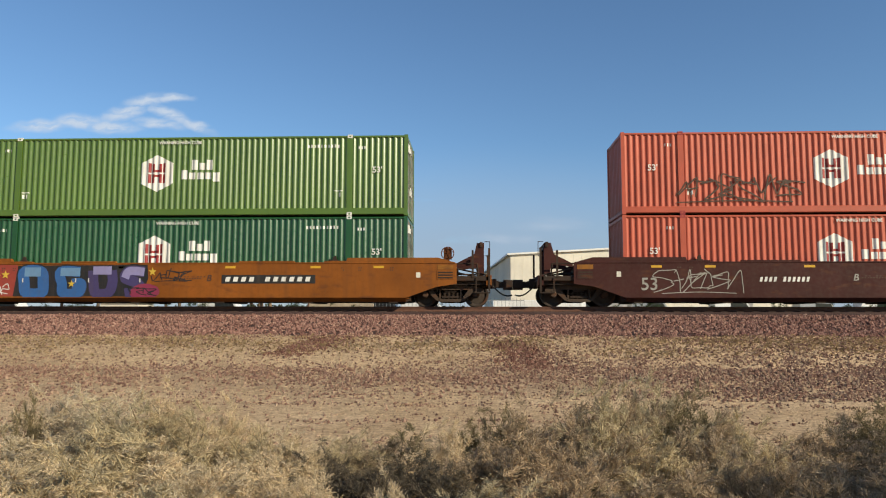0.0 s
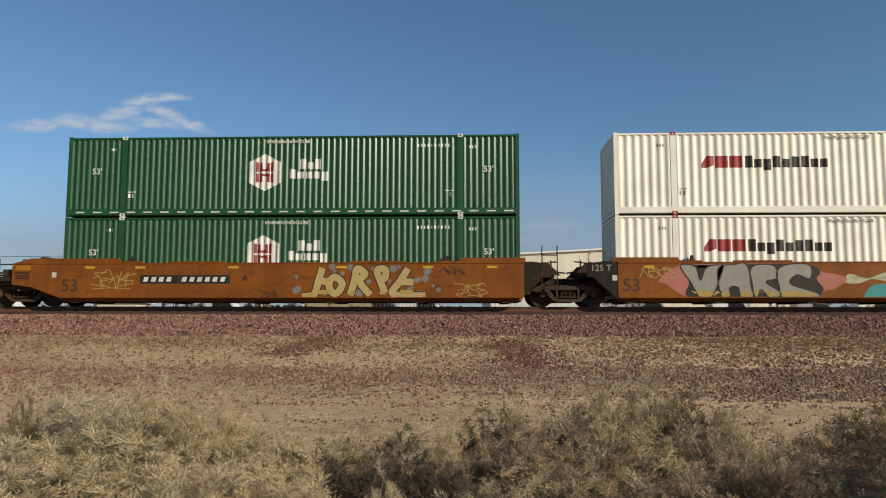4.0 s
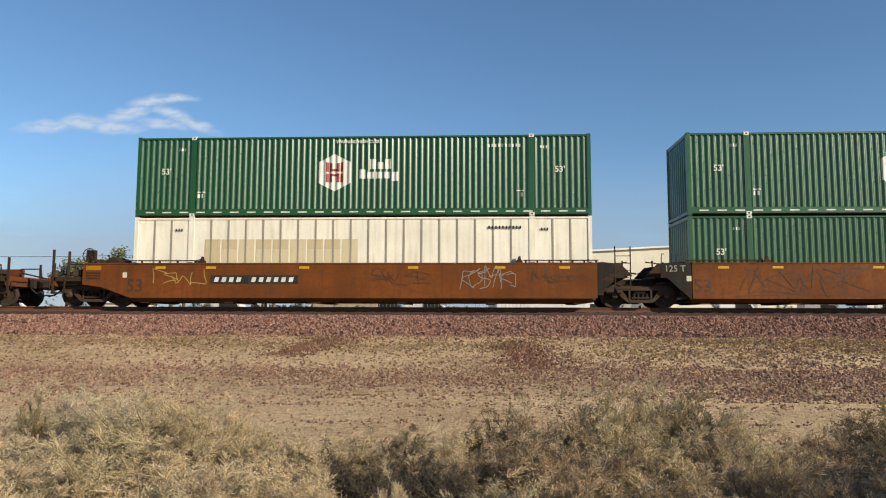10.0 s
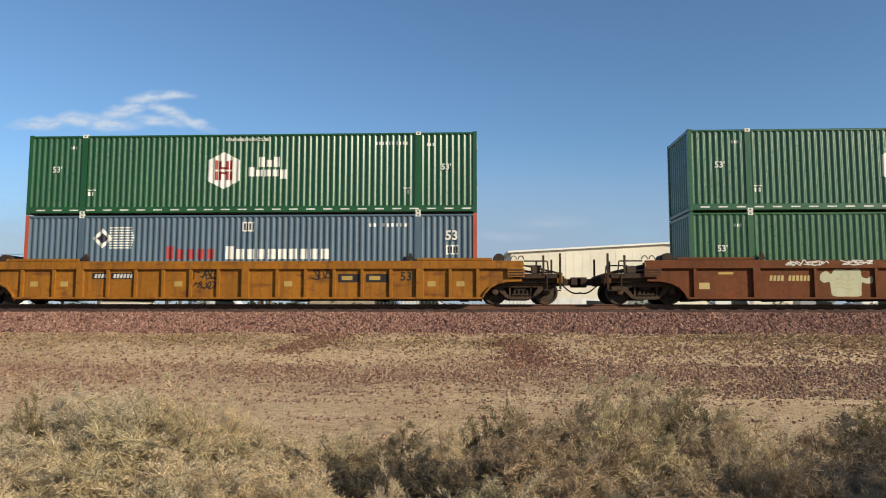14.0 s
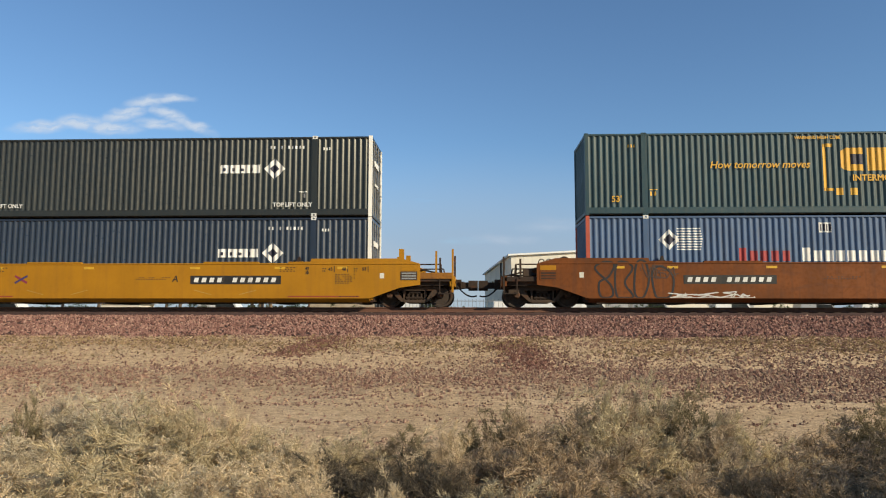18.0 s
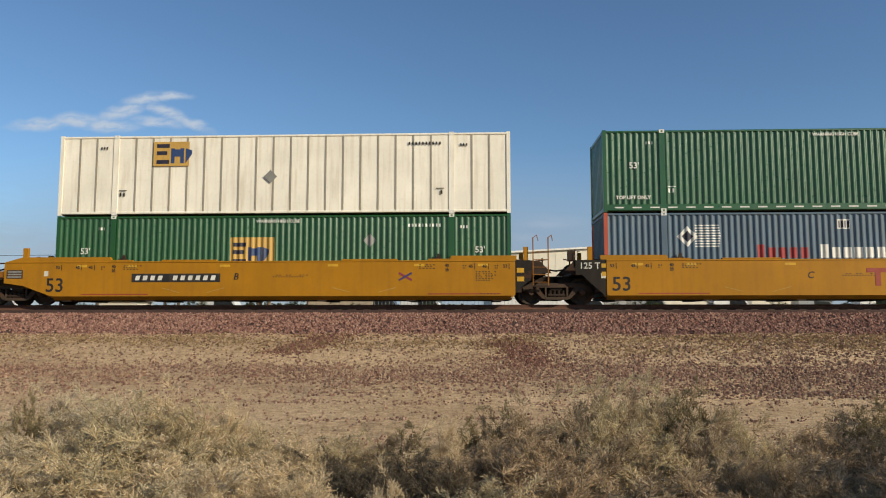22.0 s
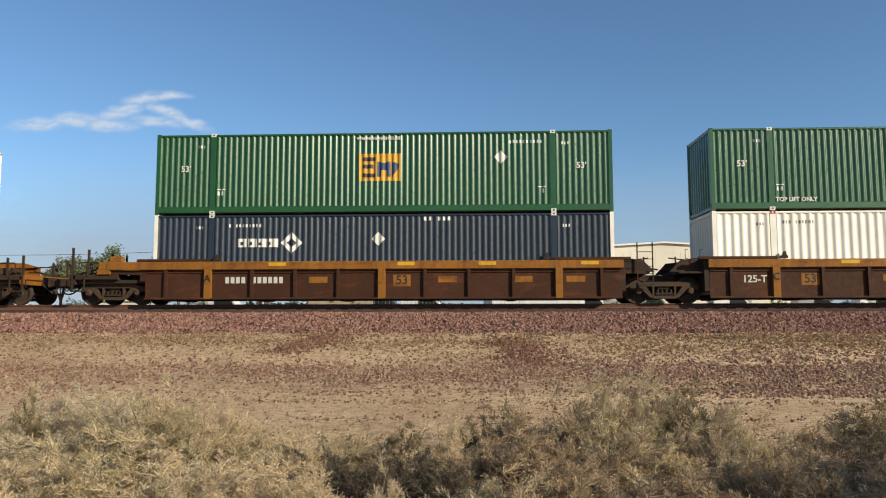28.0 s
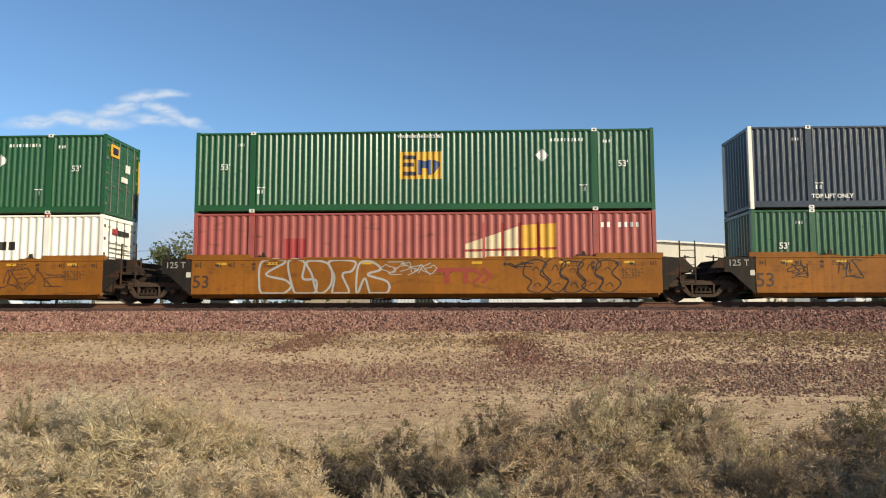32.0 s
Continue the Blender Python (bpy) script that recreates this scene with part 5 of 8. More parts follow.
panel_mark(c, 2.81, 2.0, diamond=(4.25, 2.18, "white"))
freight_marks(c, True)
for lv in (1,):
    for k in (17, 18):
        c = load(k, lv, "green corrugated container with yellow emblem panel", "leaf_green")
        panel_mark(c, -0.05, 1.63, diamond=(4.2, 1.95, "white"))
        freight_marks(c, True)
c = load(17, 0, "faded red corrugated container with yellow fan emblem", "pink", casting="red", pitch=0.29)
marks(c, [rect(-4.85, -4.62, 1.2, 1.98), rect(-4.58, -4.36, 1.2, 1.98), rect(-4.32, -4.1, 1.2, 1.98)], "red", name="emblem_bar")
marks(c, [(1.5, 3.35, 1.25, 1.2, 1.75, 2.36)], "cream", name="emblem", label="cream fan emblem")
marks(c, [(3.4, 4.65, 1.2, 1.2, 2.4, 2.46)], "yellow", name="emblem", label="yellow fan emblem")
marks(c, [(1.5, 4.65, 1.48, 1.55, 1.56, 1.63)] + [(x, x + 0.09, 1.2, 1.2, 2.5, 2.5) for x in (2.1, 2.75, 3.35, 4.0)], "red", lift=0.009, name="emblem_bar")
marks(c, lines(6.2, 2.3, 1.4, 0.2, 7), "white", name="small_writing")
c = load(18, 0, "white corrugated container in the well", "white", casting="red", pitch=0.283)
slant_mark(c, 0.6)

for c in LOADS:
    lab = c["label"]
    end_marks(c, None, "hexagon" if "hexagon" in lab or lab.startswith("red corr") else "panel_mark" if "emblem panel" in lab else "slant_mark" if lab.startswith("white corr") else "teal" if "teal" in lab else "plain")

# ---- cars under the loads ----
SMOOTH_L = "smooth sided well car in "
CARS = [None] * 19
CARS[0] = unit(SMOOTH_L + "dark brown paint", "brown", "coupler", "coupler", MID[0], style="gusset")
CARS[1] = unit(SMOOTH_L + "weathered orange with blue and purple graffiti", "orange", "joint", "coupler", MID[1], style="gusset", truck_left=True)
CARS[2] = unit(SMOOTH_L + "orange covered in grey and purple graffiti", "orange", "joint", "joint", MID[2], truck_left=True)
CARS[3] = unit(SMOOTH_L + "weathered orange with pale yellow graffiti", "orange", "coupler", "joint", MID[3])
CARS[4] = unit(SMOOTH_L + "rusty orange with dark number board", "rust", "joint", "coupler", MID[4], raised=False, truck_left=True)
CARS[5] = unit(SMOOTH_L + "rusty orange with white graffiti", "rust", "joint", "joint", MID[5], raised=False, truck_left=True)
CARS[6] = unit(SMOOTH_L + "rusty orange with faint scribbles", "rust", "coupler", "joint", MID[6], raised=False, style="wheel")
CARS[7] = unit("ribbed rust brown well car with cream paint patches", "ribbed_rust", "coupler", "coupler", MID[7], "ribbed", chord="ribbed_rust", ribs=[-8.0, -4.0, -2.0, 2.05, 4.05, 8.05], main=[-5.95, 0.0, 6.05])
CARS[8] = unit("ribbed dirty orange well car with many upright ribs", "ribbed_orange", "coupler", "coupler", MID[8], "ribbed", chord="ribbed_orange", ribs=[-8.0, -6.85, -4.9, -3.9, -2.92, -1.94, -0.96, 1.12, 2.12, 3.12, 4.1, 5.1, 7.15, 8.1], main=[-5.9, 0.0, 6.1])
CARS[9] = unit(SMOOTH_L + "rusty orange with black scribbles", "rust", "coupler", "coupler", MID[9])
CARS[10] = unit(SMOOTH_L + "clean yellow paint with black number board", "yellow", "joint", "coupler", MID[10], style="yellow", truck_left=True, accent=CAR["chord_orange"])
CARS[11] = unit(SMOOTH_L + "clean yellow paint with red emblem bars", "yellow", "joint", "joint", MID[11], truck_left=True, accent=CAR["chord_orange"])
CARS[12] = unit(SMOOTH_L + "clean yellow paint with black number board", "yellow", "coupler", "joint", MID[12], style="yellow", accent=CAR["chord_orange"])
R13 = [-7.55, -4.5, -2.98, -1.47, 1.55, 3.07, 4.6, 7.6]
for k, l, r in ((13, "joint", "coupler"), (14, "joint", "joint"), (15, "coupler", "joint")):
    CARS[k] = unit("ribbed dark brown well car with orange top chord", "ribbed_dark", l, r, MID[k], "ribbed", chord="chord_orange", ribs=R13, main=[-6.05, 0.05, 6.15], truck_left=l == "joint", style="dark")
CARS[16] = unit(SMOOTH_L + "faded orange with black number board", "tan", "joint", "coupler", MID[16], truck_left=True)
CARS[17] = unit(SMOOTH_L + "faded orange with white outlined graffiti", "tan", "joint", "joint", MID[17], truck_left=True)
CARS[18] = unit(SMOOTH_L + "faded orange with dark scribbles", "tan", "coupler", "joint", MID[18])

# ---- desert scrub before the track ----
TALL = 1.8  # height of the unit shrub


def shrub_meshes(seed, plumes=74, sprays=24, upright=0.25):
    """Unit shrub (radius 1): woody stems that fork to feathery plumes of fine twigs and narrow leaves."""
    rng = np.random.default_rng(seed)
    sv, sf, tv, tf = [], [], [], []

    def unit_vec(v):
        return v / (np.linalg.norm(v) + 1e-9)

    def ribbon(v, f, pts, w0, w1):
        side = unit_vec(np.cross(pts[-1] - pts[0], rng.normal(size=3)))
        k, n = len(v), len(pts)
        for i, q in enumerate(pts):
            w = w0 + (w1 - w0) * i / (n - 1)
            v.append(q - side * w)
            v.append(q + side * w)
        f.extend([(k + 2 * i, k + 2 * i + 1, k + 2 * i + 3, k + 2 * i + 2) for i in range(n - 1)])

    forks = []
    for k in range(16):
        a = 2 * math.pi * k / 16 + rng.normal(0, 0.25)
        t = rng.uniform(0.1, 1.15)
        end = np.array([math.cos(a) * math.sin(t), math.sin(a) * math.sin(t), math.cos(t) * TALL]) * rng.uniform(0.3, 0.5)
        base = np.array([rng.normal(0, 0.08), rng.normal(0, 0.08), -0.04])
        ribbon(sv, sf, [base, (base + end) / 2 + rng.normal(0, 0.04, 3), end], 0.018, 0.010)
        forks.append(end)
    forks = np.array(forks)
    lobes = rng.uniform(0, 6.283, 3)
    for _ in range(plumes):
        a = rng.uniform(0, 2 * math.pi)
        c = rng.uniform(-0.05, 1.0)
        out = np.array([math.cos(a) * math.sqrt(1 - c * c), math.sin(a) * math.sqrt(1 - c * c), c])
        stretch = np.array([1, 1, TALL])
        reach = 0.90 + 0.13 * math.sin(3 * a + lobes[0]) + 0.09 * math.sin(5 * a + 4 * c + lobes[1]) + rng.uniform(-0.22, 0.12)
        tip = out * stretch * reach * rng.choice((1.0, 1.0, 0.9, 0.75))
        tip[2] = max(0.10, tip[2])
        grow = unit_vec(out + np.array([0, 0, upright]) + rng.normal(0, 0.45, 3))
        size = rng.uniform(0.25, 0.45)
        foot = tip - grow * size
        foot[2] = max(0.03, foot[2])
        root = forks[np.argmin(np.linalg.norm(forks - foot, axis=1))]
        ribbon(sv, sf, [root, (root + foot) / 2 + rng.normal(0, 0.04, 3), foot, (foot + tip) / 2 + rng.normal(0, 0.015, 3), tip], 0.008, 0.002)
        bow = rng.normal(0, 0.03, 3)
        for j in range(sprays):
            k = (j + rng.random()) / sprays
            p0 = foot + (tip - foot) * k + bow * math.sin(math.pi * k)
            d = unit_vec(grow + unit_vec(rng.normal(size=3)) * (1.05 - 0.35 * k))
            end = p0 + d * (0.20 - 0.08 * k) * rng.uniform(0.7, 1.25)
            ribbon(tv, tf, [p0, (p0 + end) / 2 + rng.normal(0, 0.008, 3), end], 0.0055, 0.0025)
            for _ in range(4):
                b = p0 + (end - p0) * rng.uniform(0.15, 1.05) + rng.normal(0, 0.006, 3)
                e = unit_vec(d + rng.normal(0, 0.65, 3))
                w = unit_vec(np.cross(e, rng.normal(size=3)))
                m, wd = rng.uniform(0.03, 0.065), rng.uniform(0.0038, 0.0068)
                n = len(tv)
                tv.extend([b, b + e * m * 0.5 + w * wd, b + e * m, b + e * m * 0.5 - w * wd])
                tf.append((n, n + 1, n + 2, n + 3))
    made = []
    for nm, v, f in (("stem_mass", sv, sf), ("foliage", tv, tf)):
        me = bpy.data.meshes.new(nm)
        me.from_pydata([tuple(q) for q in v], [], f)
        made.append(me)
    return made


SHRUBS = [shrub_meshes(11, 120, 34), shrub_meshes(12, 140, 30), shrub_meshes(13, 105, 36, 0.5), shrub_meshes(14, 130, 34, 0.1)]
# thick foliage for the added shrubs out of view, so they cast shade
SHADE_SHRUB = shrub_meshes(21, 260, 36)
STRAW = [(0.668, 0.538, 0.357), (0.515, 0.416, 0.259), (0.807, 0.667, 0.473), (0.348, 0.279, 0.17)]
OLIVE = [(0.399, 0.296, 0.184), (0.516, 0.391, 0.251), (0.188, 0.136, 0.0813), (0.633, 0.492, 0.333)]
GREEN = [(0.22, 0.175, 0.092), (0.29, 0.235, 0.128), (0.13, 0.104, 0.055), (0.36, 0.295, 0.165)]
SAGE = [(0.584, 0.478, 0.29), (0.442, 0.36, 0.212), (0.712, 0.595, 0.388), (0.285, 0.232, 0.133)]
SCRUB = [(leaf_mat("scrub_straw", STRAW), leaf_mat("stem_straw", [(0.50, 0.41, 0.25), (0.36, 0.29, 0.17)]), "pale straw coloured dry desert shrub on sandy ground"),
         (leaf_mat("scrub_olive", OLIVE), leaf_mat("stem_olive", [(0.30, 0.23, 0.145), (0.17, 0.13, 0.078)]), "olive brown dry desert shrub on sandy ground"),
         (leaf_mat("scrub_green", GREEN), leaf_mat("stem_green", [(0.112, 0.091, 0.056), (0.154, 0.126, 0.07)]), "grey green desert shrub beside the dirt path"),
         # dead brush coloured dark to stand for shade in hollows between shrubs
         (leaf_mat("scrub_dead_shade", [(0.12, 0.098, 0.07), (0.17, 0.138, 0.095), (0.075, 0.06, 0.045), (0.25, 0.20, 0.13)]), leaf_mat("stem_dead_shade", [(0.063, 0.049, 0.035), (0.098, 0.077, 0.056)]), "dead grey brown brush darkened as shade between drier shrubs"),
         (leaf_mat("scrub_sage", SAGE), leaf_mat("stem_sage", [(0.26, 0.21, 0.12), (0.19, 0.15, 0.08)]), "yellow green desert shrub with feathery twigs")]
for k, (x, y, r, h, tone) in enumerate([  # place, radius, height, tone
    (-3.88, 6.0, 0.55, 0.70, 0), (-4.31, 6.9, 0.20, 0.80, 2), (-4.23, 7.2, 0.50, 0.88, 0), (-3.65, 6.9, 0.60, 0.88, 0), (-3.06, 6.5, 0.60, 0.88, 4), (-2.89, 6.9, 0.55, 0.94, 0), (-2.47, 6.4, 0.45, 0.80, 4), (-2.28, 6.7, 0.38, 0.86, 0), (-1.83, 6.2, 0.45, 0.76, 4),
    (-1.52, 6.0, 0.35, 0.71, 0), (-3.20, 5.2, 0.60, 0.69, 0), (-2.65, 5.0, 0.60, 0.77, 4), (-2.22, 5.1, 0.60, 0.71, 0), (-1.81, 5.2, 0.50, 0.69, 0), (-1.36, 4.9, 0.45, 0.67, 0), (-2.88, 4.5, 0.50, 0.64, 0), (-2.17, 4.5, 0.50, 0.64, 4), (-1.75, 4.6, 0.45, 0.62, 0),
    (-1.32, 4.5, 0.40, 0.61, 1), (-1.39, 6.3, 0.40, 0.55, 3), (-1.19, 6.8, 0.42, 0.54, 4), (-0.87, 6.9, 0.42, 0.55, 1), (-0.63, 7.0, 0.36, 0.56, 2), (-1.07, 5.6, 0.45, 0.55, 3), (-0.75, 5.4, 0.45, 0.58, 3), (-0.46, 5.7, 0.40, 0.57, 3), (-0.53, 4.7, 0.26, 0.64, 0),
    (-1.02, 4.6, 0.30, 0.62, 0), (-0.27, 6.6, 0.40, 0.66, 0), (-0.01, 7.0, 0.30, 0.69, 2), (0.28, 7.0, 0.33, 0.78, 2), (0.46, 6.7, 0.48, 0.87, 1), (0.85, 6.8, 0.52, 0.92, 1), (1.13, 6.6, 0.48, 0.99, 4), (1.46, 6.9, 0.42, 1.01, 1), (1.70, 7.0, 0.34, 1.05, 4),
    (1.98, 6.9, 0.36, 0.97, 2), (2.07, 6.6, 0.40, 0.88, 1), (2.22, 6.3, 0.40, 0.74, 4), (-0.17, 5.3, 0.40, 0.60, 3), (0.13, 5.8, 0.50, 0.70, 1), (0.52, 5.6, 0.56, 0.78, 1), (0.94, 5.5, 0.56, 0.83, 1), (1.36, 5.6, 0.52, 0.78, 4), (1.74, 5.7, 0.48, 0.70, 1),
    (0.14, 4.7, 0.50, 0.66, 4), (0.55, 4.7, 0.55, 0.70, 1), (0.93, 4.6, 0.55, 0.72, 1), (1.33, 4.7, 0.50, 0.67, 1), (1.76, 5.0, 0.40, 0.67, 1), (2.30, 5.8, 0.39, 0.72, 4), (2.64, 6.0, 0.50, 0.73, 1), (2.97, 6.0, 0.56, 0.77, 1), (3.24, 5.9, 0.56, 0.77, 1),
    (2.00, 4.9, 0.45, 0.68, 1), (2.35, 5.0, 0.56, 0.72, 1), (2.71, 5.0, 0.56, 0.70, 1), (4.05, 7.7, 0.46, 0.75, 2), (4.44, 7.8, 0.58, 0.79, 2), (4.69, 7.6, 0.60, 0.74, 2), (-5.0, 6.4, 0.7, 0.80, 0), (-5.6, 7.4, 0.7, 0.85, 4), (-4.3, 4.8, 0.6, 0.65, 0),
    # unseen shrubs right of the view, added to shade the lower right scrub
    (3.3, 3.0, 0.7, 1.15, 1), (4.5, 3.7, 0.85, 1.9, 1), (2.3, 2.2, 0.6, 1.0, 1), (5.6, 4.5, 1.0, 2.2, 1), (5.9, 3.4, 1.1, 2.3, 1), (4.6, 2.7, 0.9, 1.9, 1), (6.4, 5.3, 0.9, 1.55, 1),
]):
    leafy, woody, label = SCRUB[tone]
    stems, twigs = SHADE_SHRUB if h > 1.5 else SHRUBS[(k * 3 + k // 4) % 4]
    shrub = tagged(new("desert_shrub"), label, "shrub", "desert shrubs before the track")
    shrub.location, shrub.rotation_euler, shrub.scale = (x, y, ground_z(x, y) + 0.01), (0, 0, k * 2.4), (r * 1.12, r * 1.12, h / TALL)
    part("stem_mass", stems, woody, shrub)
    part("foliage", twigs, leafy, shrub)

# ---- beyond the track ----
BACK_Z = -0.9
wall_cream = paint("warehouse_cream", (0.57, 0.53, 0.44), 0.7, 0.12, (0.28, 0.238, 0.175), scale=0.3, streak=0.12)
roof_white = paint("roof_white", (0.63, 0.6132, 0.5712), 0.5, 0.1, scale=0.3, streak=0.05)
siding_grey = paint("door_grey", (0.28, 0.28, 0.28), 0.6, 0.15)
house = tagged(new("warehouse"), "long cream metal warehouse with low white gable roof", "warehouse")
WX0, WX1, WY0, WY1, EAVE, PEAK = 4.3, 41.4, 85.0, 122.0, 7.12, 8.2
house.matrix_basis = Matrix.Translation((WX0, WY0, 0)) @ pose(0, 0, 0, 0, 0, 4) @ Matrix.Translation((-WX0, -WY0, 0))


def gable(y0, y1):
    xm = (WX0 + WX1) / 2
    return Shape().plate([(WX0, BACK_Z), (WX1, BACK_Z), (WX1, EAVE), (xm, PEAK), (WX0, EAVE)], y0, y1)


part("front_wall", gable(WY0, WY0 + 0.2), wall_cream, house)
part("back_wall", gable(WY1 - 0.2, WY1), wall_cream, house)
for x in (WX0 + 0.003, WX1 - 0.203):
    part("side_wall", Shape().box(x, x + 0.2, WY0 + 0.2, WY1 - 0.2, BACK_Z, EAVE - 0.01), wall_cream, house)
xm = (WX0 + WX1) / 2
for xa, xb in ((WX0 - 0.4, xm), (WX1 + 0.4, xm)):
    za = EAVE + 0.02 - 0.4 * (PEAK - EAVE) / (xm - WX0)
    pts = [(xa, za), (xb, PEAK + 0.02), (xb, PEAK + 0.22), (xa, za + 0.2)]
    part("roof", Shape().plate(pts if xa < xb else pts[::-1], WY0 - 0.35, WY1 + 0.3), roof_white, house)
for k in range(int((WX1 - WX0) / 1.0)):
    x = WX0 + 0.5 + k
    part("siding_rib", shared("siding_rib", lambda: Shape().box(-0.03, 0.03, -0.014, 0.0, 0, 6.9)), wall_cream, house, at=(x, WY0 - 0.002, BACK_Z + 1.2))
for x in (8.3, 15.5, 29.5):
    d = part("roll_door", Shape().box(x, x + 3.6, WY0 - 0.07, WY0 - 0.01, BACK_Z, BACK_Z + 2.6), siding_grey, house)
    for k in range(8):
        part("door_slat", shared("door_slat", lambda: Shape().box(0, 3.6, -0.03, 0.0, 0, 0.26)), siding_grey, d, at=(x, WY0 - 0.072, BACK_Z + 0.08 + k * 0.31))

# utility pole with crossarms and a street light
pole_wood = paint("pole_wood", (0.14, 0.0665, 0.042), 0.85, 0.35, (0.07, 0.042, 0.028), streak=0.5)
pole = tagged(new("utility_pole"), "reddish brown wooden utility pole with crossarms and street light", "utility pole")
pole.location = (-16.2, 70, BACK_Z)
part("pole", Shape().tube((0, 0, 0), (0, 0, 11.75), 0.17, 12, 0.12), pole_wood, pole)
part("crossarm", Shape().box(-0.75, 0.75, -0.06, 0.06, 10.55, 10.67), pole_wood, pole)
part("crossarm", Shape().box(-0.5, 0.5, -0.06, 0.06, 11.45, 11.56), pole_wood, pole)
for x, z in ((-0.7, 10.67), (-0.35, 10.67), (0.35, 10.67), (0.7, 10.67), (-0.45, 11.56), (0.45, 11.56)):
    part("insulator", shared("insulator", lambda: Shape().tube((0, 0, 0), (0, 0, 0.16), 0.05, 8, 0.03)), steel, pole, at=(x, 0, z))
part("transformer", Shape().tube((-0.32, -0.1, 9.2), (-0.32, -0.1, 10.0), 0.2, 12), siding_grey, pole)
s = Shape()
arm = [(0.1 + 2.2 * k / 8, 0, 7.6 + 0.85 * math.sin(math.pi / 2 * k / 8)) for k in range(9)]
for a, b in zip(arm, arm[1:]):
    s.tube(a, b, 0.035, 6)
part("lamp_arm", s, steel, pole)
part("lamp_head", Shape().plate([(2.2, 8.38), (2.75, 8.34), (2.8, 8.42), (2.65, 8.52), (2.25, 8.5)], -0.12, 0.12), steel, pole)
wire_m = paint("wire_black", (0.021, 0.021, 0.021), 0.7, 0.1)
far_pole = copy_thing(pole, pose(-78, 71, BACK_Z))
far_pole.name = "utility_pole"
for dz, dy in ((7.75, 0.1),):
    s = Shape()
    pts = [(-78 + 62 * k / 16, 70.5 + dy, BACK_Z + dz - 1.0 * (1 - ((k - 8) / 8) ** 2)) for k in range(17)]
    for a, b in zip(pts, pts[1:]):
        s.tube(a, b, 0.022, 5)
    tagged(part("overhead_wire", s, wire_m), "thin black overhead wire between two poles", "wire")

# palms
frond_m = leaf_mat("palm_frond", [(0.12, 0.12, 0.048), (0.18, 0.16, 0.07), (0.085, 0.09, 0.036)])
dead_m = leaf_mat("palm_dead_frond", [(0.238, 0.175, 0.091), (0.182, 0.133, 0.07), (0.28, 0.217, 0.119)])
palm_bark = sandy("palm_bark", (0.154, 0.112, 0.07), (0.196, 0.14, 0.091), (0.084, 0.0595, 0.0385), scale=9)


def fan(rng, dead, count):
    s = Shape()
    for _ in range(count):
        a = rng.uniform(0, 2 * math.pi)
        e = rng.uniform(-0.25, 1.25) if not dead else rng.uniform(-1.45, -0.75)
        stem = 0.55 if not dead else 0.35
        d = Vector((math.cos(a) * math.cos(e), math.sin(a) * math.cos(e), math.sin(e)))
        o = Vector((0, 0, 0 if not dead else -rng.uniform(0.1, 1.1)))
        u = d.cross(Vector((0, 0, 1))).normalized()
        w = u.cross(d)
        s.tube(o, o + d * stem, 0.018, 3)
        c = o + d * stem
        for k in range(11):
            g = (k - 5) / 5 * 1.25
            q = (d * math.cos(g) + u * math.sin(g)).normalized()
            ln = rng.uniform(0.55, 0.8) * (1 if not dead else 0.75)
            tip = c + q * ln - Vector((0, 0, 0.18 if not dead else 0.3)) * rng.uniform(0.4, 1.3)
            n = (w * 0.03) + u * 0.02
            m = c + q * ln * 0.5
            s.add([c, m + n, tip, m - n], [(0, 1, 2, 3)])
    return s


for k, (x, y, h) in enumerate(((-23.6, 75, 10.4), (-23.3, 77, 9.3), (-22.7, 76, 8.4), (-21.4, 75, 7.5))):
    rng = random.Random(40 + k)
    palm = tagged(new("palm_tree"), "tall fan palm with skirt of dead fronds", "palm tree", "palms by the pole")
    palm.location = (x, y, BACK_Z)
    s = Shape()
    for j in range(10):
        s.tube((0.12 * math.sin(j * 0.5 + k), 0, h * j / 10), (0.12 * math.sin((j + 1) * 0.5 + k), 0, h * (j + 1) / 10), 0.20 - 0.008 * j, 9, 0.19 - 0.008 * j)
    part("trunk", s, palm_bark, palm)
    top = (0.12 * math.sin(10 * 0.5 + k), 0, h)
    part("crown", fan(rng, False, 34), frond_m, palm, at=top)
    part("dead_skirt", fan(rng, True, 30), dead_m, palm, at=top)

# broadleaf trees
bark = sandy("tree_bark", (0.084, 0.063, 0.0455), (0.119, 0.091, 0.063), (0.049, 0.035, 0.028), scale=9)


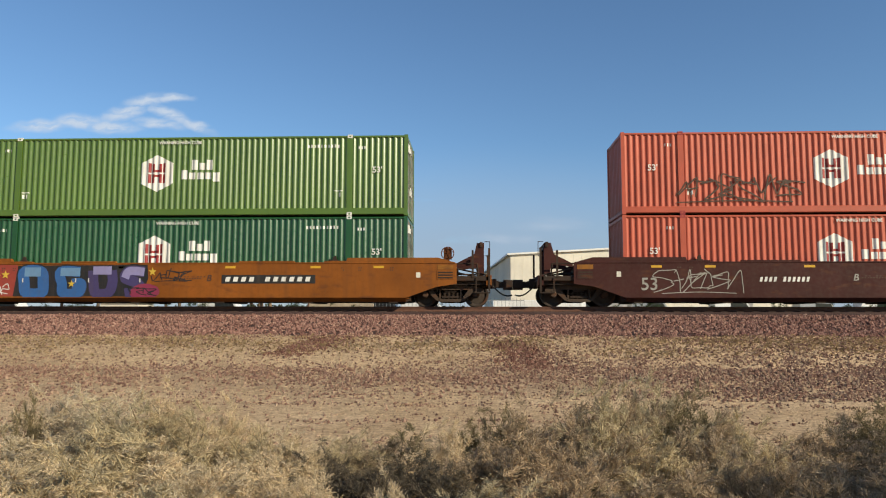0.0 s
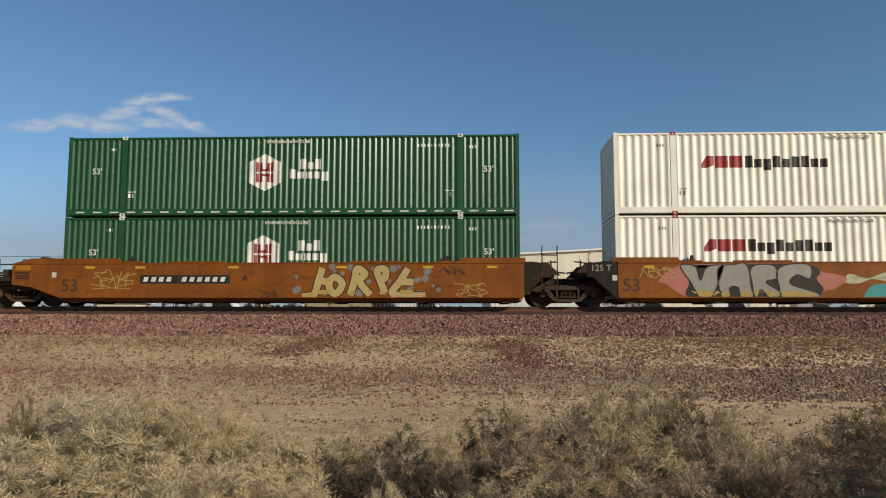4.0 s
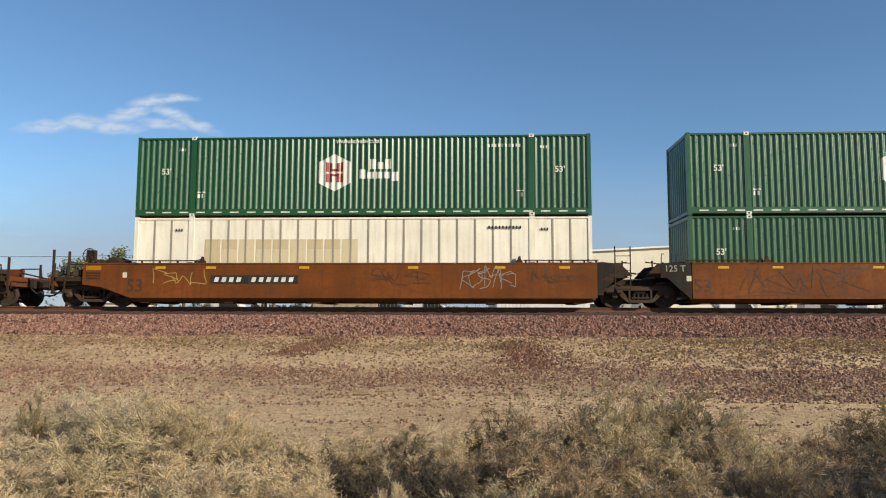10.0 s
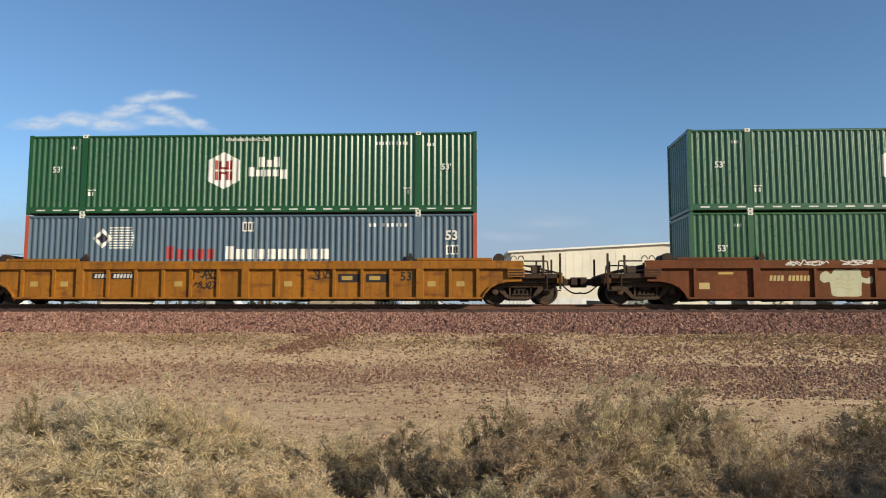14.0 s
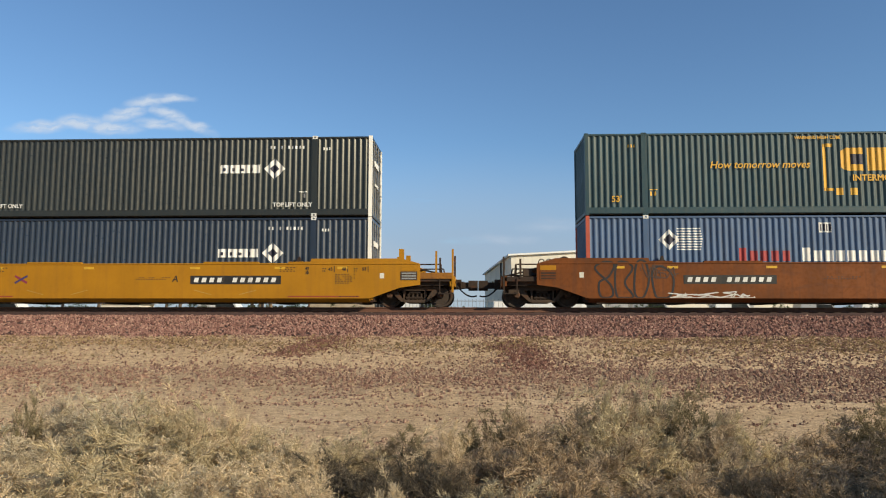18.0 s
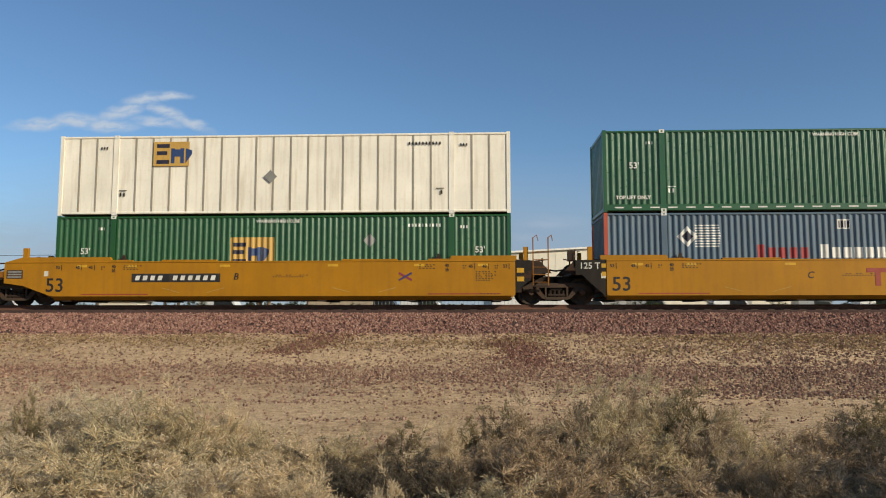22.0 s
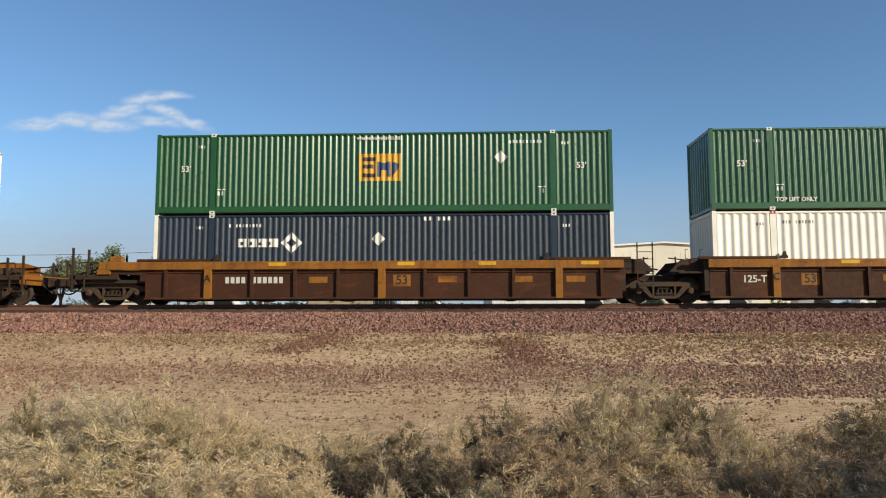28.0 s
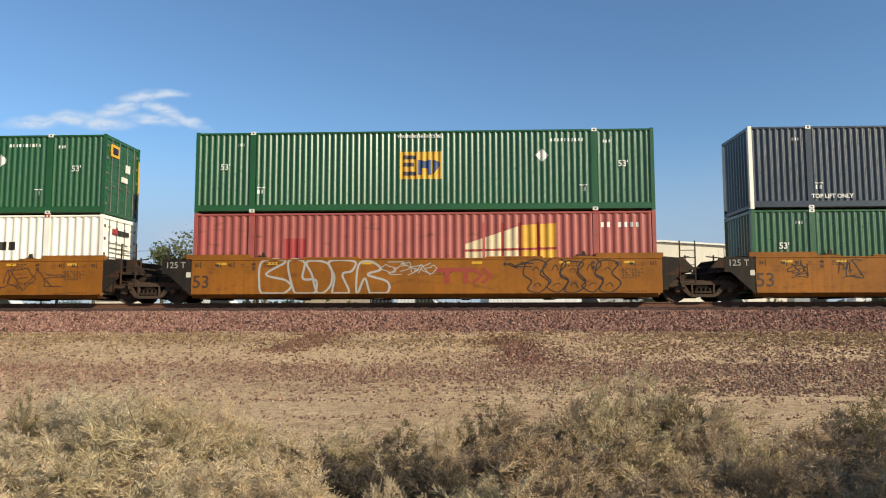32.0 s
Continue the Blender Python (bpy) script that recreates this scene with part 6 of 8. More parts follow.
def tree(label, x, y, h, r, cols, seed, leaves=7500):
    rng = random.Random(seed)
    t = tagged(new("tree"), label, "tree", "trees beyond the track")
    t.location = (x, y, BACK_Z)
    s = Shape().tube((0, 0, 0), (0.1, 0, h * 0.4), 0.2, 9, 0.14)
    tips = []
    for k in range(9):
        a = k * 2.4 + rng.random()
        b = Vector((0.1, 0, h * rng.uniform(0.3, 0.42)))
        e = Vector((math.cos(a) * r * rng.uniform(0.35, 0.85), math.sin(a) * r * rng.uniform(0.35, 0.85), h * rng.uniform(0.6, 0.9)))
        s.tube(b, e, 0.08, 6, 0.025)
        tips.append(e)
        for _ in range(3):
            q = e + Vector((rng.gauss(0, r * 0.28), rng.gauss(0, r * 0.28), rng.gauss(0.1, h * 0.09)))
            s.tube(e, q, 0.025, 4, 0.01)
            tips.append(q)
    part("trunk", s, bark, t)
    f = Shape()
    for _ in range(leaves):
        c = rng.choice(tips)
        p = c + Vector((rng.gauss(0, r * 0.17), rng.gauss(0, r * 0.17), rng.gauss(0, h * 0.055)))
        u = Vector((rng.gauss(0, 1), rng.gauss(0, 1), rng.gauss(0, 1))).normalized()
        w = u.orthogonal().normalized()
        m = rng.uniform(0.09, 0.20)
        f.add([p - u * m, p + w * m * 0.6, p + u * m, p - w * m * 0.6], [(0, 1, 2, 3)])
    part("crown", f, leaf_mat("leaves_" + str(seed), cols), t)
    return t


tree("pale green feathery desert tree beyond the track", -38.5, 72, 6.9, 2.6, [(0.112, 0.133, 0.063), (0.154, 0.168, 0.084), (0.077, 0.091, 0.042)], 1)
tree("small pale green tree beyond the track", -43.5, 74, 6.0, 1.6, [(0.14, 0.14, 0.084), (0.175, 0.175, 0.105)], 2, 2600)
tree("dark green tree with open crown beyond the track", -29.2, 70, 7.7, 2.7, [(0.075, 0.085, 0.038), (0.105, 0.115, 0.055), (0.055, 0.062, 0.03)], 3, 3000)
tree("dark green tree beyond the track", -33.2, 76, 6.2, 1.8, [(0.056, 0.07, 0.0315), (0.077, 0.091, 0.042)], 4, 3600)

# yard behind the track: low walls, sheds, fences, parked cars
block = sandy("block_wall", (0.315, 0.252, 0.175), (0.364, 0.294, 0.21), (0.238, 0.189, 0.133), scale=3)
for x0, x1, y, h in ((-14.8, -9.0, 64, 2.55),):
    tagged(part("yard_wall", Shape().box(x0, x1, y, y + 0.2, BACK_Z, BACK_Z + h), block), "low tan block wall behind the track", "wall")
shed = tagged(new("yard_shed"), "low cream shed with sloping roof behind the track", "shed")
shed.location = (-31.2, 62, BACK_Z)
part("wall", Shape().box(-1.7, 1.7, 0, 3, 0, 1.9), wall_cream, shed)
part("roof", Shape().plate([(-2.0, 1.9), (2.0, 1.9), (1.3, 2.5), (-1.3, 2.5)], -0.2, 3.2), roof_white, shed)
fence_m = paint("fence_grey", (0.231, 0.238, 0.238), 0.5, 0.2, metal=0.5)
fence = tagged(new("yard_fence"), "grey metal yard fence with rails and upright bars", "fence")
fence.location = (-9.5, 58, BACK_Z)
for z in (0.4, 1.2, 2.0):
    part("rail", Shape().box(0, 13.5, -0.02, 0.02, z, z + 0.06), fence_m, fence)
for k in range(46):
    part("bar", shared("fence_bar", lambda: Shape().box(-0.015, 0.015, 0.021, 0.05, 0, 2.2)), fence_m, fence, at=(k * 0.3, 0, 0))
glass = paint("car_glass", (0.014, 0.0175, 0.021), 0.1, 0.05)
tyre = paint("tyre_rubber", (0.0175, 0.0175, 0.0175), 0.9, 0.3)


def parked(label, x, y, col, rz=0):
    c = tagged(new("parked_van"), label, "van", "vans parked in the yard")
    c.matrix_basis = pose(x, y, BACK_Z, 0, 0, rz)
    part("body", Shape().plate([(-2.4, 0.4), (2.4, 0.4), (2.45, 0.9), (2.3, 1.15), (1.6, 1.25), (-2.3, 1.28), (-2.45, 1.1)], -0.85, 0.85), col, c)
    part("cabin", Shape().plate([(-2.3, 1.28), (1.6, 1.25), (1.0, 2.2), (0.7, 2.28), (-2.1, 2.3)], -0.75, 0.75), col, c)
    for y2 in (-0.76, 0.752):
        part("window", Shape().plate([(-0.6, 1.5), (1.3, 1.46), (0.9, 2.05), (-0.6, 2.1)], y2, y2 + 0.008), glass, c)
    for wx in (-1.35, 1.4):
        for wy in (-0.8, 0.8):
            w = part("wheel", shared("car_wheel", lambda: Shape().lathe([(-0.1, 0.1), (-0.1, 0.28), (-0.07, 0.33), (0.07, 0.33), (0.1, 0.28), (0.1, 0.1)], 16)), tyre, c, at=(wx, wy, 0.33))


car_white = paint("car_paint_white", (0.6048, 0.6048, 0.588), 0.3, 0.08)
car_silver = paint("car_paint_silver", (0.294, 0.301, 0.308), 0.3, 0.08, metal=0.4)
car_dark = paint("car_paint_dark", (0.035, 0.0385, 0.042), 0.3, 0.1)
for x, y, col, nm in ((-42.5, 64, car_white, "white"), (-22.5, 64, car_white, "white"), (-8.6, 68, car_dark, "dark"), (-4.4, 66, car_white, "white"), (11.5, 72, car_white, "white"),
                      (17.5, 72, car_silver, "silver"), (25.5, 72, car_white, "white"), (34.5, 74, car_silver, "silver"), (40.5, 74, car_white, "white")):
    parked(nm + " van parked in the yard behind the track", x, y, col, 4 if x > 0 else -3)
trailer = tagged(new("box_trailer"), "low white box trailer parked in the yard", "trailer")
trailer.location = (6.0, 70, BACK_Z)
part("deck", Shape().cbox(-4.2, 4.2, -1.2, 1.2, 1.25, 2.3, 0.03), car_white, trailer)
for wx in (-3.2, -2.2, 3.0):
    part("wheel", shared("trailer_wheel", lambda: Shape().lathe([(-0.1, 0.15), (-0.1, 0.45), (0.1, 0.45), (0.1, 0.15)], 16)), tyre, trailer, at=(wx, -1.05, 0.45))
    part("wheel", shared("trailer_wheel", lambda: Shape()), tyre, trailer, at=(wx, 1.05, 0.45))
yard_leaf = leaf_mat("yard_leaf", [(0.035, 0.056, 0.021), (0.056, 0.077, 0.0315), (0.0245, 0.0385, 0.0175)])
for k, (x, y, r, h) in enumerate(((-37.2, 61, 1.6, 1.90), (-35.4, 62.5, 1.6, 2.15), (-27.7, 61, 2.4, 1.90), (-24.3, 62.5, 2.4, 2.15), (-18.4, 61, 1.9, 1.90), (-15.6, 62.5, 2.0, 2.15), (-10.2, 61, 3.0, 1.90), (-3.6, 61, 1.9, 1.90), (11.4, 61, 1.9, 1.90), (14.9, 62.5, 2.0, 2.15), (19.8, 61, 1.8, 1.90), (25.1, 61, 1.5, 1.90), (30.4, 61, 2.2, 1.90), (34.6, 62.5, 2.2, 2.15), (-42.6, 61, 1.2, 1.90))):
    shrub = tagged(new("yard_bush"), "green leafy bush in the yard behind the track", "shrub", "bushes in the yard")
    shrub.location, shrub.scale, shrub.rotation_euler = (x, y, BACK_Z), (r, r, h / TALL), (0, 0, k)
    part("stem_mass", SHRUBS[k % 4][0], SCRUB[2][1], shrub)
    part("foliage", SHRUBS[k % 4][1], yard_leaf, shrub)


# far trees and scrub that close the view along the ground
rng = np.random.default_rng(8)
n = 16000
tx = rng.uniform(-190, 190, n)
ty = rng.uniform(150, 175, n)
hump = np.array([3.0 + 1.3 * noise.noise((a * 0.06, 1.0, 0)) + 0.8 * noise.noise((a * 0.25, 2.0, 0)) for a in tx])
tz = BACK_Z + hump * rng.uniform(0, 1, n) ** 0.8
u = rng.normal(size=(n, 3))
u /= np.linalg.norm(u, axis=1)[:, None]
w = np.cross(u, rng.normal(size=(n, 3)))
w /= np.linalg.norm(w, axis=1)[:, None]
m = rng.uniform(0.25, 0.6, (n, 1))
p = np.stack([tx, ty, tz], -1)
v = np.stack([p - u * m, p + w * m * 0.6, p + u * m, p - w * m * 0.6], 1).reshape(-1, 3)
me = bpy.data.meshes.new("far_treeline")
me.from_pydata(v.tolist(), [], (np.arange(n)[:, None] * 4 + np.arange(4)).tolist())
tagged(part("far_treeline", me, leaf_mat("far_leaf", [(0.035, 0.0455, 0.0245), (0.056, 0.063, 0.035), (0.077, 0.07, 0.049)])), "low dark line of distant trees and scrub", "trees", kind="stuff")


# ---- clouds, far behind everything ----
def cloud_mat(name, puffs, strength, noise_scale, alpha, cut=0.42, tone=(0.72, 0.82, 1.0)):
    """Soft wisps: puffs are (x, z, half width, half height, turn) in metres on the sheet."""
    m = bpy.data.materials.new(name)
    m.use_nodes = True
    nt = m.node_tree
    ns, ln = nt.nodes, nt.links
    ns.clear()
    tc = ns.new("ShaderNodeTexCoord")
    warp = ns.new("ShaderNodeTexNoise")
    warp.inputs["Scale"].default_value, warp.inputs["Detail"].default_value = noise_scale, 5
    ln.new(tc.outputs["Object"], warp.inputs["Vector"])
    vm = ns.new("ShaderNodeVectorMath")
    vm.operation = "MULTIPLY_ADD"
    ln.new(warp.outputs["Color"], vm.inputs[0])
    vm.inputs[1].default_value, vm.inputs[2].default_value = (90, 0, 40), (-45, 0, -20)
    ad = ns.new("ShaderNodeVectorMath")
    ln.new(tc.outputs["Object"], ad.inputs[0])
    ln.new(vm.outputs[0], ad.inputs[1])
    total = None
    for x, z, a, b, turn in puffs:
        sub = ns.new("ShaderNodeVectorMath")
        sub.operation = "SUBTRACT"
        ln.new(ad.outputs[0], sub.inputs[0])
        sub.inputs[1].default_value = (x, 0, z)
        mp = ns.new("ShaderNodeMapping")
        mp.vector_type = "TEXTURE"
        mp.inputs["Rotation"].default_value = (0, radians(turn), 0)
        mp.inputs["Scale"].default_value = (a, 1, b)
        ln.new(sub.outputs[0], mp.inputs[0])
        le = ns.new("ShaderNodeVectorMath")
        le.operation = "LENGTH"
        ln.new(mp.outputs[0], le.inputs[0])
        mr = ns.new("ShaderNodeMapRange")
        mr.interpolation_type = "SMOOTHSTEP"
        mr.inputs[1].default_value, mr.inputs[2].default_value, mr.inputs[3].default_value, mr.inputs[4].default_value = 0.15, 1.0, 1.0, 0.0
        ln.new(le.outputs["Value"], mr.inputs[0])
        if total is None:
            total = mr.outputs[0]
        else:
            mx = ns.new("ShaderNodeMath")
            mx.operation = "MAXIMUM"
            ln.new(total, mx.inputs[0])
            ln.new(mr.outputs[0], mx.inputs[1])
            total = mx.outputs[0]
    wisp = ns.new("ShaderNodeTexNoise")
    wisp.inputs["Scale"].default_value, wisp.inputs["Detail"].default_value = noise_scale * 2.2, 7
    st = ns.new("ShaderNodeMapping")
    st.inputs["Scale"].default_value = (0.45, 1, 1.6)
    ln.new(ad.outputs[0], st.inputs[0])
    ln.new(st.outputs[0], wisp.inputs["Vector"])
    wr = ns.new("ShaderNodeMapRange")
    wr.inputs[1].default_value, wr.inputs[2].default_value = cut - 0.14, cut + 0.2
    ln.new(wisp.outputs[0], wr.inputs[0])
    mu = ns.new("ShaderNodeMath")
    mu.operation = "MULTIPLY"
    ln.new(total, mu.inputs[0])
    ln.new(wr.outputs[0], mu.inputs[1])
    m2 = ns.new("ShaderNodeMath")
    m2.operation = "MULTIPLY"
    ln.new(mu.outputs[0], m2.inputs[0])
    m2.inputs[1].default_value = alpha
    em = ns.new("ShaderNodeEmission")
    em.inputs[0].default_value, em.inputs[1].default_value = (*tone, 1), strength
    tr = ns.new("ShaderNodeBsdfTransparent")
    mix_s = ns.new("ShaderNodeMixShader")
    ln.new(m2.outputs[0], mix_s.inputs[0])
    ln.new(tr.outputs[0], mix_s.inputs[1])
    ln.new(em.outputs[0], mix_s.inputs[2])
    out = ns.new("ShaderNodeOutputMaterial")
    ln.new(mix_s.outputs[0], out.inputs[0])
    return m


def cloud(label, x, z, w, h, puffs, strength=0.95, scale=0.008, alpha=0.85, y=3000, cut=0.42, tone=(0.72, 0.82, 1.0)):
    s = Shape()
    s.add([(-w, 0, -h), (w, 0, -h), (w, 0, h), (-w, 0, h)], [(0, 1, 2, 3)])
    ob = tagged(part("cloud", s, cloud_mat("cloud_vapour", puffs, strength, scale, alpha, cut, tone), at=(x, y, z)), label, "cloud", kind="structure")
    ob.visible_shadow = False
    return ob


cloud("thin white wispy cloud in a blue sky", -1560, 880, 620, 260, [(-330, -42, 190, 40, -3), (-170, -28, 170, 44, 0), (-20, -52, 190, 40, 3), (40, 10, 170, 46, -14), (130, 62, 130, 40, -8), (250, 74, 120, 26, 0), (235, 2, 150, 40, 26), (355, -52, 130, 34, 24), (190, -38, 160, 34, 6)], 0.60, 0.011, 0.95, cut=0.36)
cloud("low hazy cloud bank near the horizon", -2050, 300, 1300, 330, [(-150, 30, 520, 130, 0), (300, -10, 450, 110, 0), (0, -150, 760, 130, 0)], 0.45, 0.006, 0.5, 3080, 0.38)
cloud("low hazy cloud bank near the horizon", -900, 300, 1400, 330, [(-330, 60, 300, 110, 0), (150, 20, 480, 90, 0), (-350, -60, 420, 110, 0), (420, -60, 420, 100, 0), (0, -160, 860, 110, 0)], 0.48, 0.006, 0.7, 3160, 0.38)
# added sheet whose own glow greys and dims the bright low sky
cloud("pale blue haze sheet added over the low sky", 0, 150, 3900, 900, [(-1500, 0, 2300, 720, 0), (1500, 0, 2300, 720, 0), (0, 0, 2300, 700, 0)], 0.44, 0.002, 0.8, 3300, 0.2, (0.58, 0.70, 0.93))
cloud("faint cloud streak in a blue sky", 330, 390, 420, 120, [(0, 0, 200, 40, 0), (-200, -60, 200, 30, 0)], 0.54, 0.008, 0.35)

# ---- numbers, lettering and graffiti on the cars ----
def curve(pts, closed=True, n=6):
    """A smooth line through points."""
    out, m = [], len(pts)
    for i in range(m if closed else m - 1):
        p = [pts[(i + k) % m] if closed else pts[min(max(i + k, 0), m - 1)] for k in (-1, 0, 1, 2)]
        for j in range(n):
            t = j / n
            out.append(tuple(0.5 * (2 * p[1][a] + (p[2][a] - p[0][a]) * t + (2 * p[0][a] - 5 * p[1][a] + 4 * p[2][a] - p[3][a]) * t * t + (3 * p[1][a] - p[0][a] - 3 * p[2][a] + p[3][a]) * t ** 3) for a in (0, 1)))
    return out if closed else out + [pts[-1]]


class Wall:
    """A patch of car side, x0..x1 by z0..z1, on which shapes are drawn in 0..1."""

    def __init__(self, car, x0, x1, z0=0.33, z1=1.57, y=FACE):
        self.car, self.x0, self.w, self.z0, self.h, self.y = car, x0, x1 - x0, z0, z1 - z0, y
        self.low = 0.43 if y == FACE else 0.0  # lower edge of the plate

    def at(self, p):
        return self.x0 + p[0] * self.w, max(self.low, self.z0 + p[1] * self.h)

    def blob(self, pts, m, lift=0.005, smooth=True, name="graffiti_shape"):
        q = [self.at(p) for p in (curve(pts) if smooth else pts)]
        s = Shape()
        area = sum(a[0] * b[1] - b[0] * a[1] for a, b in zip(q, q[1:] + q[:1]))
        q = q if area > 0 else q[::-1]
        s.add([(x, self.y - lift, z) for x, z in q], [tuple(range(len(q)))])
        return part(name, s, m, self.car)

    def stroke(self, pts, m, w=0.05, lift=0.008, closed=False, smooth=True, name="graffiti_line"):
        q = [Vector(self.at(p)) for p in (curve(pts, closed) if smooth else pts)]
        if closed:
            q.append(q[0])
        s, v = Shape(), []
        for i, p in enumerate(q):
            d = (q[min(i + 1, len(q) - 1)] - q[max(i - 1, 0)])
            if closed and i in (0, len(q) - 1):
                d = q[1] - q[-2]
            d = d.normalized() if d.length > 1e-6 else Vector((1, 0))
            n = Vector((-d.y, d.x)) * w / 2
            y = self.y - lift - 0.00003 * i
            v += [(p.x - n.x, y, max(self.low, p.y - n.y)), (p.x + n.x, y, max(self.low, p.y + n.y))]
        s.add(v, [(2 * i, 2 * i + 2, 2 * i + 3, 2 * i + 1) for i in range(len(q) - 1)])
        return part(name, s, m, self.car)

    def fat(self, paths, fill, line, width=0.34, edge=0.05, lift=0.0055, top=None):
        """Thick limbs with a drawn outline, their upper part in a second colour."""
        for k, pts in enumerate(paths):
            ring = pts[0] == pts[-1]
            self.stroke(pts[:-1] if ring else pts, line, width + 2 * edge, lift + 0.0002 * k, ring)
        for k, pts in enumerate(paths):
            ring = pts[0] == pts[-1]
            self.stroke(pts[:-1] if ring else pts, fill, width, lift + 0.002 + 0.0002 * k, ring, name="graffiti_limb")
            if top:
                high = [p for p in pts if p[1] > 0.55]
                if len(high) > 1:
                    self.stroke(high, top, width * 0.8, lift + 0.004 + 0.0002 * k, False, name="graffiti_shade")

    def bubble(self, pts, fill, line, w=0.05):
        self.blob(pts, fill, 0.006)
        self.stroke(pts, line, w, 0.009, True)

    def scribble(self, m, seed, n=5, w=0.03):
        """Looping marks that stand for unreadable tags."""
        rng = random.Random(seed)
        shapes = ([(0.1, 0), (0.15, 1), (0.75, 0.85), (0.2, 0.5), (0.85, 0.02)], [(0.85, 0.9), (0.3, 1.0), (0.1, 0.6), (0.7, 0.45), (0.8, 0.1), (0.1, 0.0)],
                  [(0, 0), (0.45, 1), (0.6, 0.1)], [(0.5, 1), (0.1, 0.7), (0.15, 0.2), (0.6, 0.0), (0.9, 0.4), (0.7, 0.9), (0.45, 0.95)],
                  [(0.1, 1), (0.15, 0.05), (0.8, 0.1)], [(0, 0), (0.15, 1), (0.45, 0.3), (0.75, 1), (0.9, 0)], [(0.1, 0.95), (0.9, 0.95), (0.3, 0.5), (0.1, 0.05), (0.95, 0.1)],
                  [(0.05, 0.95), (0.4, 0.05), (0.85, 1.0), (0.9, 0.7)])
        for k in range(n):
            lean, low, top = rng.uniform(-0.1, 0.3), rng.uniform(0, 0.18), rng.uniform(0.75, 1.0)
            fx, fz = rng.random() < 0.5, rng.random() < 0.5
            pts = [((k + 0.02 + 2.1 * ((1 - x if fx else x) + lean * z) - 0.6 + rng.uniform(-0.25, 0.25)) / n, low + (top - low) * (1 - z if fz else z) + rng.uniform(-0.16, 0.16)) for x, z in shapes[rng.randrange(8)]]
            fine_pts = []
            for (xa, za), (xb, zb) in zip(pts, pts[1:]):
                fine_pts += [(xa, za), ((xa + xb) / 2 + rng.uniform(-0.1, 0.1) / n, (za + zb) / 2 + rng.uniform(-0.04, 0.04))]
            self.stroke(fine_pts + [pts[-1]], m, w)
            if rng.random() < 0.45:
                z = rng.uniform(0.3, 0.7)
                self.stroke([((k + 0.05) / n, z), ((k + 0.85) / n, z + 0.08)], m, w)
        if rng.random() < 0.5:
            self.stroke([(0.02, -0.06), (0.5, 0.0), (0.98, -0.05)], m, w * 0.8)



def spray(name, rgb, rough=0.6):
    return paint("spray_" + name, rgb, rough, 0.18, streak=0.15)


SP = {k: spray(k, v) for k, v in {
    "blue": (0.0245, 0.091, 0.252), "sky": (0.112, 0.21, 0.336), "violet": (0.042, 0.0315, 0.1015), "lilac": (0.21, 0.189, 0.336), "plum": (0.0315, 0.0245, 0.07), "magenta": (0.196, 0.021, 0.056),
    "red": (0.231, 0.035, 0.0245), "pink": (0.35, 0.119, 0.098), "yellow": (0.504, 0.336, 0.042), "tan": (0.35, 0.238, 0.07), "sand": (0.392, 0.294, 0.119), "grey": (0.168, 0.161, 0.154), "pale": (0.252, 0.238, 0.21),
    "teal": (0.035, 0.224, 0.224), "black": (0.0105, 0.0105, 0.014), "white": (0.504, 0.49, 0.448), "silver": (0.322, 0.308, 0.28), "cream": (0.385, 0.378, 0.252), "brown": (0.112, 0.049, 0.028), "dark": (0.049, 0.0245, 0.0175)}.items()}


def star(w, x, z, r, m):
    pts = []
    for k in range(10):
        a, q = math.pi * k / 5 + math.pi / 2, r if k % 2 == 0 else r * 0.42
        pts.append((x + q * math.cos(a) / w.w, z + q * math.sin(a) / w.h))
    w.blob(pts, m, 0.023, False)


def red_bars(car, x0, m, z0=0.72, z1=1.32):
    """A top bar with two uprights and two chevrons."""
    bar(x0, x0 + 1.25, z1 - 0.15, z1, m, car, "emblem_bar", lift=0.006)
    for x in (0.28, 0.92):
        bar(x0 + x, x0 + x + 0.18, z0, z1 - 0.15, m, car, "emblem_bar", lift=0.006)
    w = Wall(car, x0 + 1.2, x0 + 1.9, z0, z1)
    for x in (0.1, 0.55):
        w.stroke([(x, 0.95), (x + 0.42, 0.5), (x, 0.05)], m, 0.13, 0.0065 + x * 0.001, smooth=False, name="emblem_bar")


def side_number(car, x, text="53", z=0.82, size=0.62, m="dark", y=FACE):
    part("lettering", lettering(text, size, 0.006), SP.get(m) or MARK[m], car, at=(x, y - 0.006, z))


def letter(car, text, x, z=1.08, size=0.32, m="black", slant=0.2, y=FACE):
    part("lettering", lettering(text, size, 0.004, slant), SP[m], car, at=(x, y - 0.006, z))


amber = paint("reflector_amber", (0.525, 0.294, 0.021), 0.4, 0.1)
tag_w = paint("tag_white", (0.588, 0.5544, 0.462), 0.6, 0.2)


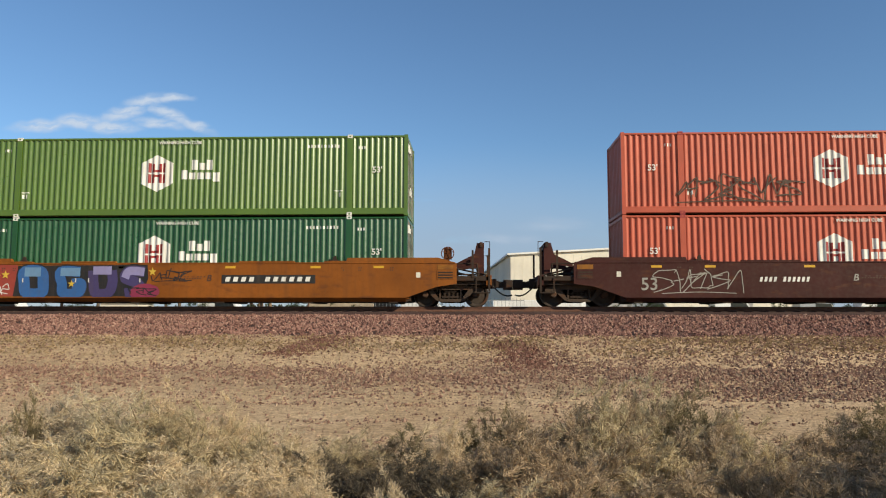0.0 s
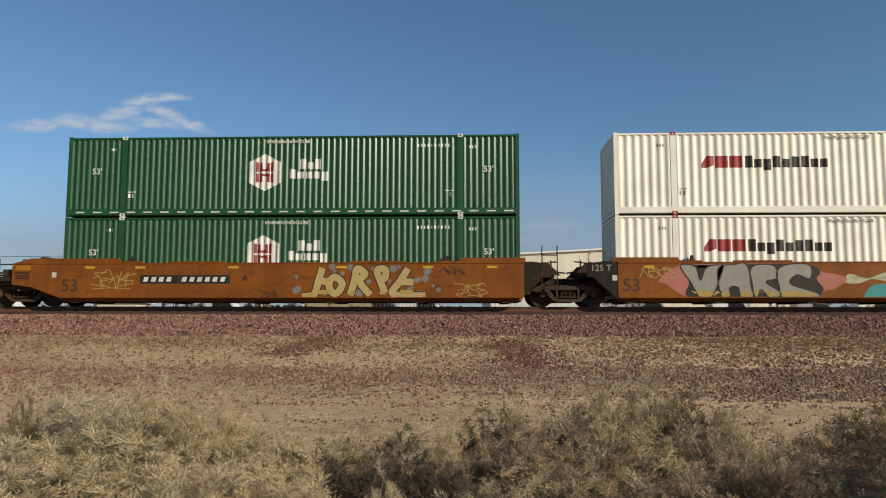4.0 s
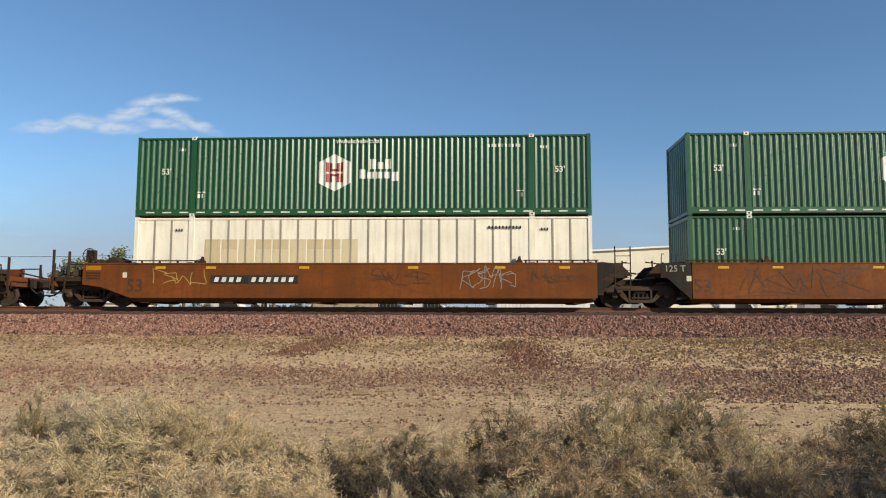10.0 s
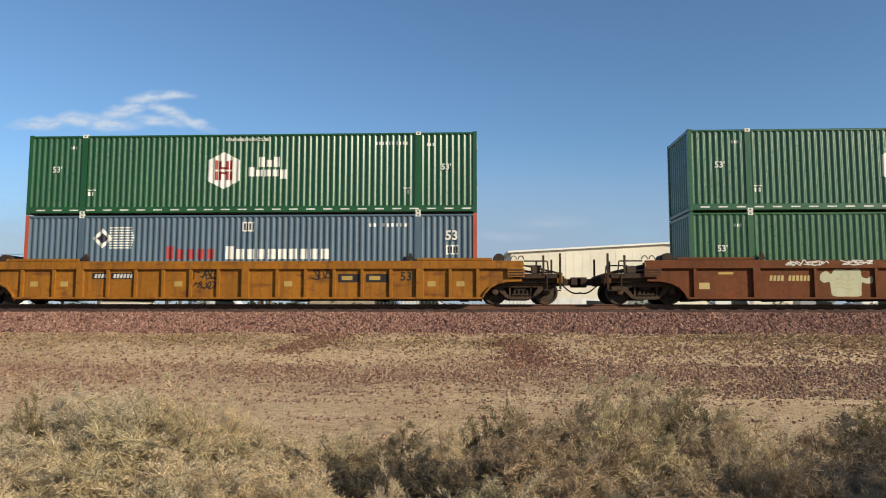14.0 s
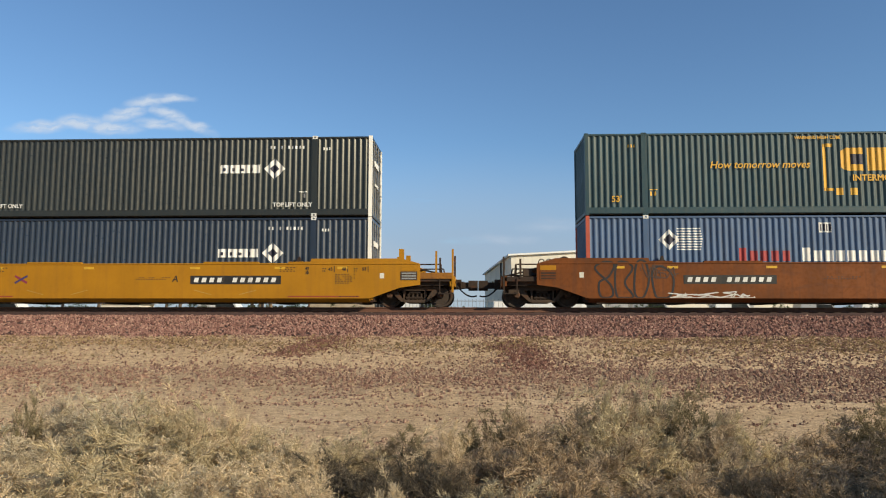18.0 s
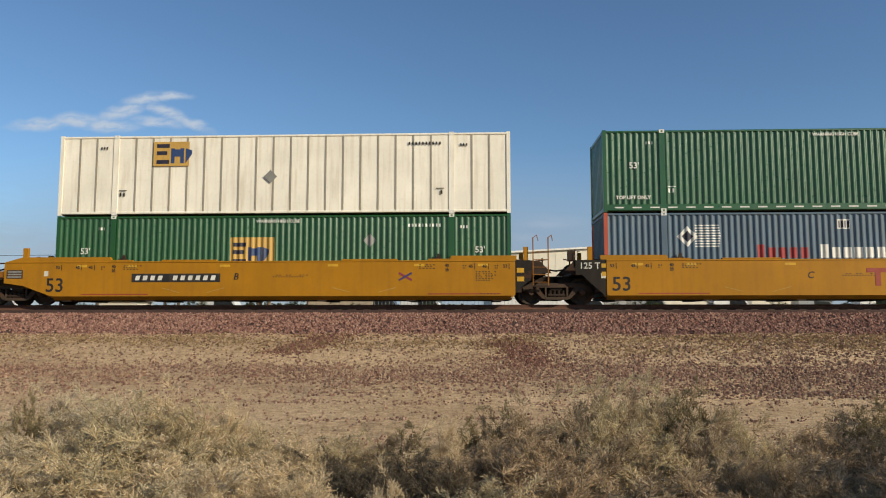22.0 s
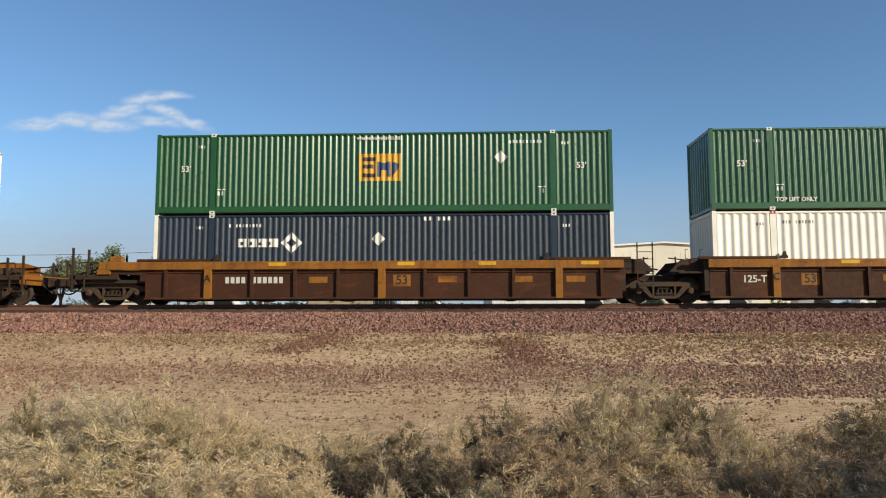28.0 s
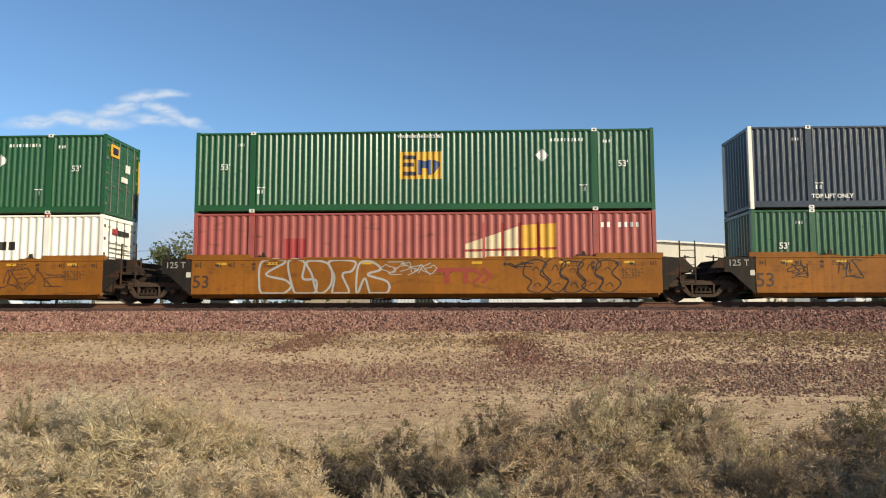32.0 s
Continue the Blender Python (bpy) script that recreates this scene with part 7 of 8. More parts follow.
def fittings(car, left, right, amber_m=amber, joint_text="pale"):
    """Reflectors, small writing, data panels and the joint's lettering."""
    for x in (-7.0, -5.2, -1.9, 1.9, 4.9, 7.1):
        bar(x - 0.18, x + 0.18, 1.43, 1.51, amber_m, car, "reflector")
    for x in (-6.3, -5.9, 5.8, 6.4, 7.5):
        small_text(car, x, 1.42, 0.16, 2, 2, "black" if car in (CARS[10], CARS[11], CARS[12]) else SP["dark"])
    small_text(car, -0.2, 1.12, 1.4, 12, 2, SP["dark"], 0.03)
    if left == "joint":
        part("lettering", lettering("125 T", 0.30, 0.003), SP[joint_text], car, at=(-8.62, FACE + 0.008, 1.42))
        bar(-8.24, -8.08, 1.0, 1.18, tag_w, car, "placard", FACE + 0.015)
    else:
        bar(-8.35, -8.2, 1.12, 1.3, tag_w, car, "placard")
    if right == "coupler":
        bar(8.4, 8.55, 1.1, 1.28, tag_w, car, "placard")


ENDS = {0: ("coupler", "coupler"), 1: ("joint", "coupler"), 2: ("joint", "joint"), 3: ("coupler", "joint"), 4: ("joint", "coupler"), 5: ("joint", "joint"), 6: ("coupler", "joint"), 9: ("coupler", "coupler"),
        10: ("joint", "coupler"), 11: ("joint", "joint"), 12: ("coupler", "joint"), 16: ("joint", "coupler"), 17: ("joint", "joint"), 18: ("coupler", "joint")}
for k, (l, r) in ENDS.items():
    fittings(CARS[k], l, r, joint_text="white" if k in (10, 11) else "pale")

# car 0: brown, pale scribbles
side_number(CARS[0], -7.25, m="pale", size=0.6, z=0.85)
number_board(CARS[0], -3.7, -1.8, 0.88, 1.18, False)
letter(CARS[0], "B", -0.4, m="pale")
Wall(CARS[0], -6.9, -4.3, 0.6, 1.45).scribble(SP["pale"], 3, 6)

# car 1: blue and purple block piece
brake_wheel(CARS[1], 9.47, -1.0, 1.98, CAR["ribbed_rust"], 0.22)
w = Wall(CARS[1], -5.85, -0.95, 0.33, 1.56)
w.blob([(-0.26, 0), (0.03, 0), (0.03, 0.9), (-0.02, 1), (-0.16, 0.95), (-0.22, 0.5)], SP["red"], 0.003)
w.blob([(0.0, 0.1), (0.03, 0.98), (0.98, 1.0), (0.99, 0.62), (0.94, 0.0), (0.12, 0.0)], SP["black"], 0.004, False)
for paths, lo, hi, wd in (([[(0.10, 0.20), (0.08, 0.5), (0.08, 0.80), (0.20, 0.80), (0.22, 0.5), (0.21, 0.2), (0.10, 0.20)]], "blue", "sky", 0.40),
                          ([[(0.49, 0.80), (0.345, 0.80), (0.36, 0.45), (0.37, 0.20), (0.48, 0.20), (0.50, 0.46), (0.43, 0.46)]], "blue", "sky", 0.36),
                          ([[(0.585, 0.84), (0.59, 0.5), (0.61, 0.20), (0.70, 0.20), (0.73, 0.5), (0.72, 0.84)]], "violet", "lilac", 0.36),
                          ([[(0.96, 0.80), (0.85, 0.82), (0.82, 0.62), (0.91, 0.48), (0.93, 0.26), (0.82, 0.18)]], "violet", "lilac", 0.36)):
    w.fat(paths, SP[lo], SP["black"], wd, 0.05, 0.0055, SP[hi])
    w.stroke([(paths[0][0][0] - 0.03, 0.50), (paths[0][0][0] - 0.03, 0.62)], SP["white"], 0.04, 0.022, smooth=False)
w.blob([(0.86, 0.2), (0.90, 0.40), (0.98, 0.46), (1.06, 0.36), (1.07, 0.16), (1.0, 0.03), (0.9, 0.02)], SP["magenta"], 0.021)
Wall(CARS[1], -1.6, -0.75, 0.50, 0.78, FACE - 0.016).scribble(SP["black"], 19, 4, 0.03)
star(w, 0.43, 0.46, 0.13, SP["yellow"])
star(w, 1.02, 0.80, 0.15, SP["yellow"])
star(w, -0.06, 0.72, 0.16, SP["yellow"])
star(w, -0.12, 0.68, 0.13, SP["yellow"])
Wall(CARS[1], -7.0, -6.1, 0.45, 0.85).scribble(SP["white"], 17, 5, 0.03)
Wall(CARS[1], -0.8, 0.4, 1.0, 1.4).scribble(SP["black"], 18, 5, 0.03)
letter(CARS[1], "B", 1.15, m="dark")
number_board(CARS[1], 1.6, 4.9)
side_number(CARS[1], -7.75, m="dark")

# car 2: grey piece with pink bursts, then a dark purple piece with teal
w = Wall(CARS[2], -6.0, -0.55, 0.32, 1.56)
w.blob([(-0.13, 0.55), (0.0, 0.95), (0.25, 1.0), (0.7, 1.0), (0.83, 0.85), (1.0, 0.55), (0.9, 0.3), (0.78, 0.02), (0.35, 0.0), (0.05, 0.1), (-0.08, 0.45)], SP["pink"], 0.003)
w.blob([(0.05, 0.95), (0.2, 0.97), (0.78, 0.98), (0.86, 0.6), (0.80, 0.05), (0.1, 0.03), (0.06, 0.5)], SP["black"], 0.004)
for pts in ([(0.01, 0.95), (0.10, 0.93), (0.13, 0.55), (0.17, 0.90), (0.26, 0.97), (0.27, 0.85), (0.19, 0.03), (0.13, 0.03), (0.07, 0.5)],
            [(0.26, 0.05), (0.24, 0.85), (0.34, 0.98), (0.42, 0.95), (0.45, 0.1), (0.38, 0.03), (0.36, 0.35), (0.31, 0.35), (0.31, 0.04)],
            [(0.45, 0.92), (0.58, 0.95), (0.60, 0.62), (0.53, 0.5), (0.62, 0.2), (0.56, 0.03), (0.5, 0.3), (0.47, 0.05), (0.44, 0.4)],
            [(0.60, 0.78), (0.66, 0.97), (0.80, 0.97), (0.80, 0.6), (0.72, 0.7), (0.68, 0.45), (0.84, 0.2), (0.83, 0.04), (0.64, 0.05), (0.61, 0.4)]):
    w.bubble(pts, SP["pale"], SP["black"], 0.035)
    w.blob([(x, min(z, 0.26)) for x, z in pts], SP["tan"], 0.008, False)
w.blob([(0.84, 0.6), (0.9, 0.75), (1.02, 0.62), (0.98, 0.4), (0.9, 0.3)], SP["pink"], 0.008)
Wall(CARS[2], -7.3, -6.2, 1.1, 1.5).scribble(SP["tan"], 9, 4, 0.03)
Wall(CARS[2], -0.5, 1.0, 0.9, 1.25).blob([(0, 0.1), (0.1, 0.9), (0.5, 0.5), (0.9, 1), (1, 0.2), (0.6, 0.4), (0.3, 0.0)], SP["cream"], 0.005)
w = Wall(CARS[2], 1.1, 9.0, 0.32, 1.57)
w.blob([(-0.12, 0.0), (-0.1, 0.35), (-0.04, 0.45), (0.04, 0.2), (0.04, 0.0)], SP["teal"], 0.003)
for pts in ([(0.17, 0.0), (0.2, 0.5), (0.24, 1.0), (0.36, 1.0), (0.42, 0.4), (0.40, 0.0)], [(0.42, 0.1), (0.5, 1.0), (0.66, 1.0), (0.62, 0.3), (0.54, 0.0)], [(0.78, 0.4), (0.84, 0.78), (0.97, 0.72), (0.99, 0.45), (0.9, 0.2)]):
    w.blob(pts, SP["teal"], 0.004)
for x, z in ((0.30, 0.30), (0.41, 0.45), (0.50, 0.30), (0.60, 0.42), (0.75, 0.30), (0.93, 0.45)):
    for q in range(3):
        w.blob([(x + 0.014 * q - 0.02, z + 0.02 * q), (x + 0.014 * q - 0.011, z + 0.02 * q), (x + 0.014 * q - 0.013, z + 0.13 + 0.02 * q), (x + 0.014 * q - 0.022, z + 0.13 + 0.02 * q)], SP["sand"], 0.0048, False)
for paths, wd in (([[(0.085, 0.2), (0.045, 0.5), (0.075, 0.8), (0.125, 0.8), (0.155, 0.5), (0.12, 0.2), (0.085, 0.2)]], 0.40),
                  ([[(0.245, 0.16), (0.25, 0.5), (0.27, 0.82), (0.33, 0.8), (0.345, 0.62), (0.285, 0.50), (0.33, 0.34), (0.39, 0.16)]], 0.30),
                  ([[(0.385, 0.84), (0.47, 0.80), (0.55, 0.86)], [(0.47, 0.78), (0.45, 0.45), (0.465, 0.16)]], 0.30),
                  ([[(0.60, 0.84), (0.545, 0.5), (0.57, 0.2)]], 0.26),
                  ([[(0.655, 0.86), (0.65, 0.5), (0.64, 0.16)], [(0.79, 0.86), (0.69, 0.50), (0.80, 0.16), (0.84, 0.12)]], 0.30),
                  ([[(0.80, 0.14), (0.90, 0.36), (0.99, 0.80)]], 0.22)):
    w.fat(paths, SP["plum"], SP["silver"], wd, 0.035, 0.0055, SP["violet"])
for x, z in ((0.045, 0.62), (0.13, 0.28), (0.29, 0.80), (0.40, 0.82), (0.53, 0.84), (0.66, 0.8), (0.95, 0.66)):
    for q in (0, 1):
        w.stroke([(x + 0.012 * q, z - 0.05), (x + 0.028 + 0.012 * q, z + 0.06)], SP["lilac"], 0.035, 0.022, smooth=False)
Wall(CARS[2], 7.2, 8.2, 1.45, 1.75).scribble(SP["white"], 10, 3, 0.04)
side_number(CARS[2], -7.6, m="dark")

# car 3: tan bulbous piece on grey clouds
w = Wall(CARS[3], 0.35, 5.0, 0.32, 1.62)
rng = random.Random(4)
for k in range(34):
    x, z, r = rng.uniform(-0.06, 1.06), rng.uniform(0.12, 0.92), rng.uniform(0.06, 0.13)
    w.blob([(x + r * math.cos(a) / w.w, z + r * math.sin(a) / w.h) for a in (0, 1.05, 2.09, 3.14, 4.19, 5.24)], SP["grey"], 0.0025 + 0.00005 * k)
for paths in ([[(0.04, 0.10), (0.13, 0.16), (0.16, 0.5), (0.19, 0.86)], [(0.15, 0.52), (0.25, 0.50)]], [[(0.27, 0.20), (0.24, 0.42), (0.28, 0.62), (0.34, 0.45), (0.31, 0.22), (0.27, 0.20)]],
              [[(0.40, 0.14), (0.43, 0.5), (0.45, 0.84), (0.51, 0.70), (0.47, 0.5), (0.55, 0.14)]], [[(0.66, 0.20), (0.62, 0.55), (0.60, 0.80), (0.66, 0.82), (0.66, 0.60), (0.62, 0.56)]],
              [[(0.83, 0.84), (0.77, 0.5), (0.72, 0.16), (0.96, 0.12)], [(0.77, 0.50), (0.87, 0.48)]]):
    w.fat(paths, SP["sand"], SP["black"], 0.24, 0.035, 0.0055, None)
    for k, pts in enumerate(paths):
        w.stroke([(x, min(z, 0.22)) for x, z in pts[:2]], SP["tan"], 0.14, 0.0095 + 0.0002 * k)
Wall(CARS[3], 5.3, 6.0, 1.2, 1.5).scribble(SP["dark"], 21, 3, 0.025)
Wall(CARS[3], 5.9, 6.9, 0.45, 0.95).scribble(SP["tan"], 22, 4, 0.025)
Wall(CARS[3], -6.9, -5.5, 0.75, 1.35).scribble(SP["tan"], 23, 5, 0.03)
side_number(CARS[3], -7.7, m="dark")
number_board(CARS[3], -5.2, -2.0)
letter(CARS[3], "A", -1.5)
Wall(CARS[3], -0.9, -0.3, 0.38, 0.75).scribble(SP["dark"], 24, 3, 0.03)

# cars 4 to 6: rust with faint marks
side_number(CARS[4], -7.75, m="dark")
number_board(CARS[4], 2.1, 5.1)
letter(CARS[4], "A", 1.75, m="pale")
Wall(CARS[4], -3.8, 0.0, 1.2, 1.5).scribble(SP["dark"], 31, 9, 0.025)
Wall(CARS[4], 0.4, 2.2, 1.2, 1.55).scribble(SP["black"], 32, 4, 0.03)
for x, wd in ((-6.3, 1.1), (-1.4, 1.6), (3.1, 0.9)):
    bar(x, x + wd, 0.93, 0.99, SP["tan"], CARS[4], "faded_stripe", lift=0.003)
side_number(CARS[5], -7.7, m="dark")
Wall(CARS[5], -6.7, -2.4, 0.55, 1.5).scribble(SP["dark"], 33, 7, 0.03)
bar(-1.2, 1.5, 0.84, 1.47, MARK["yellow"], CARS[5], "emblem_panel", lift=0.003)
red_bars(CARS[5], -0.85, SP["red"], 0.86, 1.45)
w = Wall(CARS[5], 2.25, 5.0, 0.32, 1.58)
w.blob([(-0.02, 0.4), (0.0, 0.9), (0.2, 1.02), (0.7, 1.02), (0.99, 1.0), (1.01, 0.5), (0.97, 0.02), (0.5, 0.0), (0.05, 0.0)], SP["black"], 0.004)
for pts in ([(0.02, 0.75), (0.1, 0.98), (0.25, 0.97), (0.30, 0.7), (0.22, 0.4), (0.13, 0.35), (0.2, 0.1), (0.1, 0.04), (0.07, 0.3)],
            [(0.28, 0.9), (0.36, 0.98), (0.4, 0.6), (0.44, 0.95), (0.5, 0.85), (0.5, 0.3), (0.4, 0.03), (0.28, 0.2), (0.25, 0.35)],
            [(0.5, 0.9), (0.56, 0.98), (0.6, 0.6), (0.66, 0.95), (0.72, 0.8), (0.7, 0.2), (0.6, 0.04), (0.5, 0.25)],
            [(0.70, 0.7), (0.78, 0.98), (0.93, 0.97), (0.97, 0.75), (0.86, 0.6), (0.97, 0.45), (0.96, 0.12), (0.82, 0.02), (0.70, 0.25)]):
    w.bubble(pts, SP["silver"], SP["black"], 0.035)
w.stroke([(0.06, 0.72), (0.12, 0.66), (0.16, 0.72), (0.25, 0.66)], SP["black"], 0.02, 0.011)
w.stroke([(0.82, 0.55), (0.9, 0.5), (0.96, 0.55)], SP["black"], 0.03, 0.011)
Wall(CARS[5], 5.3, 7.2, 0.5, 1.3).scribble(SP["dark"], 34, 4, 0.02)
side_number(CARS[6], -7.9, m="dark")
number_board(CARS[6], -5.2, -2.1, 0.9, 1.2, True)
Wall(CARS[6], -7.2, -5.5, 0.8, 1.4).scribble(SP["tan"], 35, 4, 0.025)
Wall(CARS[6], 0.6, 2.4, 0.85, 1.4).scribble(SP["dark"], 36, 5, 0.025)
Wall(CARS[6], 3.6, 5.4, 0.75, 1.5).scribble(SP["pale"], 37, 6, 0.02)
Wall(CARS[6], 6.0, 7.5, 0.95, 1.3).scribble(SP["dark"], 38, 5, 0.03)

# car 7: ribbed, cream patches
RF = FACE + 0.10
PATCH = [(0.0, 0.62), (0.03, 0.84), (0.14, 0.92), (0.22, 0.82), (0.3, 0.98), (0.55, 0.96), (0.76, 0.99), (0.8, 0.72), (0.9, 0.66), (0.99, 0.74), (1.0, 0.5), (0.88, 0.47), (0.8, 0.5), (0.78, 0.25), (0.76, 0.02), (0.5, 0.0), (0.24, 0.03), (0.2, 0.3), (0.18, 0.52), (0.08, 0.5)]
for x0, x1 in ((-3.83, -2.1), (0.18, 1.95), (4.17, 5.88)):
    Wall(CARS[7], x0, x1, 0.37, 1.30, RF).blob(PATCH, SP["cream"], 0.004, True, "paint_patch")
    for z in (0.30, 0.45, 0.6):
        Wall(CARS[7], x0 + 0.5, x0 + 1.1, 0.37, 1.30, RF).stroke([(0.0, z), (0.3, z + 0.05), (0.7, z - 0.04), (1.0, z + 0.03)], SP["sand"], 0.02, 0.006)
Wall(CARS[7], 2.3, 3.8, 0.42, 0.78, RF).scribble(SP["pale"], 41, 6, 0.04)
Wall(CARS[7], 2.25, 3.5, 0.95, 1.25, RF).scribble(SP["pale"], 43, 5, 0.03)
Wall(CARS[7], -4.95, -3.7, 1.42, 1.58, FACE - 0.01).scribble(SP["white"], 42, 6, 0.03)
Wall(CARS[7], -3.15, -2.1, 1.42, 1.58, FACE - 0.01).scribble(SP["white"], 44, 5, 0.03)
s = Shape()
for k in range(11):
    if k != 4:
        s.plate([(-5.5 + k * 0.125, 0.9), (-5.41 + k * 0.125, 0.9), (-5.39 + k * 0.125, 1.08), (-5.48 + k * 0.125, 1.08)], RF - 0.006, RF)
part("number_marking", s, SP["sand"], CARS[7])["kind"] = "stuff"
bar(-7.85, -7.5, 0.62, 0.84, SP["sand"], CARS[7], "placard", RF)
bar(7.0, 7.45, 0.62, 0.9, SP["sand"], CARS[7], "placard", RF)
bar(7.07, 7.38, 0.68, 0.84, CAR["ribbed_rust"], CARS[7], "placard", RF, 0.007)
for x in (-7.2, 6.75):
    bar(x, x + 0.5, 1.12, 1.2, SP["tan"], CARS[7], "placard", RF)
# car 8: many ribs
for a, b in ((-5.5, -4.98), (-4.82, -4.0)):
    bar(a, b, 0.98, 1.2, SP["black"], CARS[8], "number_board", RF)
    s = Shape()
    for k in range(4 if a < -5 else 6):
        s.plate([(a + 0.08 + k * 0.12, 1.02), (a + 0.16 + k * 0.12, 1.02), (a + 0.19 + k * 0.12, 1.16), (a + 0.11 + k * 0.12, 1.16)], RF - 0.009, RF - 0.003)
    part("number_marking", s, SP["white"], CARS[8])["kind"] = "stuff"
part("lettering", lettering("53", 0.42, 0.006), SP["black"], CARS[8], at=(5.62, RF - 0.006, 1.05))
for a, b in ((3.25, 4.0), (4.22, 5.0)):
    bar(a, b, 0.86, 1.15, SP["black"], CARS[8], "emblem_panel", RF)
    bar(a + 0.12, a + 0.5, 0.94, 1.08, SP["tan"], CARS[8], "emblem_bar", RF, 0.007)
for x0, x1, z0, sd in ((-1.83, -1.1, 0.95, 51), (-1.8, -1.15, 0.62, 53), (2.35, 3.0, 1.0, 52)):
    Wall(CARS[8], x0, x1, z0, z0 + 0.34, RF).scribble(SP["black"], sd, 4, 0.035)
for x in (-7.6, -6.5, -2.4, 1.5, 6.5, 7.5):
    bar(x - 0.14, x + 0.14, 0.72, 0.9, SP["tan"], CARS[8], "placard", RF)

# car 9: rust with a big black outline tag and a yellow panel
number_board(CARS[9], -4.85, -1.75)
bar(2.0, 4.75, 0.72, 1.35, MARK["yellow"], CARS[9], "emblem_panel", lift=0.003)
red_bars(CARS[9], 2.5, SP["red"], 0.74, 1.33)
w = Wall(CARS[9], -7.9, -5.2, 0.33, 1.7)
for pts in ([(0.03, 0.8), (0.15, 0.97), (0.27, 0.9), (0.2, 0.6), (0.08, 0.45), (0.1, 0.1), (0.24, 0.12), (0.22, 0.4)],
            [(0.3, 0.9), (0.42, 0.96), (0.5, 0.8), (0.4, 0.45), (0.5, 0.1), (0.34, 0.02), (0.28, 0.3)],
            [(0.55, 0.92), (0.66, 0.96), (0.7, 0.5), (0.62, 0.08), (0.52, 0.2)],
            [(0.74, 0.7), (0.86, 0.85), (1.0, 0.6), (0.97, 0.15), (0.8, 0.04)]):
    w.stroke(pts, SP["black"], 0.07, 0.006, True)
Wall(CARS[9], -5.3, -2.6, 0.36, 0.62).scribble(SP["white"], 61, 7, 0.035)
Wall(CARS[9], -6.1, -5.0, 1.1, 1.55).scribble(SP["dark"], 62, 5, 0.035)

# cars 10 to 12: yellow
for k, x in ((10, -7.62), (11, -7.55), (12, -7.95)):
    side_number(CARS[k], x, m="black", size=0.68, z=0.78)
number_board(CARS[10], 1.75, 4.95)
letter(CARS[10], "A", 1.2)
letter(CARS[11], "C", -1.25)
letter(CARS[12], "B", -1.5)
number_board(CARS[12], -5.2, -2.05)


red_bars(CARS[11], 0.6, SP["red"])
for k in (10, 12):
    x = -4.55 if k == 10 else 4.2
    w = Wall(CARS[k], x, x + 0.45, 0.95, 1.2)
    w.stroke([(0, 1), (1, 0)], SP["magenta"], 0.07, smooth=False, name="cross_mark")
    w.stroke([(0, 0), (1, 1)], SP["violet"], 0.07, 0.009, smooth=False, name="cross_mark")
for k in (10, 11, 12):
    bar(-7.0, -4.6, 0.455, 0.495, SP["red"], CARS[k], "red_stripe")
    bar(5.2, 7.7, 0.455, 0.495, SP["red"], CARS[k], "red_stripe")
    if ENDS[k][0] == "joint":
        for z in (1.08, 1.36):
            bar(-8.22, -8.07, z, z + 0.14, amber, CARS[k], "stripe", FACE + 0.013)
    if ENDS[k][1] == "joint":
        for z in (0.9, 1.2):
            bar(8.26, 8.5, z, z + 0.16, amber, CARS[k], "stripe", FACE + 0.013)

# container length marks along the top edge, and blocks of small print near the ends
for k in (10, 11, 12, 16, 17, 18):
    for d in (-1, 1):
        for text, x, z in (("53", 7.86, 1.42), ("48", 7.15, 1.42), ("45", 6.68, 1.42), ("40", 5.86, 1.45), ("20", 5.86, 1.29)):
            part("lettering", lettering(text, 0.15 if z == 1.42 else 0.13, 0.004), SP["black"], CARS[k], at=(d * x, FACE - 0.005, z))
            if z == 1.42:
                bar(d * x + 0.12, d * x + 0.145, z - 0.1, z + 0.1, SP["black"], CARS[k], "length_mark")
    small_text(CARS[k], 6.85, 1.22, 0.75, 7, 6, "black", 0.03)
    small_text(CARS[k], 4.9, 1.46, 0.6, 5, 3, "black", 0.03)
    small_text(CARS[k], -5.5, 1.46, 0.7, 6, 3, "black", 0.03)
    small_text(CARS[k], 7.0, 0.46, 0.7, 6, 1, "black", 0.03)
    for x in (-3.0, 3.0):
        for a, b in ((x - 1.1, x - 0.5), (x + 0.5, x + 1.1)):
            Wall(CARS[k], a, b, 0.52, 0.72).stroke([(0, 0.9), (1, 0.1)] if a < x else [(0, 0.1), (1, 0.9)], SP["tan"] if k < 13 else SP["brown"], 0.015, 0.005, smooth=False, name="weld_mark")

# cars 13 to 15: dark brown panels with orange posts
for k in (13, 14, 15):
    for x in (-2.2, 2.3, 4.9, 6.7):
        bar(x - 0.3, x + 0.35, 0.85, 1.06, CAR["chord_orange"], CARS[k], "placard", RF)
    for x in (-3.6, 0.9, 3.7, 7.2):
        bar(x - 0.3, x + 0.3, 1.44, 1.56, amber, CARS[k], "reflector", FACE - 0.01)
for k, x in ((13, 0.9), (15, 0.75), (14, -4.9)):
    bar(x - 0.3, x + 0.3, 0.72, 1.12, CAR["chord_orange"], CARS[k], "placard", RF, 0.003)
    part("lettering", lettering("53", 0.42, 0.006), SP["black"], CARS[k], at=(x, RF - 0.009, 0.93))
for k, x in ((13, -5.35), (15, -5.45)):
    s = Shape()
    for j in range(11):
        if j != 4:
            s.box(x + j * 0.19, x + j * 0.19 + 0.13, RF - 0.006, RF, 0.84, 1.06)
    part("number_marking", s, SP["white"], CARS[k])["kind"] = "stuff"
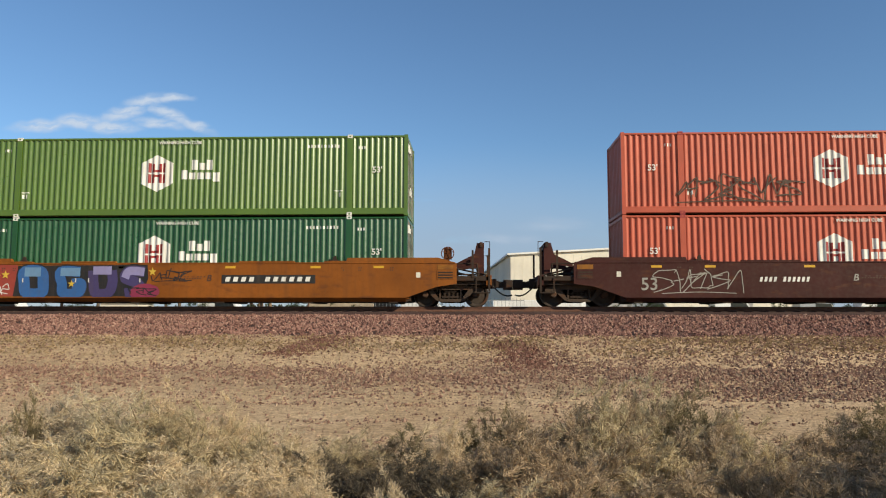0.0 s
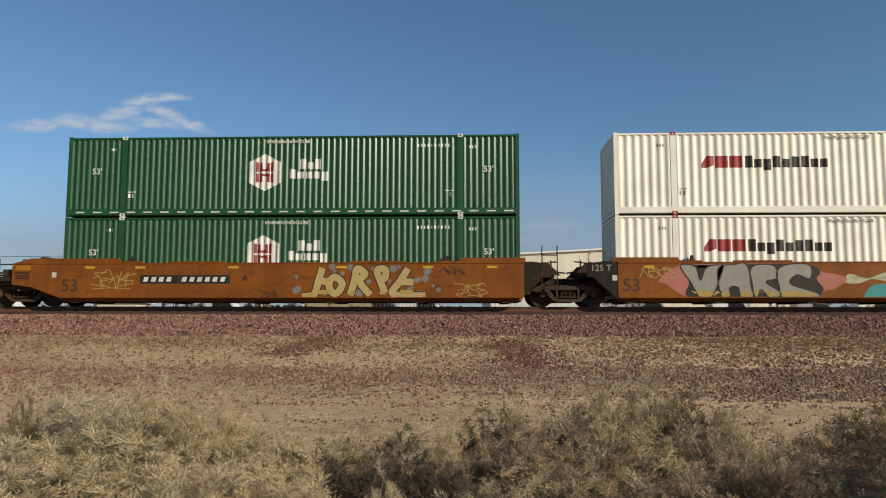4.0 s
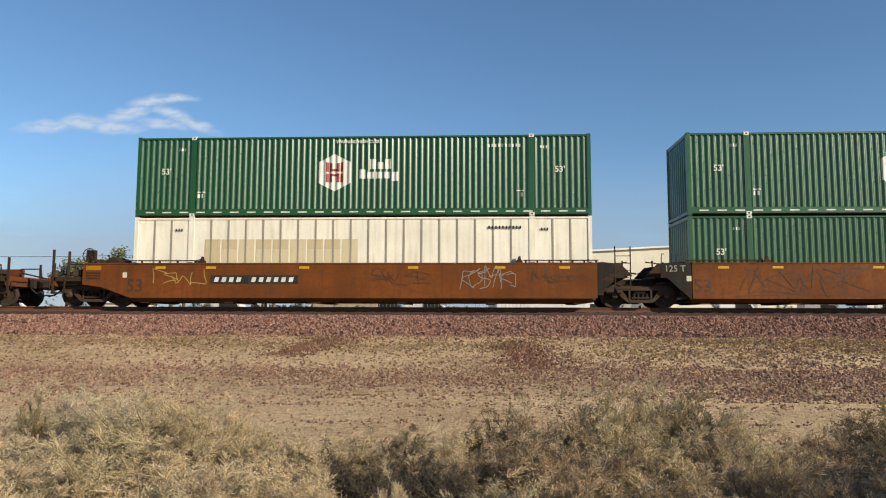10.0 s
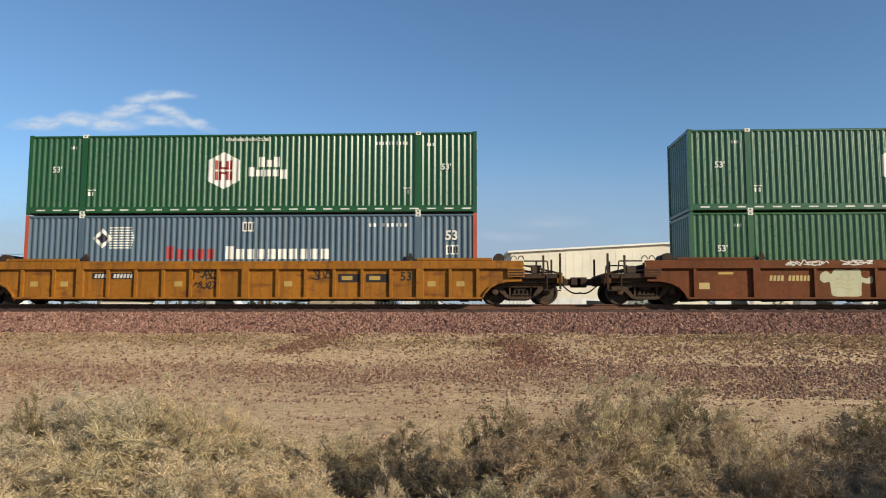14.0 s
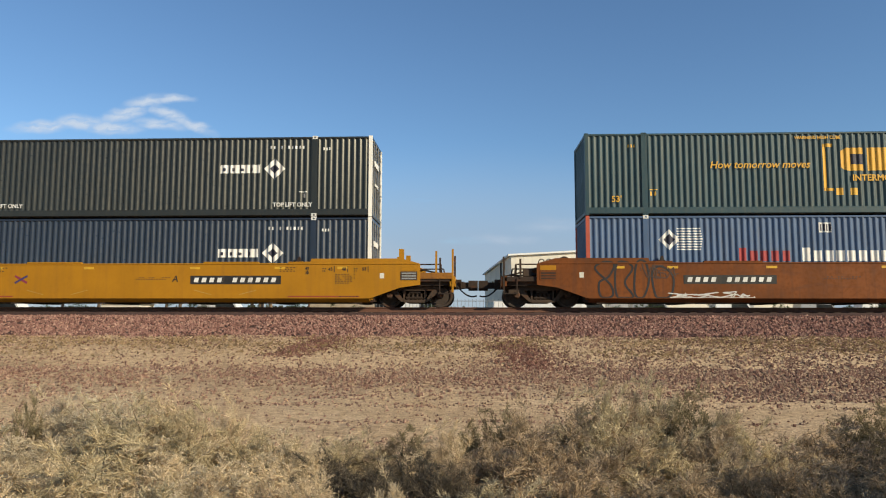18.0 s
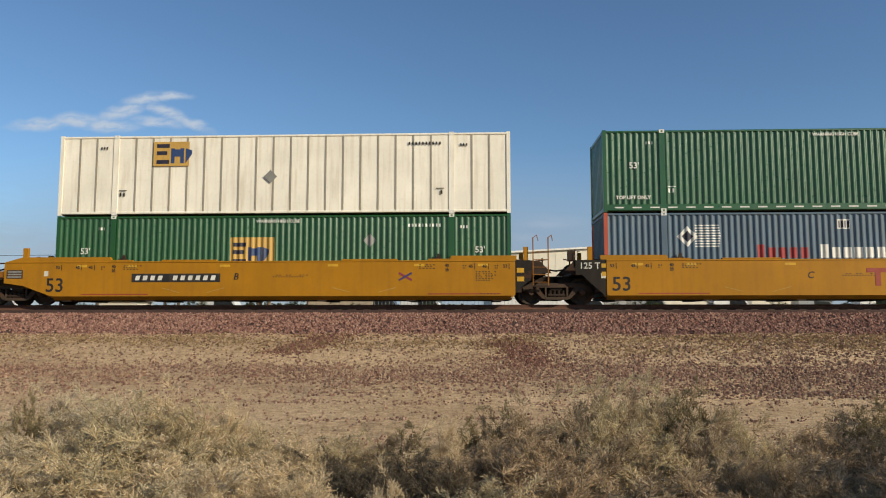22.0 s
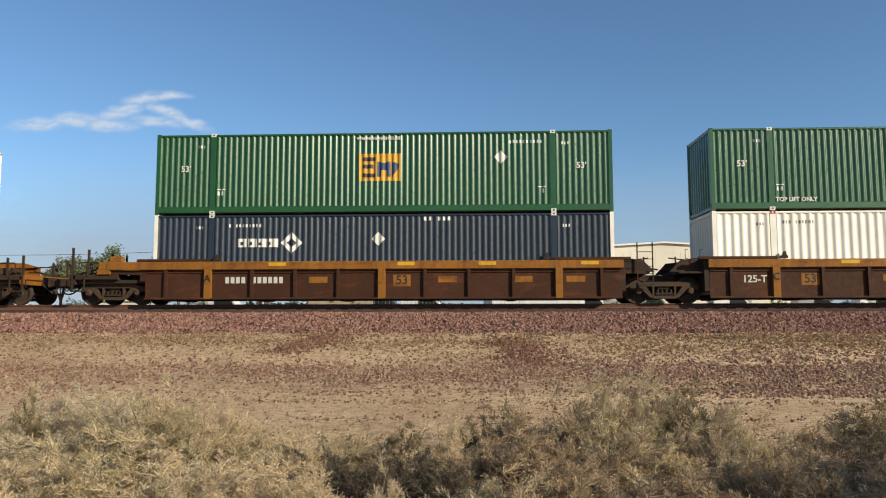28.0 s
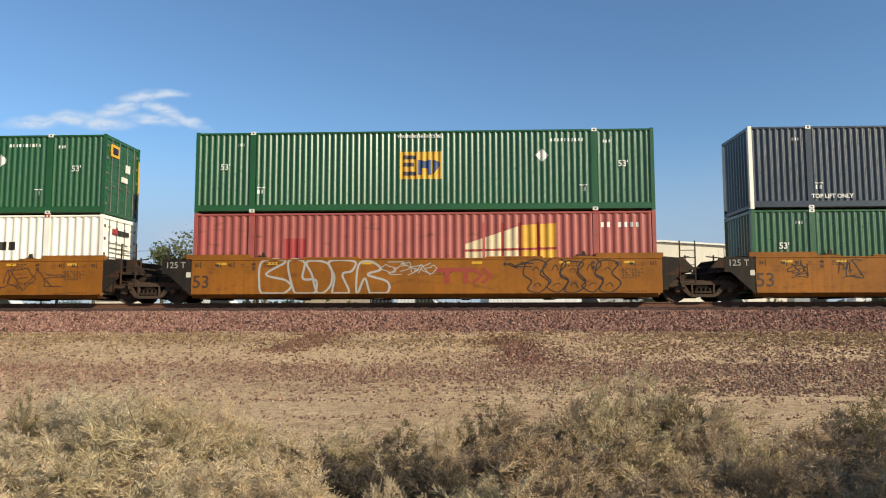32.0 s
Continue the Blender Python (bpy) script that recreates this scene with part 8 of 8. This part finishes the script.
for k in (13, 14):
    part("lettering", lettering("125-T", 0.34, 0.006), SP["white"], CARS[k], at=(-6.75, RF - 0.006, 0.92))
part("lettering", lettering("C", 0.34, 0.004), SP["black"], CARS[14], at=(-6.05, FACE - 0.03, 1.0))
part("lettering", lettering("A", 0.34, 0.004), SP["black"], CARS[15], at=(-6.05, FACE - 0.03, 1.0))
part("lettering", lettering("B", 0.34, 0.004), SP["black"], CARS[13], at=(-6.05, FACE - 0.03, 1.0))
for x0, x1 in ((0.4, 1.05), (1.1, 1.75), (1.85, 2.55)):
    bar(x0, x1, 0.75, 1.15, SP["white"], CARS[14], "emblem_bar", RF)
    bar(x0 + 0.08, x1 - 0.36, 0.75, 1.0, CAR["ribbed_dark"], CARS[14], "emblem_bar", RF, 0.007)

# cars 16 to 18: faded orange
side_number(CARS[16], -7.75, m="dark", size=0.66)
number_board(CARS[16], 1.7, 4.85)
letter(CARS[16], "A", 1.15)
for x, sd in ((-6.9, 71), (-5.2, 72), (-3.0, 73), (3.6, 74), (5.0, 75)):
    Wall(CARS[16], x, x + (0.6 if x < -4 else 1.4), 0.95 if x < 0 else 1.25, 1.5).scribble(SP["black"], sd, 3, 0.03)
side_number(CARS[17], -7.7, m="dark", size=0.62)
red_bars(CARS[17], 0.5, SP["red"], 0.75, 1.3)
w = Wall(CARS[17], -5.65, -1.05, 0.33, 1.57)
for pts in ([(0.02, 0.98), (0.2, 0.98), (0.05, 0.62), (0.2, 0.45), (0.24, 0.25), (0.15, 0.02), (0.03, 0.06), (0.0, 0.35)],
            [(0.22, 0.98), (0.34, 0.96), (0.33, 0.5), (0.43, 0.45), (0.42, 0.1), (0.3, 0.02), (0.25, 0.3)],
            [(0.36, 0.97), (0.5, 0.95), (0.55, 0.7), (0.54, 0.3), (0.46, 0.05), (0.42, 0.3), (0.40, 0.6)],
            [(0.53, 0.97), (0.72, 0.97), (0.70, 0.7), (0.63, 0.6), (0.68, 0.1), (0.56, 0.04), (0.57, 0.55)],
            [(0.75, 0.85), (0.84, 0.97), (0.92, 0.75), (0.82, 0.6), (0.97, 0.4), (0.97, 0.1), (0.85, 0.03), (0.8, 0.5), (0.74, 0.04)]):
    w.stroke(pts, SP["silver"], 0.075, 0.006, True)
Wall(CARS[17], -1.3, 0.4, 1.05, 1.5).scribble(SP["silver"], 76, 6, 0.03)
w = Wall(CARS[17], 3.5, 6.8, 0.4, 1.6)
for x, q in ((0.0, 0.0), (0.2, 0.06), (0.38, -0.05), (0.56, 0.08), (0.74, -0.02)):
    w.stroke([(x, 0.55 + q), (x + 0.03, 0.88), (x + 0.14, 0.97 + q), (x + 0.24, 0.84), (x + 0.17, 0.58), (x + 0.26, 0.32 + q), (x + 0.16, 0.04), (x + 0.04, 0.12 + q), (x + 0.08, 0.36)], SP["black"], 0.04, 0.006 + x * 0.002, True)
    w.stroke([(x + 0.09, 0.66), (x + 0.13, 0.76 + q), (x + 0.16, 0.66)], SP["black"], 0.03, 0.006)
    w.stroke([(x + 0.1, 0.22), (x + 0.15, 0.3), (x + 0.18, 0.2 + q)], SP["black"], 0.03, 0.006)
Wall(CARS[17], 2.8, 3.6, 1.3, 1.5).scribble(SP["black"], 77, 3, 0.03)
Wall(CARS[18], 3.6, 6.6, 0.6, 1.4).scribble(SP["dark"], 78, 6, 0.03)
# grey overspray on the red container
w = Wall(LOADS[0], -6.3, -2.2, 0.45, 1.35, NEAR + 0.003)
w.scribble(SP["dark"], 81, 9, 0.05)
STAIN = [paint("panel_aged", (0.546, 0.4655, 0.315), 0.5, 0.25, (0.35, 0.252, 0.126), streak=0.3), paint("panel_yellowed", (0.49, 0.399, 0.252), 0.5, 0.25, (0.28, 0.196, 0.098), streak=0.3)]
# yellowed patch panels on the aged white container
for c in LOADS:
    if c["label"].startswith("aged white"):
        for k in range(9):
            x0 = -5.55 + k * 0.612
            part("stained_panel", shared("stained_panel", lambda: Shape().box(0.03, 0.59, NEAR + 0.022, NEAR + 0.031, 0.6, 2.1)), STAIN[0] if k != 0 else STAIN[1], c, at=(x0, 0, 0))
            if k % 3 != 2:
                part("stained_panel", shared("stained_strip", lambda: Shape().box(0.05, 0.57, NEAR + 0.018, NEAR + 0.022, 1.75, 2.08)), STAIN[1], c, at=(x0, 0, 0))


# ---- what moves ----
def run_at(t):
    for (ta, da), (tb, db) in zip(RUN, RUN[1:]):
        if t <= tb:
            return da + (db - da) * (t - ta) / (tb - ta)
    return RUN[-1][1]


def motions():
    for thing in [*LOADS, *CARS]:
        x, y, z = thing.location
        walk(thing, [(t, pose(x + d, y, z)) for t, d in RUN])
    for wheel, car, x, r in WHEELS:
        x0 = MID[CARS.index(car)] + x
        times = [k / 30 for k in range(0, 961) if -19 < x0 + run_at(k / 30) < 20]
        times = sorted({0.0, *times, 32.0})
        if len(times) < 4:
            continue
        rows, turn, last = [], 0.0, times[1]
        for t in times:
            if t in (times[0], times[-1]) and abs(t - last) > 0.04:
                a = turn
            else:
                a = turn = math.degrees((run_at(t) - run_at(times[1])) / r)
            last = t
            rows.append((t, pose(x, 0, r + RAIL_Z, 0, a, 0)))
        walk(wheel, rows)


motions()
